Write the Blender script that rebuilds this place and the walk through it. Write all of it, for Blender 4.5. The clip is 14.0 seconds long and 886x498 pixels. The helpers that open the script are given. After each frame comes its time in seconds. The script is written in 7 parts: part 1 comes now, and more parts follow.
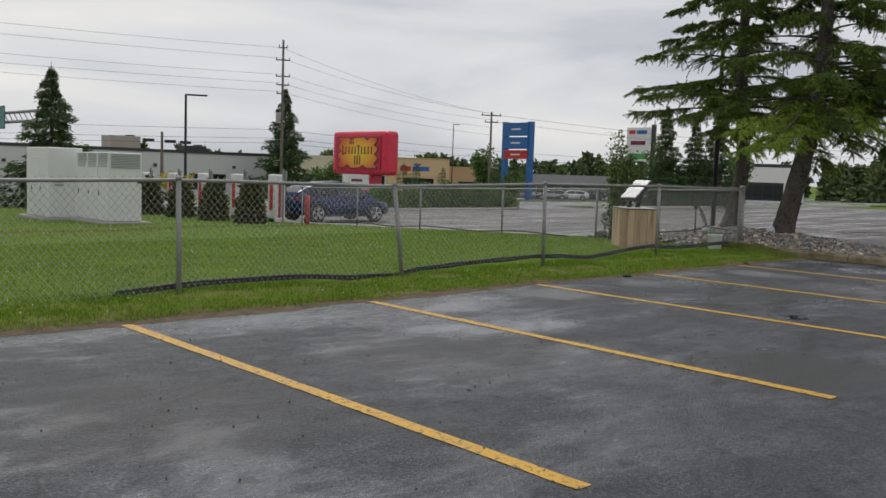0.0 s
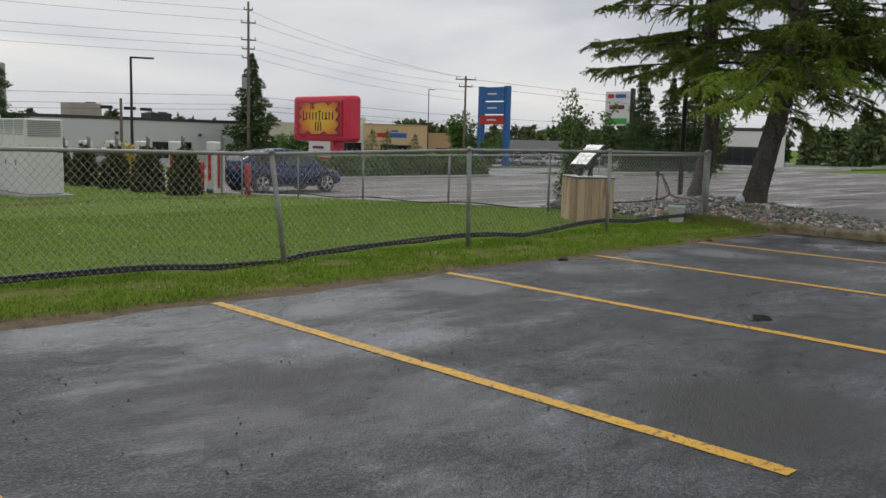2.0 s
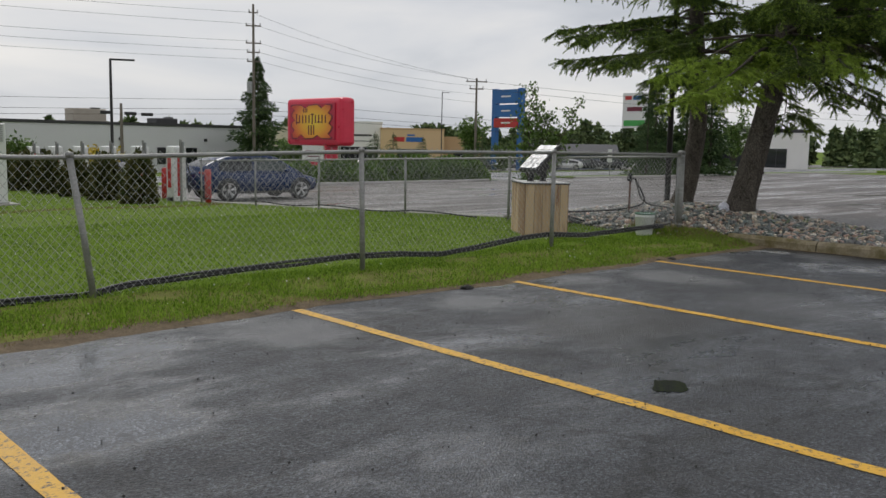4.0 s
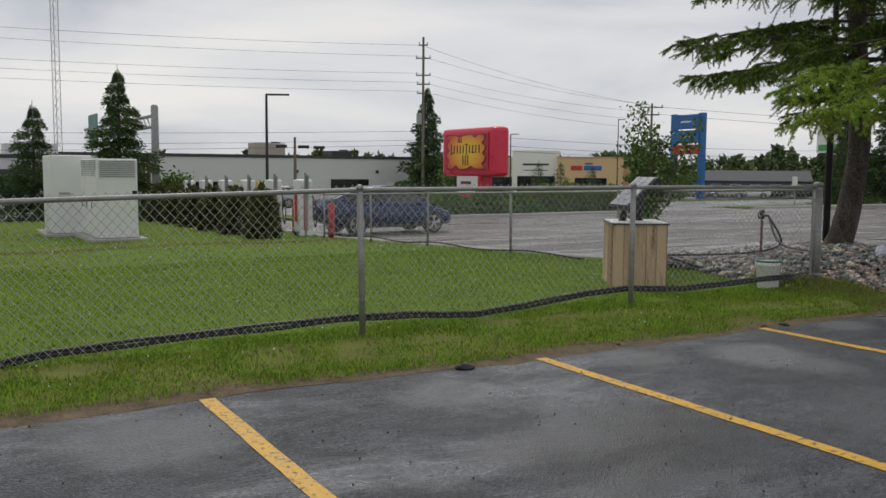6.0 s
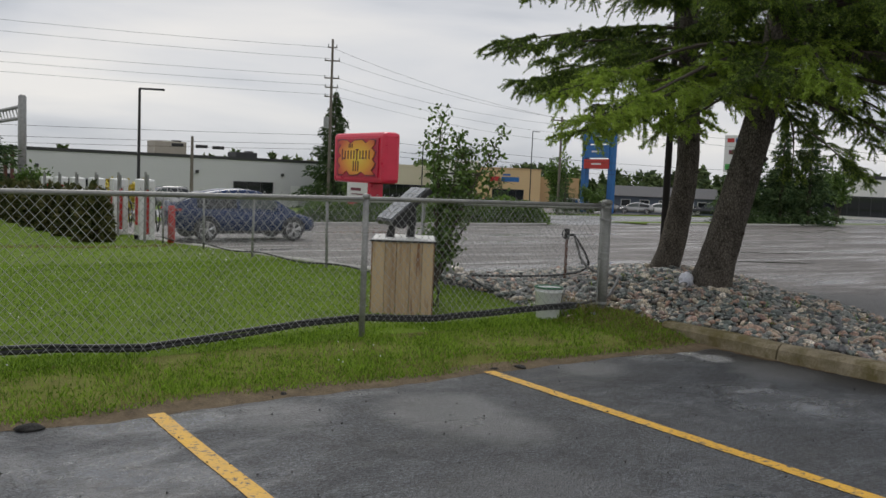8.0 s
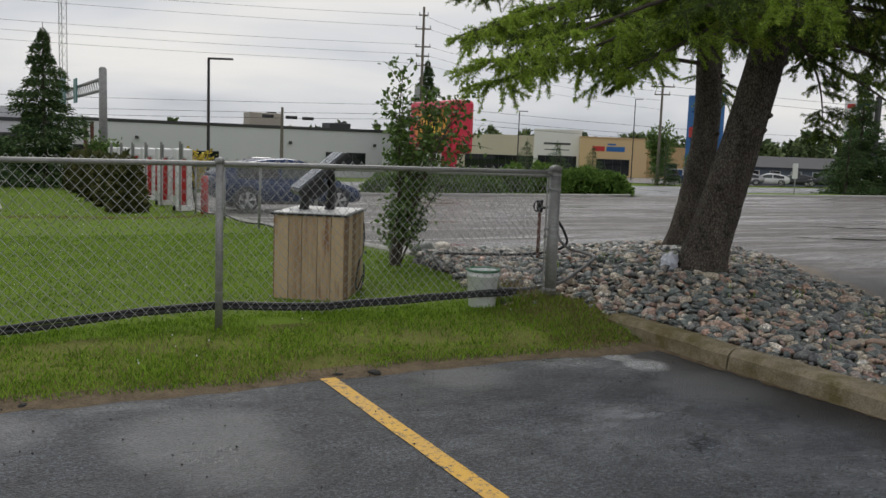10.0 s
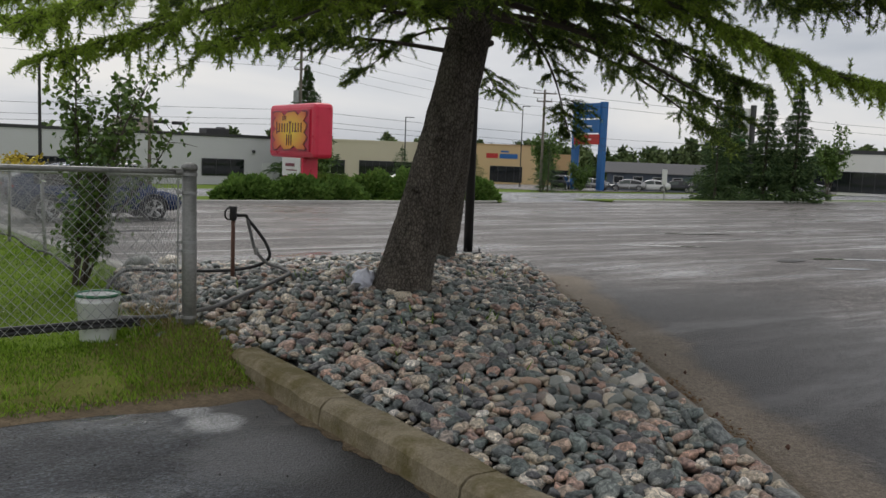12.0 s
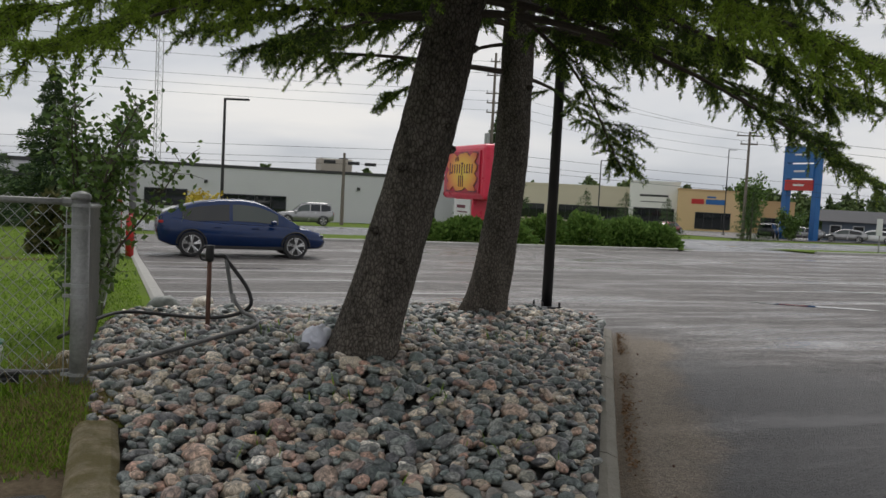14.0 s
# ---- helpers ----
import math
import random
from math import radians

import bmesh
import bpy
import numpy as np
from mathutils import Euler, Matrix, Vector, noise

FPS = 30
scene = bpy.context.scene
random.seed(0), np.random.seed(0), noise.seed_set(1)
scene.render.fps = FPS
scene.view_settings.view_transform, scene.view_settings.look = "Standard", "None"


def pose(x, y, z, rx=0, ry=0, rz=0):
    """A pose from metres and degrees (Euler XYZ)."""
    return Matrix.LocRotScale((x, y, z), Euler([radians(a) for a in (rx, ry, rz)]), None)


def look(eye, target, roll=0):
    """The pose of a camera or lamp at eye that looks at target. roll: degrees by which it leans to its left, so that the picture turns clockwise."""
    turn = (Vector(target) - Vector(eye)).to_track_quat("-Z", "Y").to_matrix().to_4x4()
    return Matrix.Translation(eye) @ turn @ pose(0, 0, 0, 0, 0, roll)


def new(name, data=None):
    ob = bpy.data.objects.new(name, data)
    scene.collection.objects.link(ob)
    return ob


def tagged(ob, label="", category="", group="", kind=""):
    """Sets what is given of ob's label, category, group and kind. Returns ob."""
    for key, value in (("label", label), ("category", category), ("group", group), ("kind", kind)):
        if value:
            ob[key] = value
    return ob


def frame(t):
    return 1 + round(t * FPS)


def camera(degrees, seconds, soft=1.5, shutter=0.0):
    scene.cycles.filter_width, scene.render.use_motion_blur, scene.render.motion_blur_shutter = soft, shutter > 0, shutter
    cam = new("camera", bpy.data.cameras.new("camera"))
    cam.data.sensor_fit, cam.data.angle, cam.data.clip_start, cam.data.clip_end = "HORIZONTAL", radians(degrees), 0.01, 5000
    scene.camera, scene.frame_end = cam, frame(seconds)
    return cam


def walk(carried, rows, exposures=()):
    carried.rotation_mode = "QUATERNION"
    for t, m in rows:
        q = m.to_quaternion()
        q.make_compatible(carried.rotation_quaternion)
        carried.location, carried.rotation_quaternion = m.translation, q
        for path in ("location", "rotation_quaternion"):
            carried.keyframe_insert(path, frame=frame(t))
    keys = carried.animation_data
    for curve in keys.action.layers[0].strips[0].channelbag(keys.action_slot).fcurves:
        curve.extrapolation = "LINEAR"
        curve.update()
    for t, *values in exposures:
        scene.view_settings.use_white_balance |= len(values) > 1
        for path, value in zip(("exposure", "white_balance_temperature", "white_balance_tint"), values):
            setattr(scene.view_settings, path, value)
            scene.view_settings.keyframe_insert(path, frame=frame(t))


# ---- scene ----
cam = camera(53.7, 14.0)

PATH = [
    (0, (-17.537, -9.285, 1.486), (-16.168, -7.836, 1.313), 1.9),
    (0.5, (-17.012, -9.008, 1.48), (-15.711, -7.504, 1.266), 1.5),
    (1, (-16.461, -8.814, 1.493), (-15.197, -7.282, 1.256), 1.3),
    (1.5, (-15.864, -8.557, 1.483), (-14.541, -7.077, 1.238), 1.4),
    (2, (-15.262, -8.425, 1.488), (-13.871, -7.01, 1.241), 1.5),
    (2.2, (-15.001, -8.364, 1.483), (-13.591, -6.967, 1.238), 1.6),
    (4.3, (-12.139, -7.72, 1.464), (-10.824, -6.231, 1.229), 0.8),
    (4.5, (-11.869, -7.612, 1.476), (-10.601, -6.081, 1.253), 0.5),
    (5, (-11.226, -7.474, 1.51), (-10.039, -5.875, 1.323), 0.5),
    (5.5, (-10.607, -7.303, 1.521), (-9.52, -5.634, 1.345), 0.6),
    (6, (-9.958, -7.26, 1.542), (-8.939, -5.548, 1.363), 0.4),
    (6.5, (-9.289, -7.172, 1.531), (-8.238, -5.481, 1.345), 0.7),
    (7, (-8.641, -7.171, 1.563), (-7.546, -5.507, 1.389), 1.1),
    (7.5, (-7.995, -7.11, 1.564), (-6.875, -5.461, 1.393), 1.5),
    (8, (-7.37, -7.096, 1.578), (-6.209, -5.475, 1.42), 2.4),
    (8.2, (-7.114, -7.041, 1.571), (-5.955, -5.418, 1.417), 2.8),
    (10.3, (-4.487, -6.82, 1.57), (-3.553, -5.068, 1.331), 2.0),
    (10.5, (-4.193, -6.772, 1.549), (-3.219, -5.042, 1.312), 1.8),
    (11, (-3.5, -6.713, 1.549), (-2.439, -5.034, 1.317), 1.8),
    (11.5, (-2.88, -6.682, 1.536), (-1.777, -5.03, 1.307), 2.1),
    (12, (-2.2, -6.657, 1.547), (-1.071, -5.019, 1.338), 2.2),
    (12.5, (-1.574, -6.554, 1.532), (-0.442, -4.916, 1.342), 2.3),
    (13, (-0.964, -6.475, 1.534), (0.112, -4.797, 1.38), 2.7),
    (13.5, (-0.397, -6.343, 1.555), (0.506, -4.562, 1.428), 3.4),
    (14, (0.169, -6.135, 1.552), (0.884, -4.272, 1.421), 3.0),
]
walk(cam, [(t, look(eye, target, roll)) for t, eye, target, roll in PATH])


# ---- world, sun, exposure ----
SUN_EL, SUN_ROT = radians(50), radians(200)
world = bpy.data.worlds.new("overcast_sky")
scene.world = world
world.use_nodes = True
wn, wl = world.node_tree.nodes, world.node_tree.links
wn.clear()
w_out = wn.new("ShaderNodeOutputWorld")
w_bg = wn.new("ShaderNodeBackground")
w_sky = wn.new("ShaderNodeTexSky")
w_sky.sky_type, w_sky.sun_disc = "NISHITA", False
w_sky.sun_elevation, w_sky.sun_rotation = SUN_EL, SUN_ROT
w_tc = wn.new("ShaderNodeTexCoord")
w_map = wn.new("ShaderNodeMapping")
w_map.inputs["Scale"].default_value = (1.0, 1.0, 4.2)
w_map.inputs["Rotation"].default_value = (0.06, -0.05, 0.5)
w_n1 = wn.new("ShaderNodeTexNoise")
w_n1.inputs["Scale"].default_value, w_n1.inputs["Detail"].default_value = 2.1, 7.0
w_n1.inputs["Roughness"].default_value, w_n1.inputs["Distortion"].default_value = 0.48, 0.35
w_ramp = wn.new("ShaderNodeValToRGB")
w_ramp.color_ramp.elements[0].position, w_ramp.color_ramp.elements[0].color = 0.36, (4.7, 4.95, 5.45, 1)
w_ramp.color_ramp.elements[1].position, w_ramp.color_ramp.elements[1].color = 0.66, (8.5, 8.25, 8.0, 1)
w_mid = w_ramp.color_ramp.elements.new(0.5)
w_mid.color = (6.8, 6.85, 7.1, 1)
w_mix = wn.new("ShaderNodeMix")
w_mix.data_type = "RGBA"
w_mix.inputs["Factor"].default_value = 0.93
wl.new(w_tc.outputs["Generated"], w_map.inputs["Vector"])
wl.new(w_map.outputs["Vector"], w_n1.inputs["Vector"])
wl.new(w_n1.outputs["Fac"], w_ramp.inputs["Fac"])
wl.new(w_sky.outputs["Color"], w_mix.inputs["A"])
wl.new(w_ramp.outputs["Color"], w_mix.inputs["B"])
wl.new(w_mix.outputs["Result"], w_bg.inputs["Color"])
w_bg.inputs["Strength"].default_value = 0.1
wl.new(w_bg.outputs["Background"], w_out.inputs["Surface"])

sun = new("sun", bpy.data.lights.new("sun", "SUN"))
sun.data.energy, sun.data.angle, sun.data.color = 1.15, radians(25), (1.0, 0.97, 0.92)
sun.matrix_world = pose(0, 0, 30, 90 - math.degrees(SUN_EL), 0, 160)


# ---- materials ----
def pick(nodes, kind, **kw):
    nd = nodes.new("ShaderNode" + kind)
    for k, v in kw.items():
        nd.inputs[k].default_value = v
    return nd


def ramp(nodes, stops):
    nd = nodes.new("ShaderNodeValToRGB")
    el = nd.color_ramp.elements
    el[0].position, el[0].color = stops[0][0], (*stops[0][1], 1)
    el[1].position, el[1].color = stops[-1][0], (*stops[-1][1], 1)
    for p, c in stops[1:-1]:
        e = el.new(p)
        e.color = (*c, 1)
    return nd


def mat(name, lo, hi, rough=0.7, scale=8.0, fine=90.0, bump=0.15, metal=0.0, rough_var=0.12, per="", stretch=(1, 1, 1), alpha=None, dist=0.01, spread=0.5, spec=0.5):
    """Two scales of noise between two colours, with relief and uneven gloss; per: 'object' or 'island' for piece by piece variation."""
    m = bpy.data.materials.new(name)
    m.use_nodes = True
    n, l = m.node_tree.nodes, m.node_tree.links
    b = n["Principled BSDF"]
    tc = n.new("ShaderNodeTexCoord")
    mp = n.new("ShaderNodeMapping")
    mp.inputs["Scale"].default_value = stretch
    l.new(tc.outputs["Object"], mp.inputs["Vector"])
    n1 = pick(n, "TexNoise", Scale=scale, Detail=6.0, Roughness=0.6)
    n2 = pick(n, "TexNoise", Scale=fine, Detail=4.0, Roughness=0.65)
    for q in (n1, n2):
        l.new(mp.outputs["Vector"], q.inputs["Vector"])
    mx = n.new("ShaderNodeMath")
    mx.operation = "MULTIPLY_ADD"
    mx.inputs[1].default_value = 0.45
    l.new(n2.outputs["Fac"], mx.inputs[0])
    sc = n.new("ShaderNodeMath")
    sc.operation = "MULTIPLY"
    sc.inputs[1].default_value = 0.55
    l.new(n1.outputs["Fac"], sc.inputs[0])
    l.new(sc.outputs[0], mx.inputs[2])
    fac = mx.outputs[0]
    if per:
        if per == "object":
            rnd = n.new("ShaderNodeObjectInfo").outputs["Random"]
        else:
            rnd = n.new("ShaderNodeNewGeometry").outputs["Random Per Island"]
        ad = n.new("ShaderNodeMath")
        ad.operation = "MULTIPLY_ADD"
        ad.inputs[1].default_value = spread
        l.new(rnd, ad.inputs[0])
        sb = n.new("ShaderNodeMath")
        sb.operation = "ADD"
        sb.inputs[1].default_value = -spread / 2
        l.new(fac, sb.inputs[0])
        l.new(sb.outputs[0], ad.inputs[2])
        fac = ad.outputs[0]
    rp = ramp(n, [(0.3, lo), (0.7, hi)])
    l.new(fac, rp.inputs["Fac"])
    l.new(rp.outputs["Color"], b.inputs["Base Color"])
    rr = n.new("ShaderNodeMapRange")
    rr.inputs["From Min"].default_value, rr.inputs["From Max"].default_value = 0.3, 0.7
    rr.inputs["To Min"].default_value, rr.inputs["To Max"].default_value = max(0.03, rough - rough_var), min(1, rough + rough_var)
    l.new(n1.outputs["Fac"], rr.inputs["Value"])
    l.new(rr.outputs["Result"], b.inputs["Roughness"])
    b.inputs["Metallic"].default_value = metal
    b.inputs["Specular IOR Level"].default_value = spec
    if bump:
        bp = n.new("ShaderNodeBump")
        bp.inputs["Strength"].default_value, bp.inputs["Distance"].default_value = bump, dist
        l.new(n2.outputs["Fac"], bp.inputs["Height"])
        l.new(bp.outputs["Normal"], b.inputs["Normal"])
    return m


def asphalt(name, dry_lo, dry_hi, wet_scale, streak=1.0, bright=1.0, wetness=1.0, zones=(), turn=0.35):
    """Worn asphalt: chippings, stains, damp glossy patches with their sky sheen painted pale, fine cracks.
    zones: stains, silt or painted sheen, each (line point, line normal, inner, outer, blur, colour, share, roughness,
    length along the line) with ragged soft edges."""
    m = bpy.data.materials.new(name)
    m.use_nodes = True
    n, l = m.node_tree.nodes, m.node_tree.links
    b = n["Principled BSDF"]
    tc = n.new("ShaderNodeTexCoord")
    mp = n.new("ShaderNodeMapping")
    mp.inputs["Scale"].default_value = (streak, 1.0, 1.0)
    mp.inputs["Rotation"].default_value = (0, 0, turn)
    l.new(tc.outputs["Object"], mp.inputs["Vector"])
    wet = pick(n, "TexNoise", Scale=wet_scale, Detail=9.0, Roughness=0.7, Distortion=0.2)
    l.new(mp.outputs["Vector"], wet.inputs["Vector"])
    mid = pick(n, "TexNoise", Scale=2.3, Detail=8.0, Roughness=0.7)
    lump = pick(n, "TexNoise", Scale=42.0, Detail=3.0, Roughness=0.75)
    grit = pick(n, "TexNoise", Scale=130.0, Detail=3.0, Roughness=0.8)
    chip = pick(n, "TexVoronoi", Scale=85.0)
    warp = pick(n, "TexNoise", Scale=1.6, Detail=5.0)
    for q in (mid, lump, grit, chip, warp):
        l.new(tc.outputs["Object"], q.inputs["Vector"])
    base = ramp(n, [(0.3, dry_lo), (0.7, dry_hi)])
    l.new(mid.outputs["Fac"], base.inputs["Fac"])

    def times(col, fac_out, stops):
        r = ramp(n, stops)
        l.new(fac_out, r.inputs["Fac"])
        q = n.new("ShaderNodeMix")
        q.data_type, q.blend_type = "RGBA", "MULTIPLY"
        q.inputs["Factor"].default_value = 1.0
        l.new(col, q.inputs["A"])
        l.new(r.outputs["Color"], q.inputs["B"])
        return q.outputs["Result"]

    def grit_tone(tone):
        r = ramp(n, [(0.4, tuple(0.75 * v for v in tone)), (0.6, tuple(1.3 * v for v in tone))])
        l.new(grit.outputs["Fac"], r.inputs["Fac"])
        return r.outputs["Color"]

    g = lambda v: (v * bright, v * bright, v * bright)
    col = times(base.outputs["Color"], lump.outputs["Fac"], [(0.36, g(0.22)), (0.5, g(0.95)), (0.64, g(2.4))])
    col = times(col, grit.outputs["Fac"], [(0.36, (0.3, 0.3, 0.3)), (0.5, (1.0, 1.0, 1.0)), (0.64, (2.5, 2.46, 2.4))])
    pit = pick(n, "TexNoise", Scale=6.5, Detail=6.0, Roughness=0.72, Distortion=0.5)
    l.new(tc.outputs["Object"], pit.inputs["Vector"])
    col = times(col, pit.outputs["Fac"], [(0.35, (0.25, 0.25, 0.25)), (0.43, (0.9, 0.9, 0.9)), (0.64, (1.2, 1.2, 1.2))])
    # the wettest patches turn paler: sky sheen of the film put into the colour
    col = times(col, wet.outputs["Fac"], [(0.34, (0.5, 0.5, 0.52)), (0.46, (0.9, 0.9, 0.92)), (0.56, (1.1, 1.1, 1.13)), (0.66, (1.1 + 0.6 * wetness, 1.1 + 0.58 * wetness, 1.1 + 0.57 * wetness))])
    # cracks
    mixv = n.new("ShaderNodeMix")
    mixv.data_type = "VECTOR"
    mixv.inputs["Factor"].default_value = 0.22
    l.new(tc.outputs["Object"], mixv.inputs["A"])
    l.new(warp.outputs["Color"], mixv.inputs["B"])
    vor = pick(n, "TexVoronoi", Scale=0.42)
    vor.feature = "DISTANCE_TO_EDGE"
    l.new(mixv.outputs["Result"], vor.inputs["Vector"])
    col = times(col, vor.outputs["Distance"], [(0.0, (0.45, 0.45, 0.45)), (0.003, (0.75, 0.75, 0.75)), (0.006, (1.0, 1.0, 1.0))])
    gl = ramp(n, [(0.34, (0.42, 0.42, 0.42)), (0.44, (0.64, 0.64, 0.64)), (0.51, (0.5, 0.5, 0.5)), (0.56, (0.5 - 0.22 * wetness,) * 3), (0.63, (0.5 - 0.4 * wetness,) * 3)])
    l.new(wet.outputs["Fac"], gl.inputs["Fac"])
    gloss = gl.outputs["Color"]

    def sums(op, p, q, r=None):
        nd = n.new("ShaderNodeMath")
        nd.operation = op
        for k, v in enumerate((p, q, r)):
            if v is None:
                continue
            if isinstance(v, (int, float)):
                nd.inputs[k].default_value = v
            else:
                l.new(v, nd.inputs[k])
        return nd.outputs[0]

    if zones:
        xyz = n.new("ShaderNodeSeparateXYZ")
        l.new(tc.outputs["Object"], xyz.inputs[0])
        rag = pick(n, "TexNoise", Scale=0.8, Detail=8.0, Roughness=0.66)
        l.new(tc.outputs["Object"], rag.inputs["Vector"])
    for (px, py), (nx, ny), inner, outer, blur, tone, share, rgh, reach in zones:
        if nx or ny:   # distance from a line
            d = sums("MULTIPLY_ADD", xyz.outputs[0], nx, sums("MULTIPLY_ADD", xyz.outputs[1], ny, -px * nx - py * ny))
        else:          # distance from a spot
            d = sums("SQRT", sums("ADD", sums("POWER", sums("SUBTRACT", xyz.outputs[0], px), 2.0), sums("POWER", sums("SUBTRACT", xyz.outputs[1], py), 2.0)), 0.0)
        d = sums("MULTIPLY_ADD", sums("SUBTRACT", rag.outputs["Fac"], 0.5), blur * 5.0, d)
        up, down = n.new("ShaderNodeMapRange"), n.new("ShaderNodeMapRange")
        for nd, e0, e1 in ((up, inner - blur * 0.5, inner + blur * 0.5), (down, outer + blur, outer - blur)):
            nd.interpolation_type = "SMOOTHSTEP"
            nd.inputs["From Min"].default_value, nd.inputs["From Max"].default_value = min(e0, e1), max(e0, e1)
            nd.inputs["To Min"].default_value, nd.inputs["To Max"].default_value = (0.0, 1.0) if e0 < e1 else (1.0, 0.0)
            l.new(d, nd.inputs["Value"])
        mask = sums("MULTIPLY", sums("MULTIPLY", up.outputs["Result"], down.outputs["Result"]), share)
        if reach:
            s_ = sums("MULTIPLY_ADD", xyz.outputs[0], -ny, sums("MULTIPLY_ADD", xyz.outputs[1], nx, px * ny - py * nx))
            s_ = sums("MULTIPLY_ADD", sums("SUBTRACT", rag.outputs["Fac"], 0.5), 3.0, s_)
            end = n.new("ShaderNodeMapRange")
            end.interpolation_type = "SMOOTHSTEP"
            end.inputs["From Min"].default_value, end.inputs["From Max"].default_value = reach - 1.4, reach
            end.inputs["To Min"].default_value, end.inputs["To Max"].default_value = 1.0, 0.0
            l.new(s_, end.inputs["Value"])
            mask = sums("MULTIPLY", mask, end.outputs["Result"])
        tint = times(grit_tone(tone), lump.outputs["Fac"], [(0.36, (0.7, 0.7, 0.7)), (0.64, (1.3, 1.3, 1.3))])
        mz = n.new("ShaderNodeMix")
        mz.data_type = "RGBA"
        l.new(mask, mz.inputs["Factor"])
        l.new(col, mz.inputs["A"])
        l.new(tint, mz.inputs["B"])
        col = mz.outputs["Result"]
        mg = n.new("ShaderNodeMix")
        mg.data_type = "RGBA"
        l.new(mask, mg.inputs["Factor"])
        l.new(gloss, mg.inputs["A"])
        mg.inputs["B"].default_value = (rgh, rgh, rgh, 1)
        gloss = mg.outputs["Result"]
    l.new(col, b.inputs["Base Color"])
    l.new(gloss, b.inputs["Roughness"])
    bp = n.new("ShaderNodeBump")
    bp.inputs["Strength"].default_value, bp.inputs["Distance"].default_value = 0.6, 0.016
    l.new(chip.outputs["Distance"], bp.inputs["Height"])
    b2 = n.new("ShaderNodeBump")
    b2.inputs["Strength"].default_value, b2.inputs["Distance"].default_value = 0.5, 0.02
    l.new(lump.outputs["Fac"], b2.inputs["Height"])
    l.new(bp.outputs["Normal"], b2.inputs["Normal"])
    l.new(b2.outputs["Normal"], b.inputs["Normal"])
    flat = ramp(n, [(0.5, (0.6, 0.6, 0.6)), (0.6, (0.06, 0.06, 0.06))])   # a film of water fills the relief
    l.new(wet.outputs["Fac"], flat.inputs["Fac"])
    l.new(flat.outputs["Color"], bp.inputs["Strength"])
    l.new(flat.outputs["Color"], b2.inputs["Strength"])
    return m


def glass_mat(name, tint, rough=0.04):
    m = bpy.data.materials.new(name)
    m.use_nodes = True
    b = m.node_tree.nodes["Principled BSDF"]
    b.inputs["Base Color"].default_value = (*tint, 1)
    b.inputs["Roughness"].default_value = rough
    b.inputs["Specular IOR Level"].default_value = 0.6
    return m


def stones_mat(name):
    """River stones: every island takes its own colour of grey, green-grey, pink or buff, with veins."""
    m = bpy.data.materials.new(name)
    m.use_nodes = True
    n, l = m.node_tree.nodes, m.node_tree.links
    b = n["Principled BSDF"]
    geo = n.new("ShaderNodeNewGeometry")
    info = n.new("ShaderNodeObjectInfo")
    ad = n.new("ShaderNodeMath")
    ad.operation = "ADD"
    l.new(geo.outputs["Random Per Island"], ad.inputs[0])
    l.new(info.outputs["Random"], ad.inputs[1])
    fr = n.new("ShaderNodeMath")
    fr.operation = "FRACT"
    l.new(ad.outputs[0], fr.inputs[0])
    rp = ramp(n, [(0.0, (0.05, 0.06, 0.062)), (0.16, (0.13, 0.16, 0.155)), (0.3, (0.075, 0.078, 0.085)), (0.42, (0.21, 0.225, 0.215)), (0.52, (0.10, 0.125, 0.12)), (0.58, (0.34, 0.30, 0.24)),
                  (0.64, (0.22, 0.15, 0.13)), (0.71, (0.14, 0.165, 0.16)), (0.78, (0.33, 0.215, 0.17)), (0.86, (0.30, 0.27, 0.215)), (0.93, (0.42, 0.38, 0.31)), (1.0, (0.5, 0.49, 0.46))])
    l.new(fr.outputs[0], rp.inputs["Fac"])
    tc = n.new("ShaderNodeTexCoord")
    n1 = pick(n, "TexNoise", Scale=38.0, Detail=6.0, Roughness=0.65, Distortion=0.8)
    l.new(tc.outputs["Object"], n1.inputs["Vector"])
    vr = ramp(n, [(0.34, (0.42, 0.43, 0.43)), (0.48, (1.12, 1.09, 1.05)), (0.62, (2.4, 2.26, 2.12))])
    l.new(n1.outputs["Fac"], vr.inputs["Fac"])
    mul = n.new("ShaderNodeMix")
    mul.data_type, mul.blend_type = "RGBA", "MULTIPLY"
    mul.inputs["Factor"].default_value = 1.0
    l.new(rp.outputs["Color"], mul.inputs["A"])
    l.new(vr.outputs["Color"], mul.inputs["B"])
    l.new(mul.outputs["Result"], b.inputs["Base Color"])
    b.inputs["Roughness"].default_value = 0.38
    bp = n.new("ShaderNodeBump")
    bp.inputs["Strength"].default_value, bp.inputs["Distance"].default_value = 0.35, 0.006
    n2 = pick(n, "TexNoise", Scale=150.0, Detail=3.0)
    l.new(tc.outputs["Object"], n2.inputs["Vector"])
    l.new(n2.outputs["Fac"], bp.inputs["Height"])
    l.new(bp.outputs["Normal"], b.inputs["Normal"])
    return m


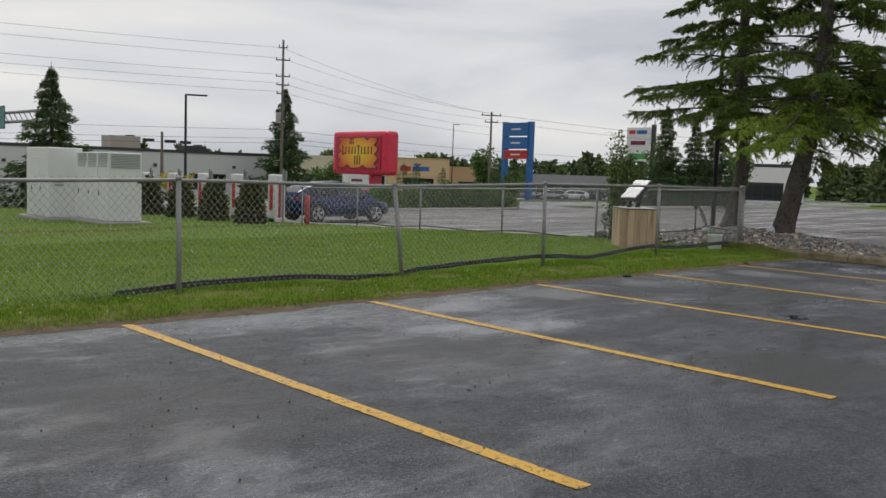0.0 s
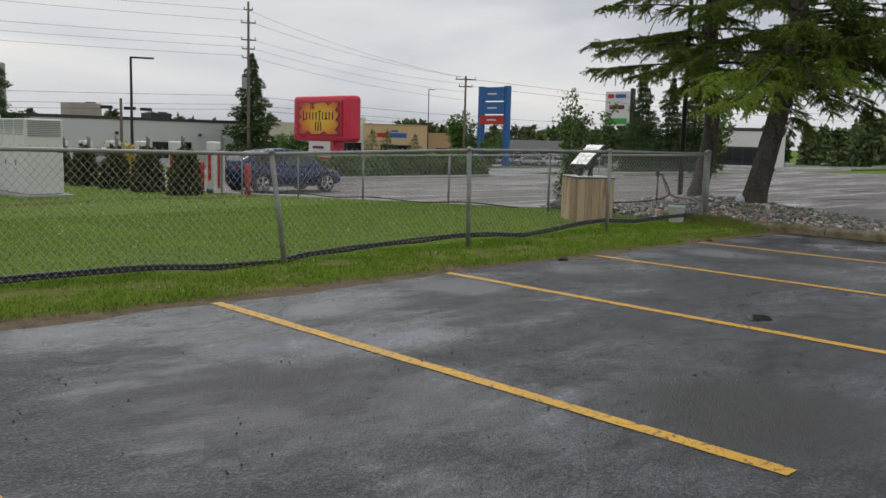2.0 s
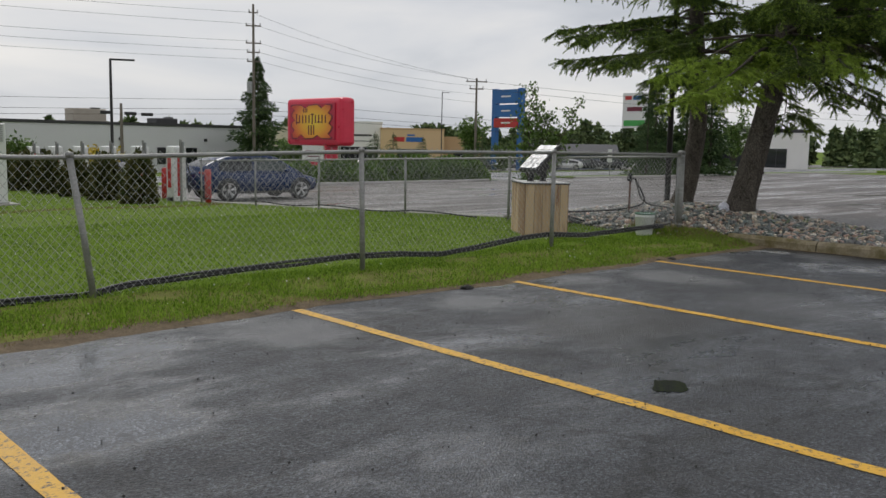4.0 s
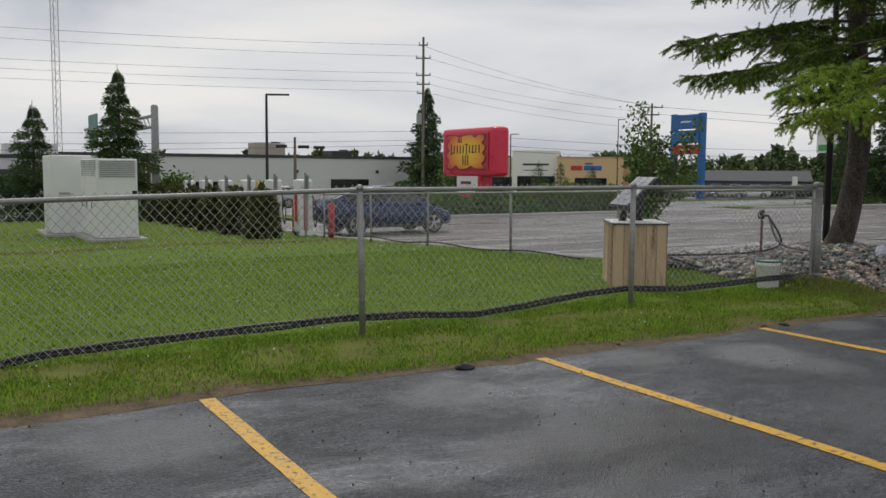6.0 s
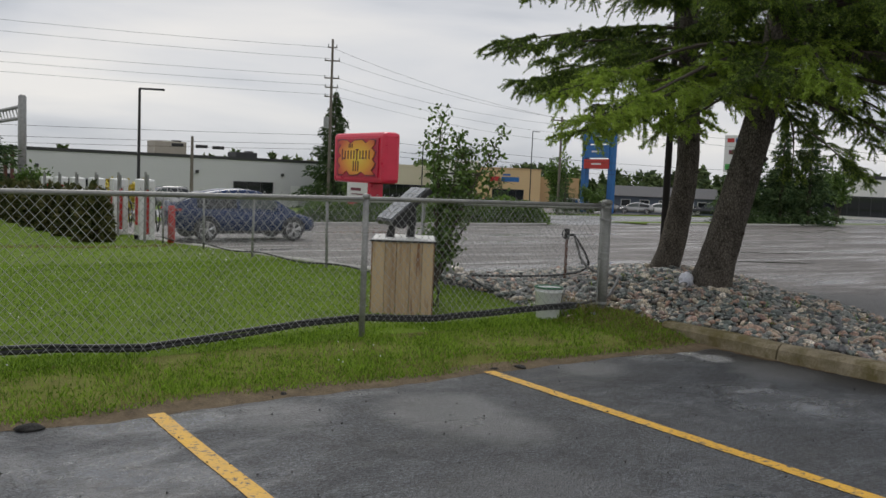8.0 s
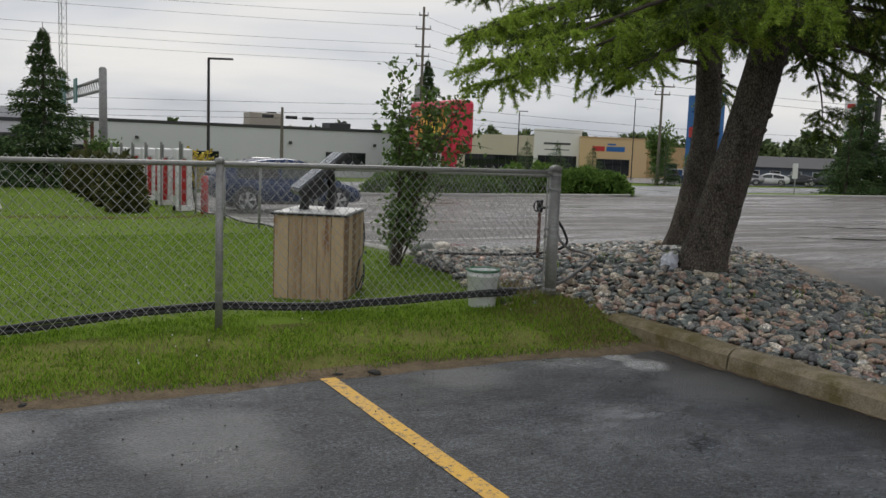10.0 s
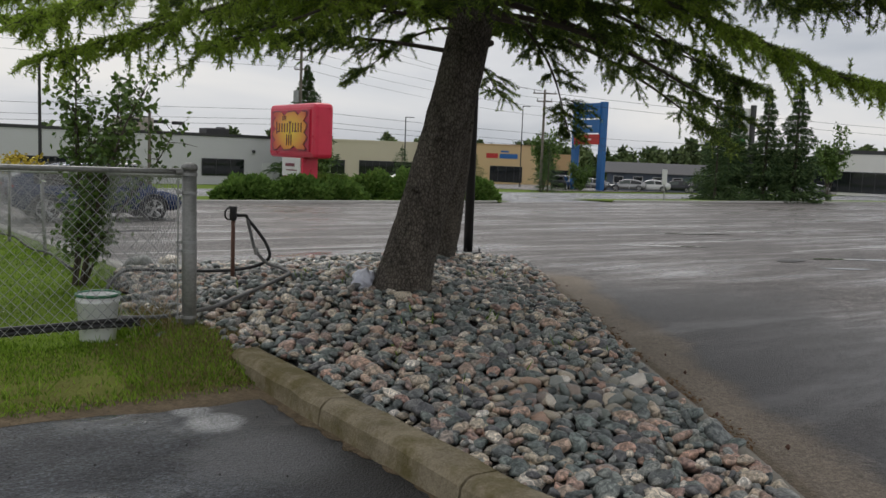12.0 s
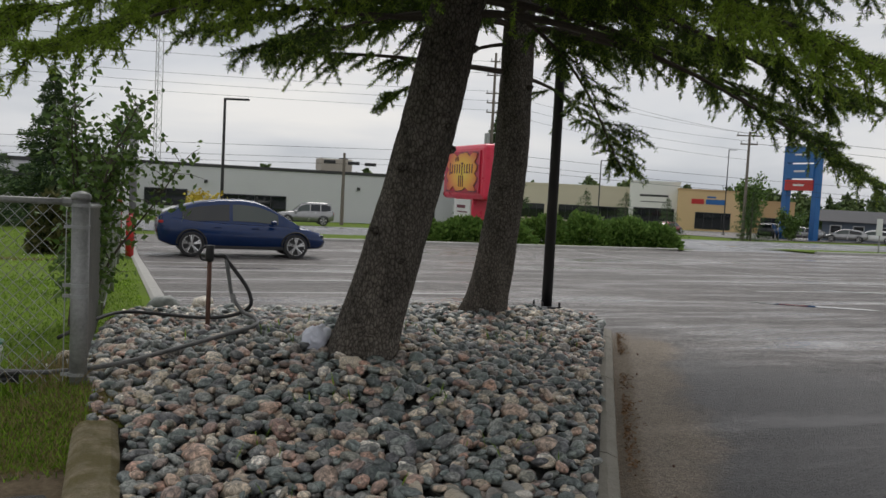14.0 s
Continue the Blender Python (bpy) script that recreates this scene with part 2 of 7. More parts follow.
def bark_mat():
    """Scaly grey bark: plates parted by dark cracks, lichen-grey faces."""
    m = mat("grey_spruce_bark", (0.04, 0.035, 0.03), (0.25, 0.225, 0.195), 0.92, 5, 40, 0.8, stretch=(1, 1, 0.5), dist=0.03, spec=0.2)
    n, l = m.node_tree.nodes, m.node_tree.links
    b = n["Principled BSDF"]
    old = b.inputs["Base Color"].links[0].from_socket
    tc = n.new("ShaderNodeTexCoord")
    mp = n.new("ShaderNodeMapping")
    mp.inputs["Scale"].default_value = (1, 1, 0.55)
    l.new(tc.outputs["Object"], mp.inputs["Vector"])
    vo = pick(n, "TexVoronoi", Scale=44.0, Randomness=1.0)
    vo.feature = "DISTANCE_TO_EDGE"
    l.new(mp.outputs["Vector"], vo.inputs["Vector"])
    rp = ramp(n, [(0.0, (0.22, 0.2, 0.19)), (0.09, (0.75, 0.73, 0.7)), (0.25, (1.15, 1.13, 1.1))])
    l.new(vo.outputs["Distance"], rp.inputs["Fac"])
    mx = n.new("ShaderNodeMix")
    mx.data_type, mx.blend_type = "RGBA", "MULTIPLY"
    mx.inputs["Factor"].default_value = 0.9
    l.new(old, mx.inputs["A"])
    l.new(rp.outputs["Color"], mx.inputs["B"])
    l.new(mx.outputs["Result"], b.inputs["Base Color"])
    bp = n.new("ShaderNodeBump")
    bp.inputs["Strength"].default_value, bp.inputs["Distance"].default_value = 1.0, 0.02
    l.new(vo.outputs["Distance"], bp.inputs["Height"])
    l.new(b.inputs["Normal"].links[0].from_socket, bp.inputs["Normal"])
    l.new(bp.outputs["Normal"], b.inputs["Normal"])
    return m


def mossy_kerb():
    """Old concrete, browned and mossy in blotches with paler worn aggregate."""
    m = mat("mossy_concrete_kerb", (0.12, 0.10, 0.062), (0.42, 0.36, 0.255), 0.85, 5.0, 70, 0.8, dist=0.012, spec=0.25)
    n, l = m.node_tree.nodes, m.node_tree.links
    b = n["Principled BSDF"]
    old = b.inputs["Base Color"].links[0].from_socket
    tc = n.new("ShaderNodeTexCoord")
    nz = pick(n, "TexNoise", Scale=2.1, Detail=9.0, Roughness=0.74)
    l.new(tc.outputs["Object"], nz.inputs["Vector"])
    mk = ramp(n, [(0.44, (0, 0, 0)), (0.6, (0.85, 0.85, 0.85))])
    l.new(nz.outputs["Fac"], mk.inputs["Fac"])
    mx = n.new("ShaderNodeMix")
    mx.data_type = "RGBA"
    l.new(mk.outputs["Color"], mx.inputs["Factor"])
    l.new(old, mx.inputs["A"])
    mx.inputs["B"].default_value = (0.115, 0.095, 0.03, 1)
    l.new(mx.outputs["Result"], b.inputs["Base Color"])
    return m


def yellow_paint():
    """Road paint worn through to the asphalt in flecks."""
    m = mat("worn_yellow_paint", (0.50, 0.27, 0.022), (0.74, 0.43, 0.04), 0.55, 2.5, 70, 0.3)
    n, l = m.node_tree.nodes, m.node_tree.links
    b = n["Principled BSDF"]
    old = b.inputs["Base Color"].links[0].from_socket
    tc = n.new("ShaderNodeTexCoord")
    nz = pick(n, "TexNoise", Scale=22.0, Detail=6.0, Roughness=0.78)
    l.new(tc.outputs["Object"], nz.inputs["Vector"])
    mk = ramp(n, [(0.54, (0, 0, 0)), (0.6, (1, 1, 1))])
    l.new(nz.outputs["Fac"], mk.inputs["Fac"])
    mx = n.new("ShaderNodeMix")
    mx.data_type = "RGBA"
    l.new(mk.outputs["Color"], mx.inputs["Factor"])
    l.new(old, mx.inputs["A"])
    mx.inputs["B"].default_value = (0.07, 0.065, 0.06, 1)
    l.new(mx.outputs["Result"], b.inputs["Base Color"])
    return m


KERB_N = (0.854, -0.52)
NEAR_ZONES = (((0.02, 0), (-1, 0), -0.5, 0.45, 0.22, (0.02, 0.019, 0.018), 0.75, 0.42, 0),
              ((-10.6, -6.25), (0, 0), -1, 0.75, 0.3, (0.016, 0.015, 0.014), 0.85, 0.35, 0),
              ((-12.5, -4.3), (0, 0), -1, 0.95, 0.4, (0.02, 0.02, 0.021), 0.6, 0.45, 0),
              ((-6.6, -3.7), (0, 0), -1, 0.8, 0.3, (0.022, 0.021, 0.02), 0.6, 0.4, 0),
              ((-15.3, -4.5), (0, 0), -1, 0.9, 0.35, (0.022, 0.021, 0.022), 0.55, 0.45, 0),
              # two silt spots, then damp spots with sky sheen painted as a pale tone
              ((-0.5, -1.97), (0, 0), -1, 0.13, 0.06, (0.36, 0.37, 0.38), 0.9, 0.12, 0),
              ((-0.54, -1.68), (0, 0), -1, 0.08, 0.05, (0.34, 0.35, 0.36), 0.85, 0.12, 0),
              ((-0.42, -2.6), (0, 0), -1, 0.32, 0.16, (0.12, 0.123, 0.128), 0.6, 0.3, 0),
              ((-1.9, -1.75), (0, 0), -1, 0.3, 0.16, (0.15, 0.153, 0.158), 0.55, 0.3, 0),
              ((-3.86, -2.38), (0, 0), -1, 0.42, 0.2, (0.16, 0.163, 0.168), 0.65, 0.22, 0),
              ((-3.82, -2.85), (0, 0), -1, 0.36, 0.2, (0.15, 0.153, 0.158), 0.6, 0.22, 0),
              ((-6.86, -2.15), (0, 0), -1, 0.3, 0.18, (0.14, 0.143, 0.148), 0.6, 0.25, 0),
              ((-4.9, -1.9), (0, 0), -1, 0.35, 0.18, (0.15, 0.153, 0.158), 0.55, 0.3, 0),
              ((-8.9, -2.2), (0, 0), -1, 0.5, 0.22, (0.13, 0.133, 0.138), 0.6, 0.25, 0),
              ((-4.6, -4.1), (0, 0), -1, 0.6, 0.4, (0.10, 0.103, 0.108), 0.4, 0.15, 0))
LOT_ZONES = (((0.82, -5.45), KERB_N, 0.4, 3.0, 0.7, (0.03, 0.027, 0.025), 0.85, 0.45, 9.0),
             ((0.82, -5.45), KERB_N, -0.3, 0.55, 0.18, (0.25, 0.205, 0.155), 0.9, 0.8, 10.2),
             ((0.82, -5.45), KERB_N, -0.3, 0.14, 0.05, (0.14, 0.105, 0.066), 0.7, 0.85, 9.9))


def leafy_light(m, share=0.26):
    """Thin leaves and needles pass part of the light through to their other side."""
    n, l = m.node_tree.nodes, m.node_tree.links
    b = n["Principled BSDF"]
    tr = n.new("ShaderNodeBsdfTranslucent")
    l.new(b.inputs["Base Color"].links[0].from_socket, tr.inputs["Color"])
    mx = n.new("ShaderNodeMixShader")
    mx.inputs[0].default_value = share
    l.new(b.outputs[0], mx.inputs[1])
    l.new(tr.outputs[0], mx.inputs[2])
    l.new(mx.outputs[0], n["Material Output"].inputs["Surface"])
    return m


def stained_wood():
    """Weathered cedar: each board its own tone, with rusty brown runs down the grain."""
    m = mat("weathered_cedar_boards", (0.26, 0.155, 0.08), (0.56, 0.41, 0.25), 0.75, 3, 22, 0.5, stretch=(6, 6, 0.35), per="object", spread=0.75)
    n, l = m.node_tree.nodes, m.node_tree.links
    b = n["Principled BSDF"]
    old = b.inputs["Base Color"].links[0].from_socket
    tc = n.new("ShaderNodeTexCoord")
    mp = n.new("ShaderNodeMapping")
    mp.inputs["Scale"].default_value = (11, 11, 0.9)
    l.new(tc.outputs["Object"], mp.inputs["Vector"])
    nz = pick(n, "TexNoise", Scale=1.0, Detail=5.0, Roughness=0.6)
    l.new(mp.outputs["Vector"], nz.inputs["Vector"])
    mk = ramp(n, [(0.54, (0, 0, 0)), (0.66, (0.75, 0.75, 0.75))])
    l.new(nz.outputs["Fac"], mk.inputs["Fac"])
    mx = n.new("ShaderNodeMix")
    mx.data_type = "RGBA"
    l.new(mk.outputs["Color"], mx.inputs["Factor"])
    l.new(old, mx.inputs["A"])
    mx.inputs["B"].default_value = (0.16, 0.052, 0.02, 1)
    l.new(mx.outputs["Result"], b.inputs["Base Color"])
    return m


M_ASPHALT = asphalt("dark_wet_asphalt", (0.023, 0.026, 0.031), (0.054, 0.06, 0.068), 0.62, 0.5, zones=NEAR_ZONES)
M_LOT = asphalt("worn_brownish_asphalt", (0.064, 0.057, 0.053), (0.125, 0.112, 0.103), 0.55, 0.2, zones=LOT_ZONES, turn=0.62)
M_STAIN = asphalt("oily_dark_asphalt", (0.016, 0.015, 0.0145), (0.036, 0.034, 0.032), 0.7, wetness=0.0)
M_ROAD = asphalt("wet_road_asphalt", (0.1, 0.105, 0.11), (0.18, 0.185, 0.19), 0.12)
M_YELLOW = yellow_paint()
M_WHITE_LINE = mat("worn_white_line_paint", (0.16, 0.155, 0.145), (0.7, 0.7, 0.68), 0.5, 1.6, 30, 0.2)
M_SOIL = mat("lawn_soil", (0.085, 0.125, 0.016), (0.145, 0.225, 0.025), 0.9, 0.9, 30, 0.6, dist=0.03, spec=0.1)
M_THATCH = mat("brown_green_thatch", (0.12, 0.11, 0.035), (0.22, 0.26, 0.06), 0.9, 3.0, 45, 0.8, dist=0.03, spec=0.1)
M_EARTH = mat("bare_brown_earth", (0.055, 0.042, 0.026), (0.25, 0.195, 0.13), 0.9, 7.0, 45, 1.0, dist=0.02, spec=0.12)
M_BLADE = leafy_light(mat("grass_blades", (0.095, 0.175, 0.014), (0.275, 0.42, 0.05), 0.5, 0.9, 6, 0.0, per="island", spread=0.62, spec=0.12))
M_DRYBLADE = leafy_light(mat("dry_grass_blades", (0.17, 0.14, 0.06), (0.34, 0.27, 0.14), 0.7, 2, 20, 0.0, per="island", spec=0.12))
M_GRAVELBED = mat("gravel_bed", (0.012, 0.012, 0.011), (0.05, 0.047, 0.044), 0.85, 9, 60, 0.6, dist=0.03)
M_DEADLEAF = mat("dead_brown_leaves", (0.10, 0.05, 0.022), (0.26, 0.15, 0.065), 0.85, 9.0, 60, 0.3, dist=0.004)
M_KERBPALE = mat("dirty_pale_concrete", (0.16, 0.145, 0.115), (0.34, 0.315, 0.265), 0.85, 2.6, 60, 0.5, dist=0.012)
M_STONE = stones_mat("river_stones")
M_KERB = mossy_kerb()
M_CONC = mat("pale_concrete", (0.30, 0.29, 0.27), (0.46, 0.45, 0.42), 0.8, 2.2, 60, 0.35)
M_GALV = mat("galvanised_steel", (0.17, 0.172, 0.168), (0.4, 0.4, 0.385), 0.5, 5, 45, 0.12, metal=0.4)
M_WIRE = mat("galvanised_fence_wire", (0.27, 0.275, 0.27), (0.42, 0.425, 0.42), 0.5, 3, 30, 0.0, metal=0.4)
M_BLACK = mat("black_rubber", (0.008, 0.008, 0.009), (0.024, 0.024, 0.026), 0.5, 8, 80, 0.1)
M_BLACKPOLE = mat("black_painted_steel", (0.010, 0.010, 0.011), (0.022, 0.022, 0.024), 0.42, 5, 70, 0.1)
M_BARK = bark_mat()
M_TWIG = mat("spruce_twig_bark", (0.05, 0.04, 0.032), (0.11, 0.09, 0.07), 0.9, 9, 60, 0.3)
M_NEEDLE = leafy_light(mat("spruce_needles", (0.05, 0.088, 0.024), (0.15, 0.22, 0.055), 0.55, 0.8, 6, 0.0, per="island", spread=0.5, spec=0.12))
M_TIPS = leafy_light(mat("fresh_spruce_tips", (0.2, 0.31, 0.04), (0.40, 0.53, 0.085), 0.55, 1.5, 6, 0.0, per="island", spread=0.4, spec=0.12))
M_FARNEEDLE = mat("far_spruce_needles", (0.035, 0.066, 0.03), (0.11, 0.165, 0.06), 0.75, 0.5, 5, 0.0, per="island", spec=0.12)
M_LEAF = leafy_light(mat("green_shrub_leaves", (0.06, 0.115, 0.025), (0.16, 0.25, 0.06), 0.4, 2, 9, 0.0, per="island", spec=0.3))
M_HEDGE = leafy_light(mat("juniper_hedge_leaves", (0.075, 0.15, 0.03), (0.17, 0.27, 0.06), 0.7, 1.2, 6, 0.0, per="island", spec=0.12))
M_CEDAR = mat("brownish_cedar_leaves", (0.05, 0.066, 0.024), (0.145, 0.135, 0.052), 0.75, 0.9, 8, 0.0, per="island", spec=0.12)
M_WOODS = mat("far_wood_leaves", (0.065, 0.10, 0.045), (0.17, 0.22, 0.09), 0.8, 0.12, 1.2, 0.0, per="island", spec=0.12)
M_WOOD = stained_wood()
M_GREYWALL = mat("grey_painted_block", (0.58, 0.58, 0.60), (0.65, 0.65, 0.67), 0.8, 0.25, 8, 0.1)
M_DARKTRIM = mat("dark_roof_trim", (0.03, 0.03, 0.032), (0.06, 0.06, 0.062), 0.6, 1, 10, 0.05)
M_CREAM = mat("cream_stucco", (0.56, 0.50, 0.39), (0.64, 0.575, 0.46), 0.85, 0.2, 5, 0.1)
M_PEACH = mat("peach_stucco", (0.60, 0.43, 0.23), (0.68, 0.50, 0.28), 0.85, 0.2, 5, 0.1)
M_TAN = mat("tan_stucco", (0.45, 0.30, 0.15), (0.55, 0.38, 0.2), 0.85, 0.2, 5, 0.1)
M_WHITE = mat("white_painted_metal", (0.66, 0.67, 0.66), (0.76, 0.77, 0.76), 0.4, 1.2, 30, 0.03)
M_WHITEWALL = mat("white_stucco", (0.74, 0.73, 0.7), (0.82, 0.81, 0.78), 0.8, 0.4, 8, 0.05)
M_VENT = mat("grey_louvre_metal", (0.25, 0.26, 0.26), (0.4, 0.41, 0.41), 0.5, 3, 40, 0.05)
M_RED = mat("red_paint", (0.42, 0.02, 0.02), (0.58, 0.035, 0.03), 0.4, 3, 30, 0.03)
M_PINK = mat("pink_red_sign_plastic", (0.62, 0.02, 0.055), (0.74, 0.035, 0.085), 0.35, 1.5, 20, 0.03)
M_SIGNRED = mat("dark_red_sign_face", (0.42, 0.012, 0.04), (0.55, 0.02, 0.06), 0.4, 0.8, 10, 0.0)
M_MAROON = mat("maroon_sign_print", (0.12, 0.012, 0.03), (0.18, 0.02, 0.04), 0.4, 2, 20, 0.0)
M_BLUESIGN = mat("blue_sign_panel", (0.012, 0.10, 0.32), (0.022, 0.15, 0.42), 0.4, 0.5, 8, 0.0)
M_LETTER = mat("white_sign_print", (0.68, 0.68, 0.66), (0.78, 0.78, 0.76), 0.5, 3, 30, 0.0)
M_GREENSIGN = mat("green_sign_print", (0.05, 0.3, 0.06), (0.08, 0.42, 0.1), 0.5, 3, 30, 0.0)
M_TEALSIGN = mat("green_grey_road_sign", (0.05, 0.16, 0.15), (0.09, 0.22, 0.2), 0.5, 1, 12, 0.0)
M_CARBLUE = mat("deep_blue_car_paint", (0.004, 0.019, 0.072), (0.006, 0.026, 0.10), 0.15, 2, 200, 0.0, metal=0.1, rough_var=0.03)
M_CARSILVER = mat("silver_car_paint", (0.30, 0.30, 0.30), (0.38, 0.38, 0.38), 0.25, 2, 100, 0.0, metal=0.6, rough_var=0.04)
M_CARWHITE = mat("white_car_paint", (0.6, 0.6, 0.6), (0.68, 0.68, 0.68), 0.25, 2, 100, 0.0, rough_var=0.04)
M_CARDARK = mat("dark_grey_car_paint", (0.03, 0.032, 0.036), (0.05, 0.052, 0.056), 0.22, 2, 100, 0.0, metal=0.4, rough_var=0.04)
M_CARRED = mat("dark_red_car_paint", (0.2, 0.015, 0.015), (0.26, 0.02, 0.02), 0.22, 2, 100, 0.0, metal=0.3, rough_var=0.04)
M_GLASS = glass_mat("dark_tinted_glass", (0.012, 0.015, 0.017))
M_CARGLASS = glass_mat("car_window_glass", (0.05, 0.065, 0.06), 0.05)
M_RIM = mat("silver_alloy", (0.5, 0.5, 0.5), (0.62, 0.62, 0.62), 0.3, 5, 60, 0.0, metal=0.8)
M_TAIL = glass_mat("red_tail_lamp_lens", (0.35, 0.01, 0.01), 0.15)
M_BROWN = mat("brown_metal", (0.09, 0.03, 0.02), (0.14, 0.05, 0.035), 0.6, 3, 30, 0.05)
M_POLEWOOD = mat("weathered_pole_wood", (0.12, 0.10, 0.085), (0.23, 0.2, 0.17), 0.9, 2, 40, 0.3, stretch=(6, 6, 0.4))
M_BEIGE = mat("beige_metal", (0.36, 0.32, 0.26), (0.46, 0.42, 0.35), 0.6, 2, 20, 0.05)
M_PLASTIC = mat("white_bucket_plastic", (0.74, 0.76, 0.75), (0.86, 0.87, 0.86), 0.4, 6, 60, 0.05)
M_GREEN = mat("green_plastic", (0.02, 0.12, 0.06), (0.04, 0.18, 0.09), 0.4, 6, 60, 0.05)
M_BAG = mat("white_plastic_bag", (0.62, 0.64, 0.72), (0.76, 0.77, 0.84), 0.35, 14, 60, 0.2)
M_RUST = mat("rusty_pipe", (0.08, 0.04, 0.03), (0.19, 0.10, 0.07), 0.8, 8, 70, 0.3)
M_HOSE = mat("grey_braided_hose", (0.06, 0.06, 0.058), (0.2, 0.2, 0.195), 0.5, 20, 120, 0.2)
M_ROOFSH = mat("dark_shingles", (0.07, 0.07, 0.075), (0.13, 0.13, 0.135), 0.85, 0.6, 9, 0.2)
M_PUDDLE = glass_mat("rain_water_film", (0.03, 0.031, 0.033), 0.06)
M_YFLOWER = mat("yellow_shrub_leaves", (0.45, 0.33, 0.02), (0.6, 0.48, 0.05), 0.6, 2, 9, 0.0, per="island")


# ---- building tools ----
def part(name, bm, material, parent, label="", smooth=False):
    me = bpy.data.meshes.new(name)
    bm.normal_update()
    bm.to_mesh(me)
    bm.free()
    me.materials.append(material)
    if smooth:
        me.polygons.foreach_set("use_smooth", [True] * len(me.polygons))
    ob = new(name, me)
    ob.parent = parent
    if label:
        ob["label"] = label
    return ob


def data_mesh(name, verts, faces, material, smooth=False):
    me = bpy.data.meshes.new(name)
    me.from_pydata(verts, [], faces)
    me.materials.append(material)
    if smooth:
        me.polygons.foreach_set("use_smooth", [True] * len(me.polygons))
    return me


def thing(name, m, label, category, group="", kind=""):
    ob = new(name)
    ob.matrix_basis = m
    ob.empty_display_size = 0.1
    return tagged(ob, label, category, group, kind)


def box(bm, c, s, rz=0.0, bevel=0.0, m=None):
    r = bmesh.ops.create_cube(bm, size=1.0)
    vs = r["verts"]
    bmesh.ops.scale(bm, vec=s, verts=vs)
    if bevel:
        es = list({e for v in vs for e in v.link_edges})
        out = bmesh.ops.bevel(bm, geom=es, offset=bevel, segments=2, affect="EDGES", profile=0.5)
        vs = list({v for f in out["faces"] for v in f.verts} | {v for v in vs if v.is_valid})
    mm = Matrix.Translation(c) @ Matrix.Rotation(radians(rz), 4, "Z")
    if m is not None:
        mm = m @ mm
    bmesh.ops.transform(bm, matrix=mm, verts=vs)
    return bm


def tube(bm, pts, r, n=8, cap=True):
    """A round tube along points; r: one radius or one for each point."""
    pts = [Vector(p) for p in pts]
    rs = r if isinstance(r, (list, tuple)) else [r] * len(pts)
    rings, side = [], None
    for i, p in enumerate(pts):
        d = (pts[min(i + 1, len(pts) - 1)] - pts[max(i - 1, 0)]).normalized()
        if side is None:
            side = d.orthogonal().normalized()
        else:
            side = (side - d * side.dot(d))
            side = side.normalized() if side.length > 1e-6 else d.orthogonal().normalized()
        up = d.cross(side)
        rings.append([bm.verts.new(p + (side * math.cos(a) + up * math.sin(a)) * rs[i]) for a in [2 * math.pi * k / n for k in range(n)]])
    for a, b in zip(rings, rings[1:]):
        for k in range(n):
            bm.faces.new((a[k], a[(k + 1) % n], b[(k + 1) % n], b[k]))
    if cap:
        bm.faces.new(list(reversed(rings[0])))
        bm.faces.new(rings[-1])
    return bm


def prism(bm, outline, y0, y1):
    """A closed outline in x, z pushed from y0 to y1."""
    a = [bm.verts.new((x, y0, z)) for x, z in outline]
    b = [bm.verts.new((x, y1, z)) for x, z in outline]
    k = len(outline)
    bm.faces.new(a)
    bm.faces.new(list(reversed(b)))
    for i in range(k):
        bm.faces.new((a[i], b[i], b[(i + 1) % k], a[(i + 1) % k]))
    bmesh.ops.recalc_face_normals(bm, faces=bm.faces[:])
    return bm


def smooth_path(pts, k=6):
    """Catmull-Rom through the points."""
    p = [Vector(q) for q in pts]
    p = [p[0] * 2 - p[1]] + p + [p[-1] * 2 - p[-2]]
    out = []
    for i in range(1, len(p) - 2):
        for j in range(k):
            t = j / k
            out.append(0.5 * (2 * p[i] + (p[i + 1] - p[i - 1]) * t + (2 * p[i - 1] - 5 * p[i] + 4 * p[i + 1] - p[i + 2]) * t * t
                              + (3 * p[i] - p[i - 1] - 3 * p[i + 1] + p[i + 2]) * t ** 3))
    return out + [p[-2]]


# ---- the lie of the land ----
G_KNOTS = ((-400, 0.0), (2, 0.0), (18, -0.59), (33, -0.82), (62, -1.6), (80, -2.0), (130, -3.3), (5000, -3.4))


def ground_z(x, y):
    return float(np.interp(y, [k[0] for k in G_KNOTS], [k[1] for k in G_KNOTS]))


KERB_A, KERB_B = (0.82, -5.45), (5.82, 2.75)   # outer edge of the island towards the big lot


def kerb_line(y):
    f = (y - KERB_A[1]) / (KERB_B[1] - KERB_A[1])
    return KERB_A[0] + f * (KERB_B[0] - KERB_A[0])


def island_top(x, y):
    """Height of the stone heap."""
    h = 0.13 + 0.28 * math.exp(-(((x - 1.9) / 1.5) ** 2 + ((y - 0.5) / 1.9) ** 2)) + 0.16 * math.exp(-(((x - 4.0) / 1.3) ** 2 + ((y - 2.4) / 1.3) ** 2))
    h += 0.03 * noise.noise(Vector((x * 1.3, y * 1.3, 4.0)))
    if y > 3.6:
        h -= (y - 3.6) * 0.14
    if x < 0.6 and y > 0:
        h -= min(0.12, (0.6 - x) * 0.09)
    return max(h, ground_z(x, y) + 0.09)


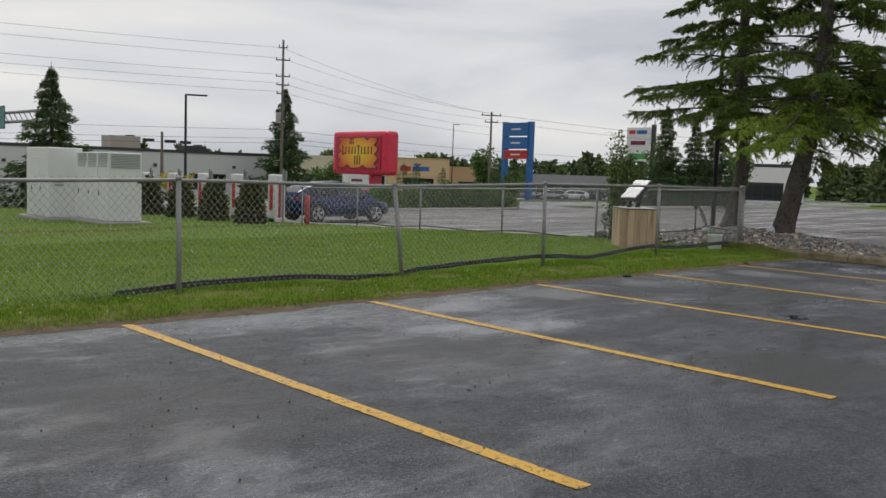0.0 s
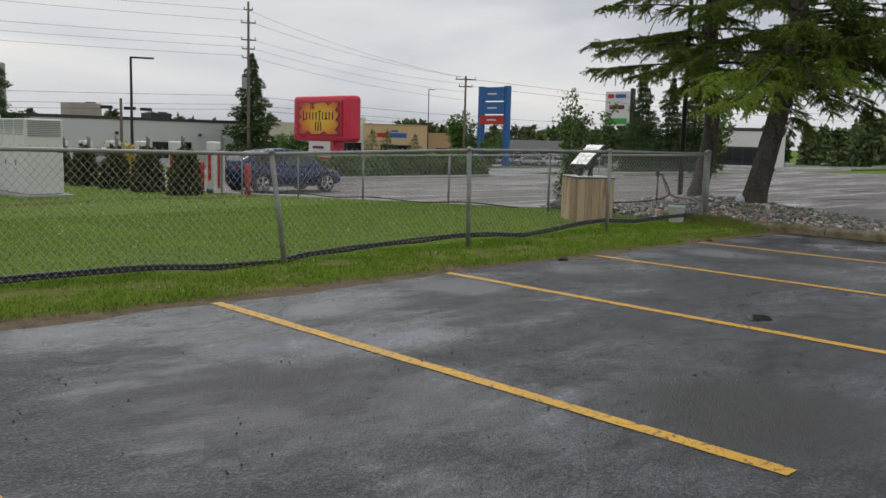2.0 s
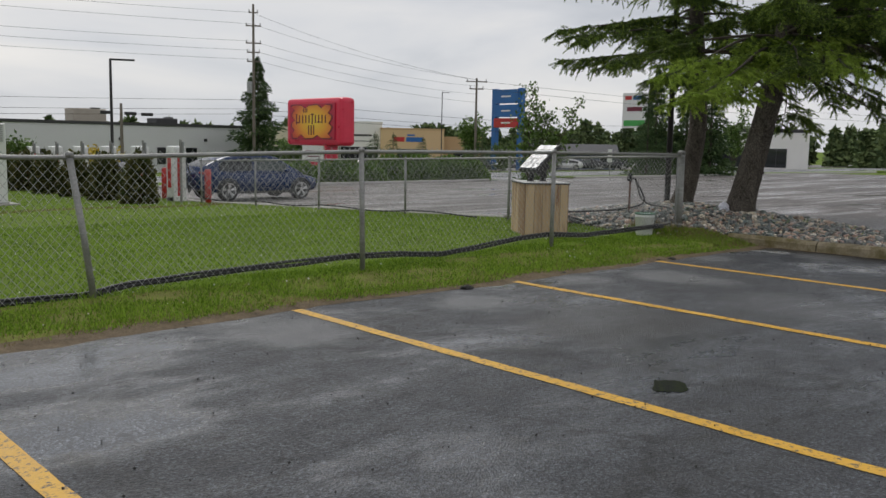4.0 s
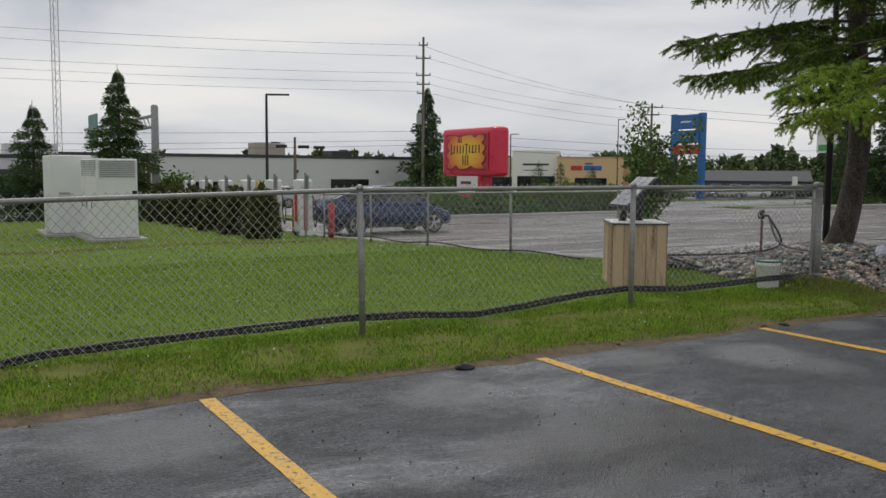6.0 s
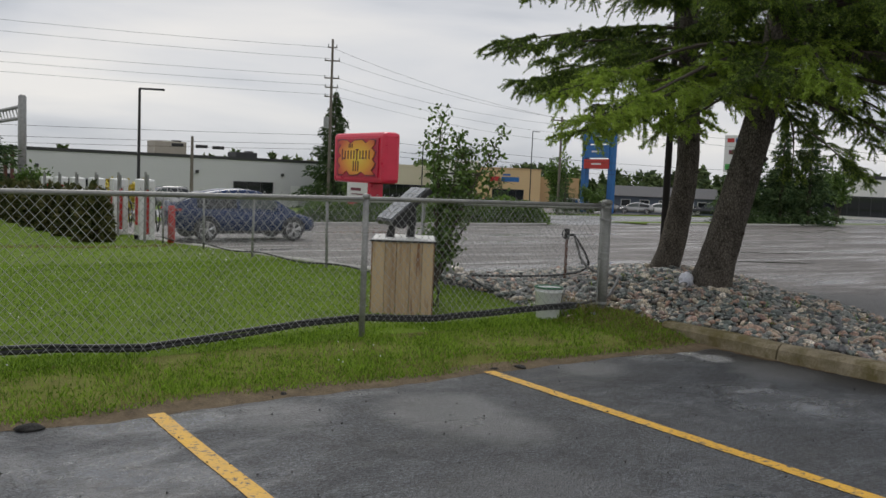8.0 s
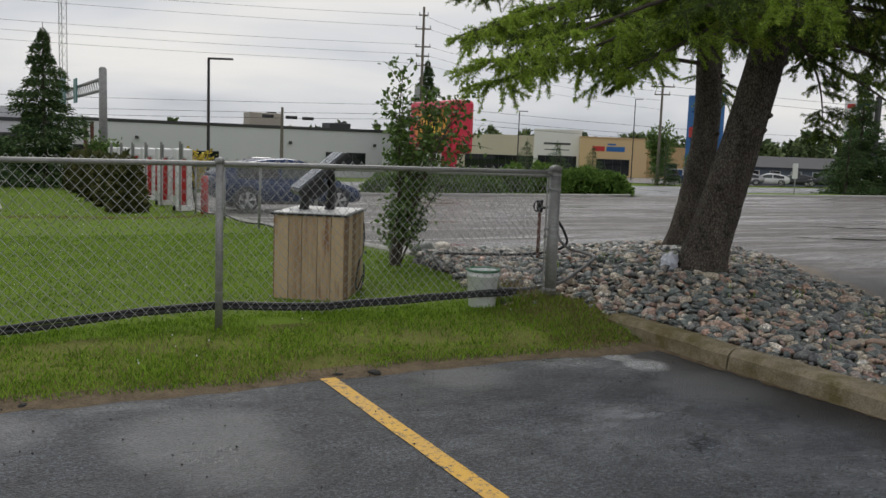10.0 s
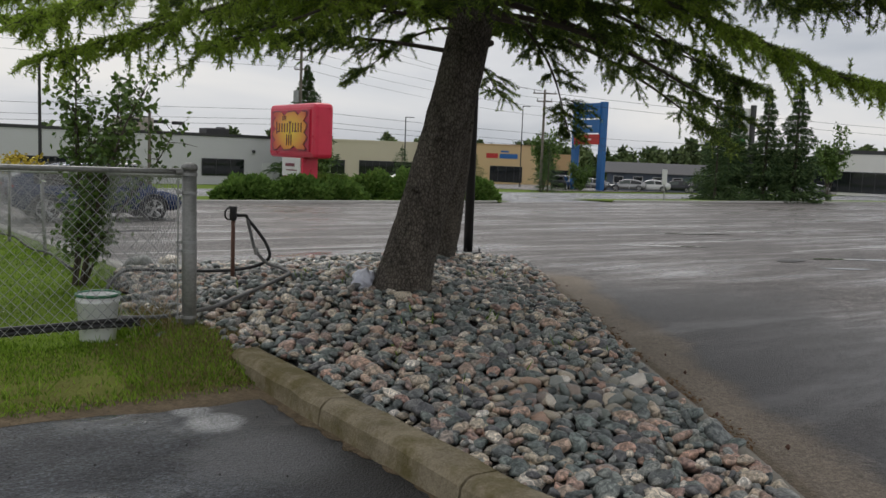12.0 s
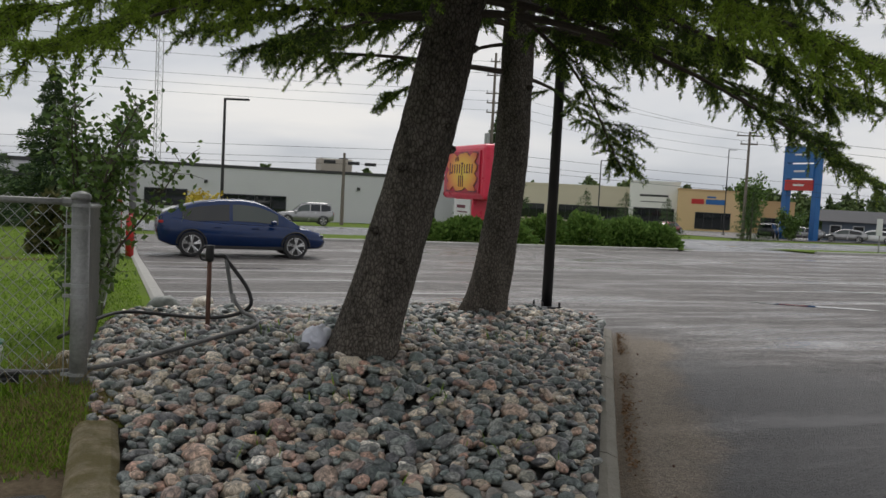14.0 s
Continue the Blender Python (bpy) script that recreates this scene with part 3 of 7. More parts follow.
def sheet(name, rows, xl, xr, nx, dz, material, label, category, kind="structure", rough=0.0, zf=None):
    """A ground surface over rows of y, from xl(y) to xr(y)."""
    vs, fs = [], []
    for y in rows:
        a, b = xl(y), xr(y)
        for i in range(nx + 1):
            x = a + (b - a) * i / nx
            z = (zf(x, y) if zf else ground_z(x, y)) + dz
            if rough:
                z += rough * noise.noise(Vector((x * 0.9, y * 0.9, 1.0)))
            vs.append((x, y, z))
    w = nx + 1
    for j in range(len(rows) - 1):
        for i in range(nx):
            fs.append((j * w + i, j * w + i + 1, (j + 1) * w + i + 1, (j + 1) * w + i))
    ob = new(name, data_mesh(name, vs, fs, material, True))
    return tagged(ob, label, category, kind=kind)


def steps(a, b, n):
    return [a + (b - a) * i / n for i in range(n + 1)]


def edge_y(x):
    """Wavy edge between the near asphalt and the grass strip."""
    return -1.45 + 0.10 * noise.noise(Vector((x * 0.7, 3.1, 0))) + 0.05 * noise.noise(Vector((x * 3.1, 7.7, 0)))


# ground out to the horizon, then the paved and planted surfaces on it
sheet("ground", [-3000, -400, -60, -20, 2, 10, 18, 25, 33, 45, 62, 80, 105, 130, 400, 1500, 4000], lambda y: -3000, lambda y: 3000, 24, -0.06, M_SOIL,
      "dull green open ground reaching to the horizon", "ground")
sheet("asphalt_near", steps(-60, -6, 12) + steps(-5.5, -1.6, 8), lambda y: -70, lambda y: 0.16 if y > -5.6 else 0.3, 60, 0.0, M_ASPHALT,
      "dark wet parking lot asphalt with damp patches, sky sheen painted pale", "asphalt")
# fringe of the near asphalt, following the wavy grass edge
vs, fs = [], []
for i in range(241):
    x = -60 + 60.16 * i / 240
    vs += [(x, -1.6, 0.0), (x, edge_y(x), -0.004), (x, edge_y(x) + 0.25, -0.02)]
for i in range(240):
    for k in range(2):
        fs.append((3 * i + k, 3 * i + 3 + k, 3 * i + 4 + k, 3 * i + 1 + k))
tagged(new("asphalt_fringe", data_mesh("asphalt_fringe", vs, fs, M_ASPHALT, True)), "ragged edge of the dark wet asphalt", "asphalt", kind="structure")


def lot_left(y):
    if y < -5.45:
        return 0.3
    if y < 2.75:
        return kerb_line(y) - 0.14
    if y < 4.75:
        return 5.68 - max(0, y - 4.3) * 10.5
    return 0.92


sheet("parking_lot", steps(-60, -6, 10) + [-5.46] + steps(-5.4, 2.7, 12) + [2.75, 4.3, 4.75, 4.76] + steps(6, 31.5, 10), lot_left, lambda y: 75, 40, -0.01, M_LOT,
      "wide worn brownish parking lot with wet streaks, sky sheen painted pale", "parking lot")
sheet("road", steps(36.0, 58, 6), lambda y: -250, lambda y: 400, 30, -0.02, M_ROAD, "pale wet main road beyond the parking lot", "road")
sheet("driveway", steps(31.5, 36, 2), lambda y: 27.5, lambda y: 36.5, 3, -0.02, M_ROAD, "pale wet driveway joining lot and road", "driveway")
sheet("far_parking_lot", steps(66, 128, 8), lambda y: 62, lambda y: 260, 10, 0.0, M_LOT, "far store parking lot of grey asphalt", "parking lot")


def lawn_edge(y):
    """Right edge of the lawn where it meets the stones behind the fence."""
    return float(np.interp(y, (0, 1.1, 2.2, 3.4, 4.0, 4.4), (-0.45, -0.25, 0.08, 0.25, 0.6, 0.7))) + 0.08 * noise.noise(Vector((0, y * 2.5, 0)))


def lawn_top(x, y):
    return ground_z(x, y) + 0.015 + 0.045 * min(1, max(0, (x + 7) / 4)) + 0.015 * noise.noise(Vector((x * 0.5, y * 0.5, 2)))


lawn_right = lambda y: 0.02 if y < 0.1 else lawn_edge(y) if y < 4.4 else 0.72
sheet("lawn", [0, 0.1] + steps(0.25, 4.4, 20) + steps(4.5, 36, 36), lambda y: -90, lawn_right, 140, 0.0, M_SOIL, "mown green lawn behind the fence", "lawn", zf=lawn_top)
sheet("grass_strip_soil", [-1.45, -1.3, -1.15, -1.0, -0.5, 0], lambda y: -90, lambda y: 0.02, 140, 0.0, M_THATCH,
      "thin brownish thatch under the grass strip", "grass verge", zf=lambda x, y: lawn_top(x, y) if y > -1.1 else -0.012 + (y + 1.45) * 0.1)
sheet("verge", steps(31.6, 35.8, 3), lambda y: 36.5, lambda y: 120, 20, 0.06, M_SOIL, "strip of rough grass between lot and road", "grass verge")
sheet("hedge_bed", steps(30.0, 35.8, 3), lambda y: 4.5, lambda y: 27.5, 12, 0.07, M_SOIL, "grassy bed under the low hedges", "planting bed")
# bare brown earth between asphalt and grass
vs, fs = [], []
for i in range(601):
    x = -30 + 30.2 * i / 600
    e = edge_y(x)
    w = 0.17 + 0.22 * noise.noise(Vector((x * 0.9, 1.5, 0))) + 0.06 * noise.noise(Vector((x * 4.1, 2.5, 0)))
    vs += [(x, e - max(0.0, w) * 0.6 - 0.02, 0.0), (x, e + 0.03, 0.014), (x, e + 0.14, 0.016), (x, e + 0.3, -0.02)]
for i in range(600):
    for k in range(3):
        fs.append((4 * i + k, 4 * i + 4 + k, 4 * i + 5 + k, 4 * i + 1 + k))
tagged(new("earth_edge", data_mesh("earth_edge", vs, fs, M_EARTH, True)), "bare brown earth along the asphalt edge", "earth", kind="structure")


def patch(name, cx, cy, rx, ry, rot, seed, material, label, category, dz=0.006, wob=0.35, n=44):
    """A flat irregular patch lying on the paving."""
    c, s = math.cos(rot), math.sin(rot)
    vs = [(cx, cy, 0)]
    for k in range(n):
        a = 2 * math.pi * k / n
        r = 1 + wob * noise.noise(Vector((math.cos(a) * 1.3 + seed, math.sin(a) * 1.3, 0))) + 0.5 * wob * noise.noise(Vector((math.cos(a) * 4 + seed, math.sin(a) * 4, 3)))
        u, v = rx * r * math.cos(a), ry * r * math.sin(a)
        vs.append((cx + u * c - v * s, cy + u * s + v * c, 0))
    lot = cx > 0.5
    vs = [(x, y, ground_z(x, y) + (-0.01 if lot else 0.0) + dz) for x, y, z in vs]
    fs = [(0, 1 + k, 1 + (k + 1) % n) for k in range(n)]
    return tagged(new(name, data_mesh(name, vs, fs, material, True)), label, category, kind="structure")


# rain puddles and a broken patch
for k, (x, y, rx, ry, rot) in enumerate(((12.1, 5.9, 1.1, 0.16, -0.75), (12.6, 2.2, 0.55, 0.13, -0.6), (11.2, 1.2, 0.4, 0.09, -0.5), (13.2, 1.8, 0.5, 0.12, -0.5), (16.5, 9.0, 1.2, 0.16, -0.7), (20.5, 5.0, 1.0, 0.2, -0.4),
                                         (-7.93, -4.97, 0.15, 0.11, 0.4))):
    patch("puddle", x, y, rx, ry, rot, k * 3.3, M_PUDDLE, "shallow rain puddle reflecting the sky", "puddle", 0.008 if x > 0 else 0.004)
patch("asphalt_scar", 11.4, 2.4, 0.38, 0.2, 0.4, 7.7, M_STAIN, "broken dark patch in the asphalt", "asphalt patch", 0.012)
# washed earth at the foot of the near kerb
vs, fs = [], []
for i in range(241):
    y = -5.6 + 4.7 * i / 240
    w = 0.07 + 0.09 * noise.noise(Vector((y * 1.3, 0.6, 0))) + 0.05 * noise.noise(Vector((y * 9, 0.6, 4)))
    vs += [(0.0 - max(0.006, w), y, 0.003), (0.05, y, 0.012)]
for i in range(240):
    fs.append((2 * i, 2 * i + 1, 2 * i + 3, 2 * i + 2))
tagged(new("kerb_dirt", data_mesh("kerb_dirt", vs, fs, M_EARTH, True)), "washed brown dirt at the kerb foot", "earth", kind="structure")
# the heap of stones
# bed coloured near-black so the gaps between stones read as shade
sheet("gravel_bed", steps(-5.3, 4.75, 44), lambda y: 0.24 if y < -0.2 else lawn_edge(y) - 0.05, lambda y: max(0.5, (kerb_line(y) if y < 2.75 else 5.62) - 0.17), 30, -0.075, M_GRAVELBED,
      "earth under the heap of river stones, near-black for the shaded gaps", "gravel bed", zf=island_top)

# earth in the corner between kerb, post and stones
def ease(v):
    v = max(0.0, min(1.0, v))
    return v * v * (3 - 2 * v)


def corner_z(x, y):
    """Ground rising gently to the fence corner and the kerb end."""
    return 0.062 * ease((y + 1.38) / 0.35) + 0.10 * ease((y + 1.2) / 0.9) * ease((x + 0.65) / 0.65)


sheet("corner_earth", steps(-1.4, 0.3, 14), lambda y: -0.7, lambda y: 0.06 if y < -0.8 else 0.5, 14, 0.004, M_THATCH, "brownish thatch at the kerb corner", "earth",
      zf=lambda x, y: corner_z(x, y) - 0.05 * ease((y - 0.05) / 0.25))

# yellow bay lines
for x, tilt in ((-22.3, 0), (-19.5, 0), (-16.75, 0), (-14.18, -0.02), (-11.33, -0.03), (-8.37, -0.05), (-5.62, -0.06), (-2.84, -0.03)):
    vs, fs = [], []
    for i in range(31):
        y = -1.5 - 5.3 * i / 30
        wob = tilt * i / 30 + 0.008 * noise.noise(Vector((x, y * 4, 0)))
        z = 0.004
        vs += [(x - 0.055 + wob, y, z), (x + 0.055 + wob, y, z)]
    fs = [(2 * i, 2 * i + 2, 2 * i + 3, 2 * i + 1) for i in range(30)]
    tagged(new("bay_line", data_mesh("bay_line", vs, fs, M_YELLOW)), "worn yellow painted parking bay line on asphalt", "road marking", "yellow bay lines", "structure")


def white_line(x0, y0, x1, y1, w=0.1):
    n = max(2, int(math.hypot(x1 - x0, y1 - y0) / 1.0))
    dx, dy = x1 - x0, y1 - y0
    ln = math.hypot(dx, dy)
    nx_, ny_ = -dy / ln * w / 2, dx / ln * w / 2
    vs = []
    for i in range(n + 1):
        x, y = x0 + dx * i / n, y0 + dy * i / n
        z = ground_z(x, y) - 0.004
        vs += [(x + nx_, y + ny_, z), (x - nx_, y - ny_, z)]
    fs = [(2 * i, 2 * i + 1, 2 * i + 3, 2 * i + 2) for i in range(n)]
    tagged(new("white_line", data_mesh("white_line", vs, fs, M_WHITE_LINE)), "faded white parking line on worn asphalt", "road marking", "white lot lines", "structure")


for k in range(10):
    white_line(1.0, 5.3 + 2.75 * k, 6.3, 5.3 + 2.75 * k)
for k in range(11):
    white_line(13.5, 1.0 + 2.75 * k, 24.5, 1.0 + 2.75 * k)
    white_line(31.5, 1.0 + 2.75 * k, 42.5, 1.0 + 2.75 * k)
white_line(19.0, 1.0, 19.0, 28.5)
white_line(37.0, 1.0, 37.0, 28.5)


# ---- kerbs ----
def kerb_run(name, pts, w, top, drop, material, label, seed):
    """A kerb of separate cast lengths along a line on the ground, each with worn rounded edges."""
    holder = thing(name, Matrix.Identity(4), label, "kerb", kind="structure")
    rnd = random.Random(seed)
    for (x0, y0), (x1, y1) in zip(pts, pts[1:]):
        d = Vector((x1 - x0, y1 - y0, 0))
        ln = d.length
        d.normalize()
        s = Vector((-d.y, d.x, 0))
        bm = bmesh.new()
        n = max(2, int(ln / 0.18))
        prof = ((-w / 2 - 0.03, -drop), (-w / 2, top * 0.72), (-w / 2 + 0.03, top - 0.012), (-w / 2 + 0.06, top), (w / 2 - 0.04, top), (w / 2, top - 0.03), (w / 2, -drop))
        rings = []
        for i in range(n + 1):
            f = (0.008 + (ln - 0.016) * i / n)
            p = Vector((x0, y0, 0)) + d * f
            g = ground_z(p.x, p.y)
            ring = []
            for u, z in prof:
                jit = 0.011 * noise.noise(Vector((p.x * 5 + u * 9, p.y * 5, z * 9)))
                ring.append(bm.verts.new(p + s * (u + jit) + Vector((0, 0, g + z + (jit if z > 0 else 0)))))
            rings.append(ring)
        for a, b in zip(rings, rings[1:]):
            for k in range(len(prof) - 1):
                bm.faces.new((a[k], a[k + 1], b[k + 1], b[k]))
        bm.faces.new(rings[0])
        bm.faces.new(list(reversed(rings[-1])))
        bmesh.ops.recalc_face_normals(bm, faces=bm.faces[:])
        part("kerb_stone", bm, material, holder, smooth=False)
    return holder


kerb_run("kerb_near", [(0.13, -0.87), (0.125, -2.3), (0.13, -3.66), (0.14, -4.12), (0.18, -5.1), (0.4, -5.5)], 0.24, 0.15, 0.1, M_KERB,
         "mossy brown concrete kerb with cracks, edging the stones", 3)
kerb_run("kerb_island", [(0.56, -5.62), (1.75, -3.72), (2.9, -1.8), (4.05, 0.1), (5.2, 1.98), (5.62, 2.66)], 0.16, 0.085, 0.1, M_KERBPALE,
         "pale worn concrete kerb between stones and lot", 5)
kerb_run("kerb_lawn", [(0.82, 4.6), (0.82, 7.6), (0.82, 10.6), (0.82, 13.6), (0.82, 16.6), (0.82, 21), (0.82, 26), (0.82, 31)], 0.2, 0.1, 0.1, M_CONC,
         "pale concrete kerb along the lawn", 6)
kerb_run("kerb_bed", [(4.4, 29.9), (12, 29.8), (20, 29.9), (26.5, 30.2), (27.4, 31.5)], 0.2, 0.12, 0.1, M_CONC, "pale kerb round the hedge bed", 7)
kerb_run("kerb_verge", [(36.6, 31.5), (60, 31.5), (90, 31.5)], 0.2, 0.12, 0.1, M_CONC, "pale kerb of the grass verge", 8)


# ---- chain-link fences ----
def rail_z(x):
    return float(np.interp(x, (-30, -14.8, -12.9, -9.8, -6.5, -3.2, -0.05), (1.2, 1.27, 1.31, 1.28, 1.36, 1.37, 1.36)))


HOSE = ((-30, -0.02), (-14.3, -0.02), (-13.66, 0.03), (-12.9, 0.08), (-12.15, 0.1), (-11.2, 0.09), (-10.45, 0.035), (-9.6, 0.02), (-9.2, 0.08), (-8.0, 0.13),
        (-6.55, 0.16), (-5.85, 0.135), (-5.2, 0.085), (-4.6, 0.13), (-3.8, 0.2), (-3.2, 0.22), (-2.3, 0.16), (-1.2, 0.19), (-0.4, 0.2), (0.0, 0.22))


def hose_z(x):
    return float(np.interp(x, [h[0] for h in HOSE], [h[1] for h in HOSE]))


def link_mesh(length, bottom, top, place_at, pitch=0.082, r=0.0021):
    """Woven wire as two families of slanting wires, each a thin three-sided rod following the bottom and top lines."""
    vs, fs = [], []
    hgt = 1.15
    n = int((length + hgt) / pitch) + 1
    for fam in (0, 1):
        for k in range(-1, n):
            s0 = k * pitch - (hgt if fam == 0 else 0)
            s1 = s0 + hgt if fam == 0 else s0 - hgt
            pts = []
            for j in range(7):
                f = j / 6
                s = s0 + (s1 - s0) * f
                if s < 0 or s > length:
                    continue
                zb, zt = bottom(s), top(s)
                off = 0.004 * (1 if fam else -1) + 0.02 * noise.noise(Vector((s * 0.8, f * 2, 5))) * math.sin(math.pi * f)
                pts.append(place_at(s, off, zb + (zt - zb) * f))
            if len(pts) < 2:
                continue
            base = len(vs)
            for p in pts:
                for ox, oz in ((0, r * 1.2), (r, -r), (-r, -r)):
                    vs.append((p[0] + ox, p[1] + ox, p[2] + oz))
            for j in range(len(pts) - 1):
                for q in range(3):
                    a, b = base + 3 * j + q, base + 3 * j + (q + 1) % 3
                    fs.append((a, b, b + 3, a + 3))
    return vs, fs


fence = thing("chain_link_fence", pose(0, 0, 0), "galvanised chain-link fence with leaning posts and a sagging bottom edge", "fence")
vs, fs = link_mesh(29.9, lambda s: hose_z(-29.95 + s) - 0.03, lambda s: rail_z(-29.95 + s) + 0.045, lambda s, o, z: (-29.95 + s, o + 0.03, z))
mesh_ob = new("wire_mesh", data_mesh("wire_mesh", vs, fs, M_WIRE))
mesh_ob.parent = fence
bm = bmesh.new()
tube(bm, [(x, 0.0, rail_z(x)) for x in steps(-30, -0.04, 60)], 0.021, 8)
part("top_rail", bm, M_GALV, fence, smooth=True)


def line_post(parent, x, y, lean, zb, zt, r=0.03, lean_y=0.0):
    bm = bmesh.new()
    tube(bm, [(x, y, zb - 0.1), (x + lean * 0.5, y + lean_y * 0.5, (zb + zt) / 2), (x + lean, y + lean_y, zt)], r, 12)
    p = part("post", bm, M_GALV, parent, smooth=True)
    bm = bmesh.new()
    tube(bm, [(x + lean, y + lean_y, zt), (x + lean, y + lean_y, zt + 0.035), (x + lean, y + lean_y, zt + 0.05)], [r * 1.25, r * 1.15, r * 0.4], 12)
    part("cap", bm, M_GALV, p, smooth=True)
    for f in (0.25, 0.5, 0.75):
        bm = bmesh.new()
        z = zb + (zt - zb) * f
        tube(bm, [(x + lean * f, y + lean_y * f, z - 0.004), (x + lean * f, y + lean_y * f, z + 0.004)], r + 0.006, 10)
        part("wire_tie", bm, M_WIRE, p)


for px_, lean in ((-29.2, 0), (-25.9, 0), (-22.6, 0), (-19.35, 0.02), (-16.15, 0.0), (-12.9, -0.02), (-9.53, -0.2), (-6.5, -0.03), (-3.2, 0.0)):
    line_post(fence, px_, -0.01, lean, -0.06 if px_ < -7 else 0.02, rail_z(px_))

corner = thing("fence_corner_post", pose(0, 0, 0), "thick galvanised corner post with tension bands and domed cap", "fence post")
bm = bmesh.new()
tube(bm, [(0.01, 0, -0.1), (0, 0, 1.38)], 0.056, 20)
part("post", bm, M_GALV, corner, smooth=True)
bm = bmesh.new()
tube(bm, [(0, 0, 1.375), (0, 0, 1.405), (0, 0, 1.42), (0, 0, 1.432)], [0.063, 0.063, 0.05, 0.012], 20)
part("cap", bm, M_GALV, corner, smooth=True)
for z in (0.235, 0.75, 0.82, 1.2, 1.34):
    bm = bmesh.new()
    tube(bm, [(0, 0, z - 0.011), (0, 0, z + 0.011)], 0.061, 20)
    box(bm, (-0.075, 0, z), (0.05, 0.012, 0.022))
    part("tension_band", bm, M_WIRE, corner)
bm = bmesh.new()
box(bm, (-0.085, 0.0, 0.75), (0.006, 0.02, 1.12))
box(bm, (0.0, 0.075, 0.75), (0.02, 0.006, 1.12))
part("tension_bar", bm, M_WIRE, corner)
bm = bmesh.new()
tube(bm, [(-0.11, 0, 1.36), (-0.055, 0, 1.36)], 0.03, 12)
part("rail_end", bm, M_GALV, corner)

back = thing("back_fence", pose(0, 0, 0), "second chain-link fence along the far lawn edge", "fence")


def back_x(y):
    return 0.02 + 0.024 * y


def back_top(y):
    return 1.33 - 0.031 * y


vs, fs = link_mesh(17.2, lambda s: back_top(s) - 1.15, lambda s: back_top(s) + 0.03, lambda s, o, z: (back_x(s) + o, s + 0.05, z), 0.085)
mesh_ob = new("wire_mesh", data_mesh("wire_mesh", vs, fs, M_WIRE))
mesh_ob.parent = back
bm = bmesh.new()
tube(bm, [(back_x(y), y, back_top(y)) for y in steps(0.06, 17.3, 20)], 0.02, 8)
part("top_rail", bm, M_GALV, back, smooth=True)
bm = bmesh.new()
tube(bm, [(back_x(y), y, back_top(y) - 1.17 - 0.03 * math.sin(y * 1.7)) for y in steps(4.8, 17.3, 40)], 0.018, 6)
part("bottom_cable", bm, M_BLACK, back, "black cable along the bottom", smooth=True)
for y, lean in ((3.9, 0.0), (7.2, -0.05), (10.6, 0.03), (13.9, -0.03), (17.2, 0)):
    line_post(back, back_x(y) - lean, y, lean, back_top(y) - 1.22, back_top(y), 0.027, lean)

# two black cables along the fence foot
for k, (dy, dz, r) in enumerate(((0.062, 0.0, 0.02), (0.066, 0.034, 0.017))):
    bm = bmesh.new()
    pts = [(x, dy + 0.01 * noise.noise(Vector((x, k * 5, 0))), hose_z(x) + dz + 0.012 * noise.noise(Vector((x * 1.7, k * 9, 0)))) for x in steps(-14.6 + k, -0.35, 120)]
    tube(bm, pts, r, 8)
    cable = part("black_cable", bm, M_BLACK, None, smooth=True)
    tagged(cable, "black cable tied along the foot of the fence", "cable", "fence cables")


# ---- wooden box with its solar panel ----
def crate():
    m = Matrix.Translation((-1.83, 1.42, 0.0)) @ Matrix.Rotation(radians(-34), 4, "Z")
    ob = thing("wooden_box", m, "tall box of upright weathered cedar boards on the lawn", "box")
    rnd = random.Random(4)
    wx, wy, h = 0.68, 0.88, 0.87
    for side in range(4):
        span = wx if side % 2 == 0 else wy
        n = 5 if side % 2 == 0 else 6
        a = 0.0
        wid = [0.8 + 0.5 * rnd.random() for _ in range(n)]
        tot = sum(wid)
        for w in wid:
            b = a + w / tot * span
            bm = bmesh.new()
            box(bm, (0, 0, h / 2 + rnd.uniform(-0.006, 0.006)), (b - a - 0.006, 0.022, h), bevel=0.003)
            u = (a + b) / 2 - span / 2
            q = rnd.uniform(-0.003, 0.003)
            if side == 0:
                mm = Matrix.Translation((u, -wy / 2 + q, 0))
            elif side == 2:
                mm = Matrix.Translation((u, wy / 2 + q, 0))
            elif side == 1:
                mm = Matrix.Translation((wx / 2 + q, u, 0)) @ Matrix.Rotation(math.pi / 2, 4, "Z")
            else:
                mm = Matrix.Translation((-wx / 2 + q, u, 0)) @ Matrix.Rotation(math.pi / 2, 4, "Z")
            bmesh.ops.transform(bm, matrix=mm, verts=bm.verts[:])
            part("board", bm, M_WOOD, ob)
            a = b
    bm = bmesh.new()
    box(bm, (0, 0, h + 0.004), (wx + 0.06, wy + 0.06, 0.018), bevel=0.003)
    part("lid", bm, M_BLACKPOLE, ob, "dark edged board lid")
    bm = bmesh.new()
    box(bm, (0, 0, h + 0.018), (wx + 0.02, wy + 0.02, 0.012), bevel=0.003)
    part("lid_cover", bm, M_LETTER, ob, "wet pale grey lid sheet")
    return m


m_box = crate()
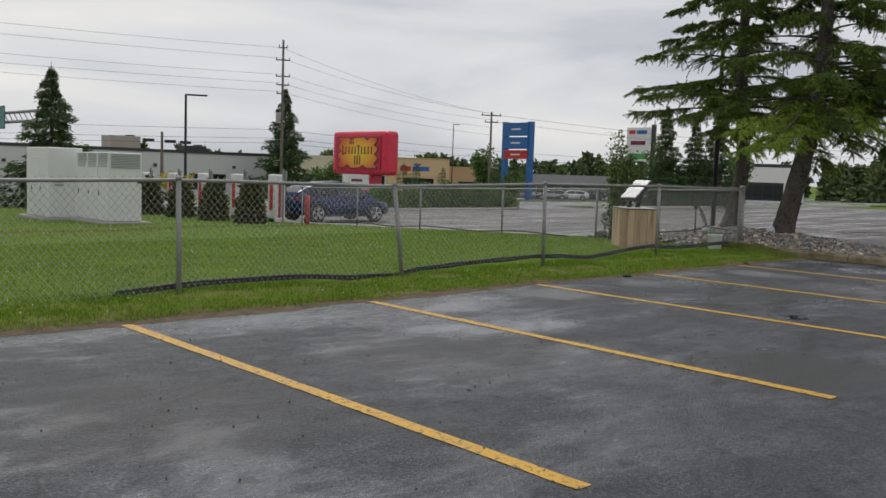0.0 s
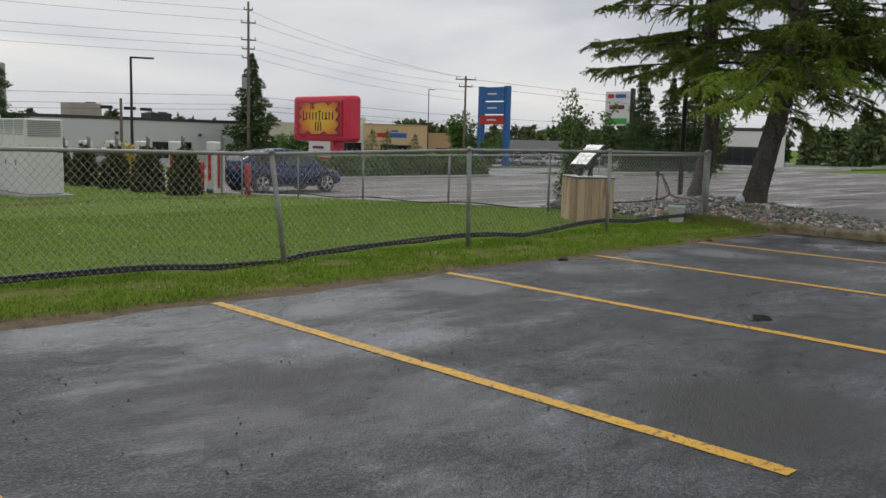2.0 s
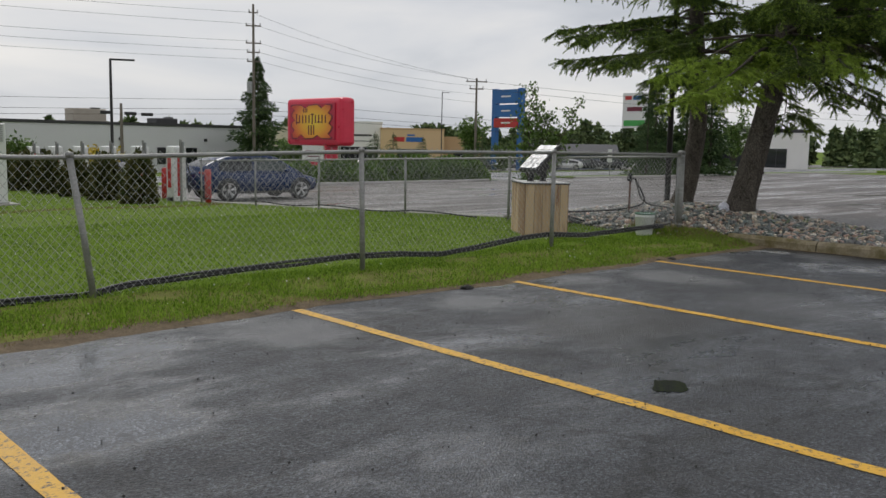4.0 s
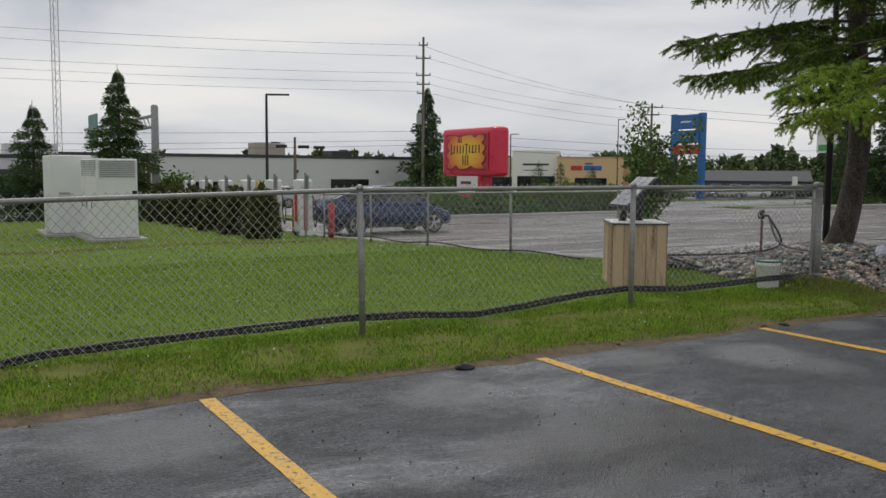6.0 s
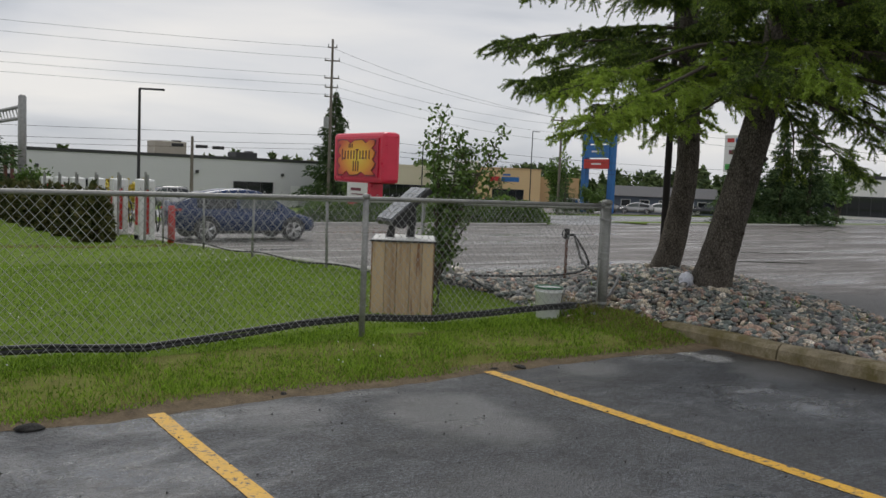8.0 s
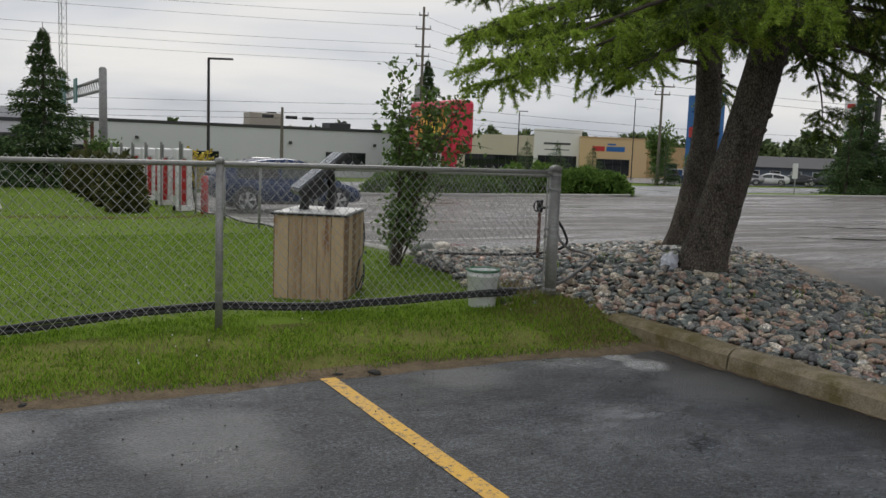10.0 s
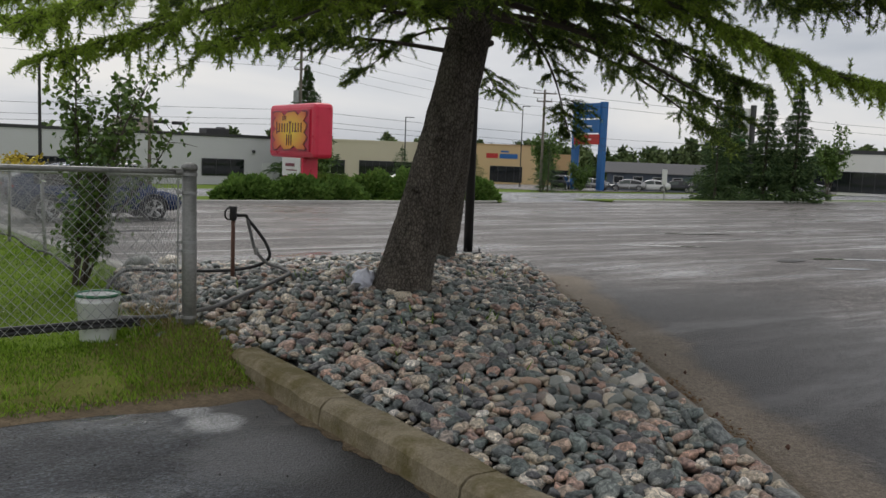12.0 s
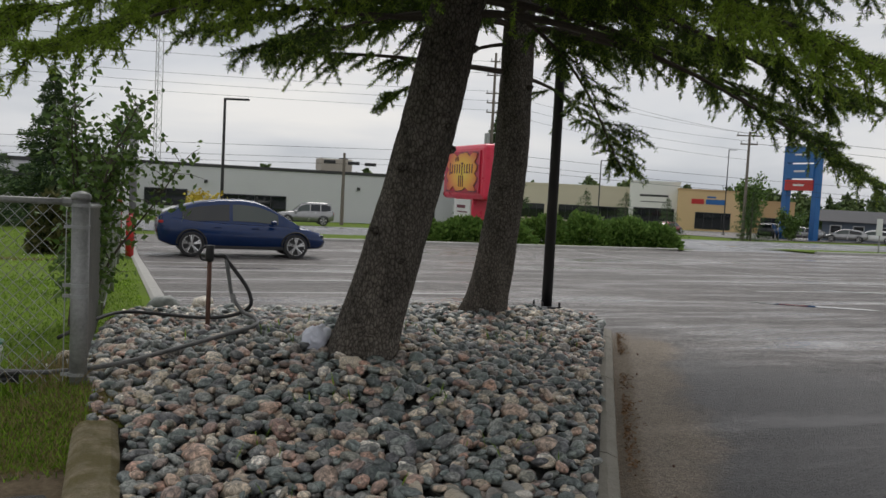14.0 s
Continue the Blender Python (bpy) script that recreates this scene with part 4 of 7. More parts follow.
# the instrument on the lid: two struts and a tilted dark panel housing
unit = thing("solar_unit", Matrix.Translation((-1.83, 1.42, 0.894)) @ Matrix.Rotation(radians(-8), 4, "Z"), "black tilted solar unit on short struts, on the box lid", "solar panel")
tilt = Matrix.Translation((-0.02, 0, 0.36)) @ Matrix.Rotation(radians(-40), 4, "Y")
bm = bmesh.new()
box(bm, (0, 0, 0), (0.62, 0.46, 0.07), bevel=0.015, m=tilt)
part("housing", bm, M_BLACKPOLE, unit)
bm = bmesh.new()
box(bm, (0, 0, 0.045), (0.56, 0.40, 0.012), m=tilt)
# base colour lightened to grey in place of the sky mirrored in the cells
pan = part("panel", bm, glass_mat("sky_paled_solar_glass", (0.22, 0.235, 0.26), 0.2), unit, "glossy solar cells, sky reflection painted in as grey")
bm = bmesh.new()
for k in range(1, 5):
    box(bm, (-0.28 + 0.112 * k, 0, 0.0535), (0.006, 0.40, 0.003), m=tilt)
for k in range(1, 3):
    box(bm, (0, -0.2 + 0.133 * k, 0.0535), (0.56, 0.006, 0.003), m=tilt)
part("grid_strip", bm, M_VENT, pan)
bm = bmesh.new()
box(bm, (-0.13, -0.1, -0.09), (0.2, 0.16, 0.12), bevel=0.02, m=tilt)
part("battery_case", bm, M_BLACKPOLE, unit)
for sx, hh in ((-0.16, 0.26), (0.1, 0.38)):
    bm = bmesh.new()
    tube(bm, [(sx, 0.05, 0.0), (sx + 0.02, 0.04, hh * 0.5), (sx - 0.01, 0.03, hh)], [0.05, 0.042, 0.05], 10)
    part("strut", bm, M_BLACKPOLE, unit, smooth=True)
    bm = bmesh.new()
    tube(bm, [(sx, 0.05, 0.0), (sx, 0.05, 0.012)], 0.055, 12)
    part("foot", bm, M_BLACKPOLE, unit)
bm = bmesh.new()
tube(bm, smooth_path([(-1.29, 1.62, 0.88), (-1.27, 1.61, 0.6), (-1.3, 1.58, 0.42), (-1.42, 1.37, 0.36), (-1.48, 1.3, 0.2), (-1.5, 1.22, 0.1), (-1.42, 1.25, 0.28), (-1.36, 1.4, 0.34), (-1.38, 1.33, 0.22), (-1.5, 1.15, 0.09)]), 0.008, 6)
tagged(part("box_cable", bm, M_BLACK, None, smooth=True), "thin black cable looping down the box side", "cable")

# ---- bucket ----
bucket = thing("bucket", pose(-0.62, 0.23, 0.05), "white plastic bucket with a green rim by the fence", "bucket")
bm = bmesh.new()
n = 28
prof = [(0.0, 0.0), (0.125, 0.0), (0.13, 0.01), (0.15, 0.30), (0.158, 0.305), (0.158, 0.325), (0.15, 0.33), (0.152, 0.36), (0.142, 0.36), (0.14, 0.32), (0.12, 0.02), (0, 0.02)]
rings = [[bm.verts.new((r * math.cos(2 * math.pi * k / n), r * math.sin(2 * math.pi * k / n), z)) for k in range(n)] if r else [bm.verts.new((0, 0, z))] for r, z in prof]
for a, b in zip(rings, rings[1:]):
    for k in range(n):
        q = [a[k % len(a)], a[(k + 1) % len(a)], b[(k + 1) % len(b)], b[k % len(b)]]
        u = []
        for v in q:
            if v not in u:
                u.append(v)
        bm.faces.new(u)
bmesh.ops.recalc_face_normals(bm, faces=bm.faces[:])
part("pail", bm, M_PLASTIC, bucket, smooth=True)
bm = bmesh.new()
tube(bm, [(0.157 * math.cos(a), 0.157 * math.sin(a), 0.362) for a in [2 * math.pi * k / 28 for k in range(29)]], 0.012, 8, False)
part("rim", bm, M_GREEN, bucket, "green rim ring", smooth=True)
bm = bmesh.new()
tube(bm, [(0.165 * math.cos(a), -0.165 * abs(math.sin(a)) - 0.0, 0.30 - 0.17 * math.sin(a)) for a in [math.pi * k / 20 for k in range(21)]], 0.003, 6)
part("handle", bm, M_WIRE, bucket)

# ---- standpipe tap with its hoses ----
tap = thing("standpipe_tap", pose(1.0, 1.68, 0.2), "rusty standpipe with black tap head in the stones", "tap")
bm = bmesh.new()
tube(bm, [(0, 0, -0.1), (0, 0, 0.66)], 0.02, 12)
part("pipe", bm, M_RUST, tap, smooth=True)
bm = bmesh.new()
tube(bm, [(0, 0, 0.64), (0, 0, 0.68), (0, 0, 0.74), (0, 0, 0.78)], [0.03, 0.04, 0.034, 0.042], 14)
part("head", bm, M_BLACK, tap, smooth=True)
bm = bmesh.new()
tube(bm, smooth_path([(0, 0, 0.7), (0.06, -0.01, 0.69), (0.12, -0.02, 0.69), (0.145, -0.02, 0.655)]), 0.016, 10)
part("spout", bm, M_BLACK, tap, smooth=True)
bm = bmesh.new()
tube(bm, smooth_path([(0, 0, 0.75), (-0.05, 0, 0.765), (-0.085, 0, 0.72), (-0.07, 0, 0.66), (-0.025, 0, 0.65)]), 0.009, 8)
part("lever", bm, M_BLACK, tap, smooth=True)
for name, pts, r, material, label in (
        ("black_hose", [(1.14, 1.66, 0.86), (1.22, 1.64, 0.76), (1.33, 1.62, 0.6), (1.35, 1.6, 0.46), (1.22, 1.72, 0.36), (1.0, 2.1, 0.28), (0.7, 2.7, 0.22), (0.35, 3.0, 0.2), (0.1, 2.6, 0.2), (-0.2, 1.8, 0.16)], 0.017, M_BLACK,
         "black rubber hose hanging from the tap"),
        ("grey_hose", [(1.14, 1.66, 0.86), (1.16, 1.62, 0.72), (1.19, 1.56, 0.55), (1.27, 1.45, 0.43), (1.35, 1.3, 0.4), (1.3, 1.0, 0.385), (1.0, 0.72, 0.35), (0.6, 0.42, 0.3), (0.25, 0.18, 0.26), (-0.15, 0.15, 0.22), (-0.5, 0.12, 0.24)], 0.017, M_HOSE,
         "grey braided hose running over the stones")):
    bm = bmesh.new()
    tube(bm, smooth_path(pts, 8), r, 8)
    tagged(part(name, bm, material, None, smooth=True), label, "hose", "tap hoses")
bm = bmesh.new()
tube(bm, [(0.19, -0.12, 0.37), (0.2, -0.135, 0.3)], [0.024, 0.024], 10)
part("coupling", bm, M_GALV, tap)

# ---- black light pole behind the trees ----
pole = thing("black_light_pole", pose(5.4, 3.72, 0.0), "tall black steel light pole on a concrete footing", "street lamp")
bm = bmesh.new()
tube(bm, [(0, 0, -0.2), (0, 0, 0.14), (0, 0, 0.15)], [0.3, 0.3, 0.27], 24)
part("footing", bm, M_CONC, pole)
bm = bmesh.new()
box(bm, (0, 0, 0.165), (0.3, 0.3, 0.02), bevel=0.004)
part("base_plate", bm, M_BLACKPOLE, pole)
bm = bmesh.new()
tube(bm, [(0, 0, 0.17), (0, 0, 9.0)], [0.068, 0.05], 14)
part("shaft", bm, M_BLACKPOLE, pole, smooth=True)
for sx in (-0.12, 0.12):
    for sy in (-0.12, 0.12):
        bm = bmesh.new()
        tube(bm, [(sx, sy, 0.16), (sx, sy, 0.23)], 0.014, 6)
        part("bolt", bm, M_BLACKPOLE, pole)
bm = bmesh.new()
box(bm, (0.3, 0, 9.0), (0.6, 0.22, 0.1), bevel=0.02)
part("lamp_head", bm, M_BLACKPOLE, pole)

# ---- crumpled plastic bag by the trunk ----
bm = bmesh.new()
bmesh.ops.create_icosphere(bm, subdivisions=4, radius=0.13)
for v in bm.verts:
    p = v.co.normalized()
    k = 1 + 0.35 * noise.noise(p * 2.3) + 0.25 * abs(noise.noise(p * 5.1 + Vector((3, 1, 2)))) + 0.08 * noise.noise(p * 12)
    v.co = Vector((p.x * 1.15, p.y * 0.8, p.z * 0.95)) * 0.125 * k
    v.co.z = max(v.co.z, -0.08)
bag = part("plastic_bag", bm, M_BAG, None, smooth=True)
bag.matrix_basis = pose(1.62, 0.12, 0.42, 10, -12, 30) @ Matrix.Scale(0.85, 4)
tagged(bag, "crumpled white plastic bag on the stones by the trunk", "plastic bag")


# ---- trees ----
def rand_unit(rs, n):
    v = rs.normal(size=(n, 3))
    return v / np.linalg.norm(v, axis=1, keepdims=True)


def needles_mesh(name, pos, dirs, size, width, rs, material):
    """Many slim pointed tufts, one triangle pair each, at pos along dirs."""
    n = len(pos)
    side = np.cross(dirs, rand_unit(rs, n))
    side /= np.linalg.norm(side, axis=1, keepdims=True) + 1e-9
    ln = (size * (0.6 + 0.8 * rs.random(n)))[:, None]
    w = (width * (0.7 + 0.6 * rs.random(n)))[:, None]
    a = pos
    b = pos + dirs * ln * 0.45 + side * w
    c = pos + dirs * ln
    d = pos + dirs * ln * 0.45 - side * w
    vs = np.stack([a, b, c, d], 1).reshape(-1, 3)
    idx = np.arange(n) * 4
    me = bpy.data.meshes.new(name)
    me.vertices.add(4 * n)
    me.vertices.foreach_set("co", vs.ravel())
    me.loops.add(4 * n)
    me.loops.foreach_set("vertex_index", np.stack([idx, idx + 1, idx + 2, idx + 3], 1).ravel())
    me.polygons.add(n)
    me.polygons.foreach_set("loop_start", idx)
    me.update(calc_edges=True)
    me.materials.append(material)
    return me


def mesh_part(name, me, parent, label=""):
    ob = new(name, me)
    ob.parent = parent
    if label:
        ob["label"] = label
    return ob


def big_spruce(base, bends, radii, limbs, seed, label, knots):
    """A near spruce: a bent rough trunk, drooping limbs with hanging twigs and needle sprays, paler at the tips."""
    rs = np.random.RandomState(seed)
    rnd = random.Random(seed)
    ob = thing("spruce_tree", Matrix.Translation(base), label, "tree", "spruces by the stones")
    path = smooth_path(bends, 16)
    rad = list(np.interp(np.linspace(0, 1, len(path)), np.linspace(0, 1, len(radii)), radii))
    bm = bmesh.new()
    n = 64
    rings = []
    for p, r in zip(path, rad):
        ring = []
        for k in range(n):
            a = 2 * math.pi * k / n
            ridge = 0.05 * abs(noise.noise(Vector((math.cos(a) * 5, math.sin(a) * 5, p.z * 1.3)))) + 0.05 * noise.noise(Vector((math.cos(a) * 11, math.sin(a) * 11, p.z * 6)))
            flare = 0.10 * max(0, 1 - p.z / 0.5) ** 2 * (0.6 + 0.4 * math.sin(a * 4 + seed))
            ring.append(bm.verts.new(p + Vector((math.cos(a), math.sin(a), 0)) * (r * (1 + ridge) + flare)))
        rings.append(ring)
    for a, b in zip(rings, rings[1:]):
        for k in range(n):
            bm.faces.new((a[k], a[(k + 1) % n], b[(k + 1) % n], b[k]))
    bm.faces.new(rings[-1])
    trunk = part("trunk", bm, M_BARK, ob, "rough grey-brown bark trunk", smooth=True)

    def at(z):
        zs = [p.z for p in path]
        return Vector((np.interp(z, zs, [p.x for p in path]), np.interp(z, zs, [p.y for p in path]), z)), float(np.interp(z, zs, rad))

    for z, az in knots:
        c, r = at(z)
        d = Vector((math.cos(az), math.sin(az), 0.25))
        bm = bmesh.new()
        tube(bm, [c + d * (r * 0.9), c + d * (r + 0.03), c + d * (r + 0.05)], [0.035, 0.027, 0.015], 8)
        part("branch_stub", bm, M_BARK, trunk, smooth=True)
    pos, dirs, tpos, tdirs, low, tlow = [], [], [], [], [], []
    for z, az, length, rise, droop, full in limbs:
        wood = bmesh.new()
        c, r = at(z)
        out = Vector((math.cos(az), math.sin(az), 0))
        lat = Vector((-out.y, out.x, 0))
        pts = []
        m = 14
        sway = rnd.uniform(-0.25, 0.25)
        for i in range(m + 1):
            f = i / m
            pts.append(c + out * (r * 0.6 + length * f) + lat * (sway * f * f * length * 0.5 + 0.05 * math.sin(f * 7 + az)) + Vector((0, 0, rise * f * length - droop * length * f ** 2 + 0.22 * droop * length * f ** 5)))
        tube(wood, pts, [max(0.006, (0.012 + 0.007 * length) * (1 - 0.9 * i / m)) for i in range(m + 1)], 6)
        ntw = int(length * (18 if full else 9))
        for k in range(ntw):
            if k < 0.72 * ntw and noise.noise(Vector((k * 0.19, z * 3.1, az))) < (0.0 if full else 0.02):
                continue
            f = 0.12 + 0.88 * (k + rnd.random()) / ntw if full else 0.35 + 0.65 * (k + rnd.random()) / ntw
            i = min(m - 1, int(f * m))
            p = pts[i].lerp(pts[i + 1], f * m - i)
            sd = 1 if k % 2 else -1
            tl = (0.26 + 0.46 * rnd.random()) * min(1.0, 0.45 + length / 4) * (1.15 - 0.6 * f)
            d = (out * (0.55 + 0.5 * rnd.random()) + lat * sd * (0.4 + 0.9 * rnd.random()) + Vector((0, 0, 0.1 - 0.55 * rnd.random()))).normalized()
            hang = 0.08 + 0.38 * rnd.random()
            q = [p + d * (tl * g) + Vector((0, 0, -hang * tl * g * g)) for g in (0, 0.25, 0.5, 0.75, 1.0)]
            tube(wood, q, [0.006, 0.005, 0.004, 0.003, 0.002], 3, False)
            # side sprays on each twig
            sprays = [(q, 1.0)]
            for j in range(8 if full else 4):
                g = 0.10 + 0.09 * j + 0.1 * rnd.random()
                s0 = p + d * (tl * g) + Vector((0, 0, -hang * tl * g * g))
                sdv = (d + Vector((rnd.uniform(-1, 1), rnd.uniform(-1, 1), rnd.uniform(-0.65, 0.35)))).normalized()
                sl = tl * (0.25 + 0.38 * rnd.random())
                sq = [s0 + sdv * (sl * h) + Vector((0, 0, -0.3 * sl * h * h)) for h in (0, 0.5, 1.0)]
                tube(wood, sq, [0.004, 0.003, 0.002], 3, False)
                sprays.append((sq, 0.8))
            for sq, dens in sprays:
                arr = np.array([tuple(v) for v in sq])
                seg = np.linalg.norm(arr[-1] - arr[0])
                cnt = 0 if full == 3 else int(seg * (680 if z < 5.2 else 310) * dens)
                if cnt < 3:
                    continue
                t = rs.random(cnt) ** 0.85
                fi = t * (len(arr) - 1)
                i0 = np.minimum(fi.astype(int), len(arr) - 2)
                pp = arr[i0] + (arr[i0 + 1] - arr[i0]) * (fi - i0)[:, None]
                ax = arr[i0 + 1] - arr[i0]
                ax = ax / (np.linalg.norm(ax, axis=1, keepdims=True) + 1e-9)
                dd = ax * 0.7 + rand_unit(rs, cnt) * 0.85
                dd /= np.linalg.norm(dd, axis=1, keepdims=True)
                fresh = 1.0 if full == 2 else 0.34 * (0.35 + 0.65 * (p.z < 5.0))
                young = (t > (0.2 if full == 2 and f > 0.4 else 0.55)) & (rs.random(cnt) < fresh)
                pos.append(pp[~young])
                dirs.append(dd[~young])
                tpos.append(pp[young])
                tdirs.append(dd[young])
                low.append(np.full((~young).sum(), 1.0 if z < 5.2 else 0.0))
                tlow.append(np.full(young.sum(), 1.0 if z < 5.2 else 0.0))
        part("limb", wood, M_TWIG, ob)
    low, tlow = np.concatenate(low), np.concatenate(tlow)
    crown = mesh_part("crown", needles_mesh("crown", np.vstack(pos), np.vstack(dirs), 0.05 - 0.016 * low, 0.0075 - 0.0045 * low, rs, M_NEEDLE), ob, "drooping dark green needles")
    mesh_part("fresh_growth", needles_mesh("fresh_growth", np.vstack(tpos), np.vstack(tdirs), 0.048 - 0.016 * tlow, 0.008 - 0.0046 * tlow, rs, M_TIPS), crown, "light green fresh tips")
    return ob


def limb_set(seed, low, high, n, reach, bare, more=()):
    rnd = random.Random(seed)
    out = []
    for i in range(n):
        f = i / n
        z = low + (high - low) * f ** 1.1
        az = i * 2.399 + rnd.uniform(-0.3, 0.3)
        ln = reach * (1 - 0.75 * f) * rnd.uniform(0.75, 1.1)
        out.append((z, az, ln, rnd.uniform(0.05, 0.25), rnd.uniform(0.22, 0.42), True))
    for z, az, ln, rise, droop in bare:
        out.append((z, az, ln, rise, droop, False))
    for z, az, ln, rise, droop, *kind in more:
        out.append((z, az, ln, rise, droop, kind[0] if kind else True))
    return out


T1_LIMBS = limb_set(11, 3.15, 9.6, 54, 3.0, [(2.55, 2.9, 1.7, 0.02, 0.05), (2.75, 2.55, 2.2, 0.05, 0.12), (2.6, -0.45, 2.5, 0.06, 0.5), (2.75, 0.19, 3.3, 0.05, 0.3), (2.65, 4.0, 1.8, 0.05, 0.2)], [(3.4, -0.6, 4.0, 0.15, 0.26), (3.2, -0.2, 3.6, 0.15, 0.24), (3.7, -0.8, 3.8, 0.15, 0.24), (3.3, 4.2, 3.4, 0.15, 0.26), (3.6, 3.5, 3.3, 0.12, 0.24), (3.3, -1.4, 3.4, 0.15, 0.26), (3.05, -1.15, 3.4, 0.12, 0.22), (3.2, -1.05, 3.5, 0.08, 0.36), (3.1, 3.62, 2.8, 0.06, 0.36), (2.9, -0.2, 2.6, 0.05, 0.44),
    (2.85, 3.3, 3.3, 0.05, 0.42, 2), (2.95, 3.42, 3.9, 0.08, 0.42, 2), (3.15, 3.2, 3.6, 0.08, 0.40, 2), (2.8, 3.5, 2.6, 0.0, 0.4, 2), (2.8, 0.37, 2.0, 0.0, 0.75), (3.4, -0.9, 4.2, 0.1, 0.36), (3.5, -1.1, 4.2, 0.08, 0.36), (3.6, -0.7, 4.6, 0.1, 0.36), (3.3, -1.35, 3.8, 0.08, 0.36), (3.8, -1.0, 4.0, 0.12, 0.3), (4.0, -1.3, 3.8, 0.12, 0.3), (3.6, -1.6, 3.2, 0.1, 0.3), (2.9, -1.2, 3.2, 0.0, 0.42, 2), (3.2, 3.9, 3.0, 0.05, 0.4, 2), (3.1, 4.35, 1.7, 0.05, 0.2, 3), (3.0, 4.1, 1.5, 0.05, 0.3, 3)])
T2_LIMBS = limb_set(23, 3.15, 9.8, 56, 3.0, [(2.7, 3.3, 2.7, 0.05, 0.12), (2.7, 0.8, 2.4, 0.1, 0.3)],
                    [(3.2, -0.21, 4.3, 0.0, 0.42), (3.4, -0.6, 3.6, 0.02, 0.36), (3.0, 2.9, 1.3, 0.0, 0.7), (3.7, 3.1, 3.3, 0.1, 0.24), (3.4, 3.3, 3.1, 0.08, 0.34), (3.9, 2.85, 3.2, 0.1, 0.25), (3.2, 3.6, 3.2, 0.06, 0.36)])
big_spruce((1.87, 0.0, 0.2), [(0, 0, 0), (0.11, -0.04, 0.4), (0.25, -0.11, 1.0), (0.39, -0.2, 1.7), (0.5, -0.3, 2.4), (0.57, -0.38, 3.0), (0.62, -0.45, 4.3), (0.62, -0.45, 7), (0.62, -0.45, 10.5)],
           [0.25, 0.235, 0.215, 0.2, 0.19, 0.185, 0.16, 0.11, 0.02], T1_LIMBS, 5, "leaning old spruce with bare grey trunk and drooping green boughs",
           [(1.2, 4.4), (1.45, 3.9), (1.75, 5.2), (2.0, 4.0), (2.1, 4.9), (2.35, 4.6), (1.0, 3.6), (2.3, 5.6), (1.6, 5.9), (0.8, 4.8)])
big_spruce((3.97, 2.44, 0.12), [(-0.05, 0.06, 0), (0.02, -0.07, 0.45), (0.06, -0.18, 1.1), (0.1, -0.24, 1.8), (0.13, -0.2, 2.5), (0.17, -0.12, 3.1), (0.2, 0.0, 4.5), (0.2, 0.0, 7), (0.2, 0.0, 10.8)],
           [0.24, 0.215, 0.19, 0.175, 0.17, 0.165, 0.14, 0.1, 0.02], T2_LIMBS, 8, "slimmer curved spruce with dark drooping boughs beside the pole",
           [(1.3, 4.2), (1.7, 4.9), (2.2, 4.4), (2.5, 5.2)])


def conifer(x, y, h, r, seed, n=5200, label="dark green cone-shaped spruce on open ground", clear=0.06, material=None, tuft=None):
    """A free-standing spruce seen from afar: trunk and layered drooping boughs of many tufts."""
    n = int(n * 2.4)
    rs = np.random.RandomState(seed)
    ob = thing("conifer", Matrix.Translation((x, y, ground_z(x, y))), label, "tree", "far spruces")
    bm = bmesh.new()
    tube(bm, [(0, 0, -0.1), (0, 0, h * 0.5), (0, 0, h)], [0.035 * h * 0.6, 0.02 * h * 0.6, 0.01], 8)
    part("trunk", bm, M_TWIG, ob)
    layers = int(max(10, h * 2.0))
    lay = rs.randint(0, layers, n)
    zc = np.clip(clear + (1 - clear) * ((lay + rs.normal(size=n) * 0.24) / layers), 0.0, 0.985)
    az = rs.random(n) * 2 * math.pi
    nb = 9
    azb = (np.floor(az / (2 * math.pi) * nb) + 0.5) * 2 * math.pi / nb + lay * 0.9 + (rs.random(n) - 0.5) * 0.5
    ln = r * 1.3 * (1 - zc) ** 0.95 * (0.5 + 0.75 * np.sin(lay * 12.9 + np.floor(az / (2 * math.pi) * nb) * 78.2) ** 2)
    f = rs.random(n) ** 0.6
    rad = ln * f
    pos = np.stack([np.cos(azb) * rad, np.sin(azb) * rad, zc * h * 0.985 - rad * 0.28 + 0.10 * rad * f + (rs.random(n) - 0.5) * 0.12 * r * 0.5], 1)
    dirs = np.stack([np.cos(azb), np.sin(azb), -0.45 + 0.3 * rs.random(n)], 1) + rand_unit(rs, n) * 0.55
    dirs /= np.linalg.norm(dirs, axis=1, keepdims=True)
    s = (tuft or 0.04 * h) * (0.35 + 0.65 * (1 - zc))
    mesh_part("crown", needles_mesh("crown", pos, dirs, s, s * 0.15, rs, material or M_FARNEEDLE), ob)
    return ob


conifer(-2.1, 35.0, 7.1, 2.0, 1, 9500)
conifer(-5.4, 37.8, 5.6, 1.9, 2, 9000)
conifer(-9.5, 36.5, 4.8, 1.6, 12)
conifer(35.6, 72.6, 12.2, 2.9, 3, 8000)
conifer(39.3, 55.0, 3.9, 1.6, 4, 2600)
conifer(44.8, 57.1, 3.7, 1.5, 5, 2600)
conifer(31.3, 47.6, 3.6, 1.6, 6, 2600)
conifer(52.2, 35.4, 9.4, 1.9, 7, 6500)
conifer(54.2, 33.6, 8.7, 1.6, 8, 5500)
conifer(56.4, 32.6, 9.4, 1.8, 9, 5500)
conifer(50.2, 34.8, 5.6, 1.9, 10, 4500)
conifer(57.5, 61.5, 4.6, 1.9, 13, 2600)


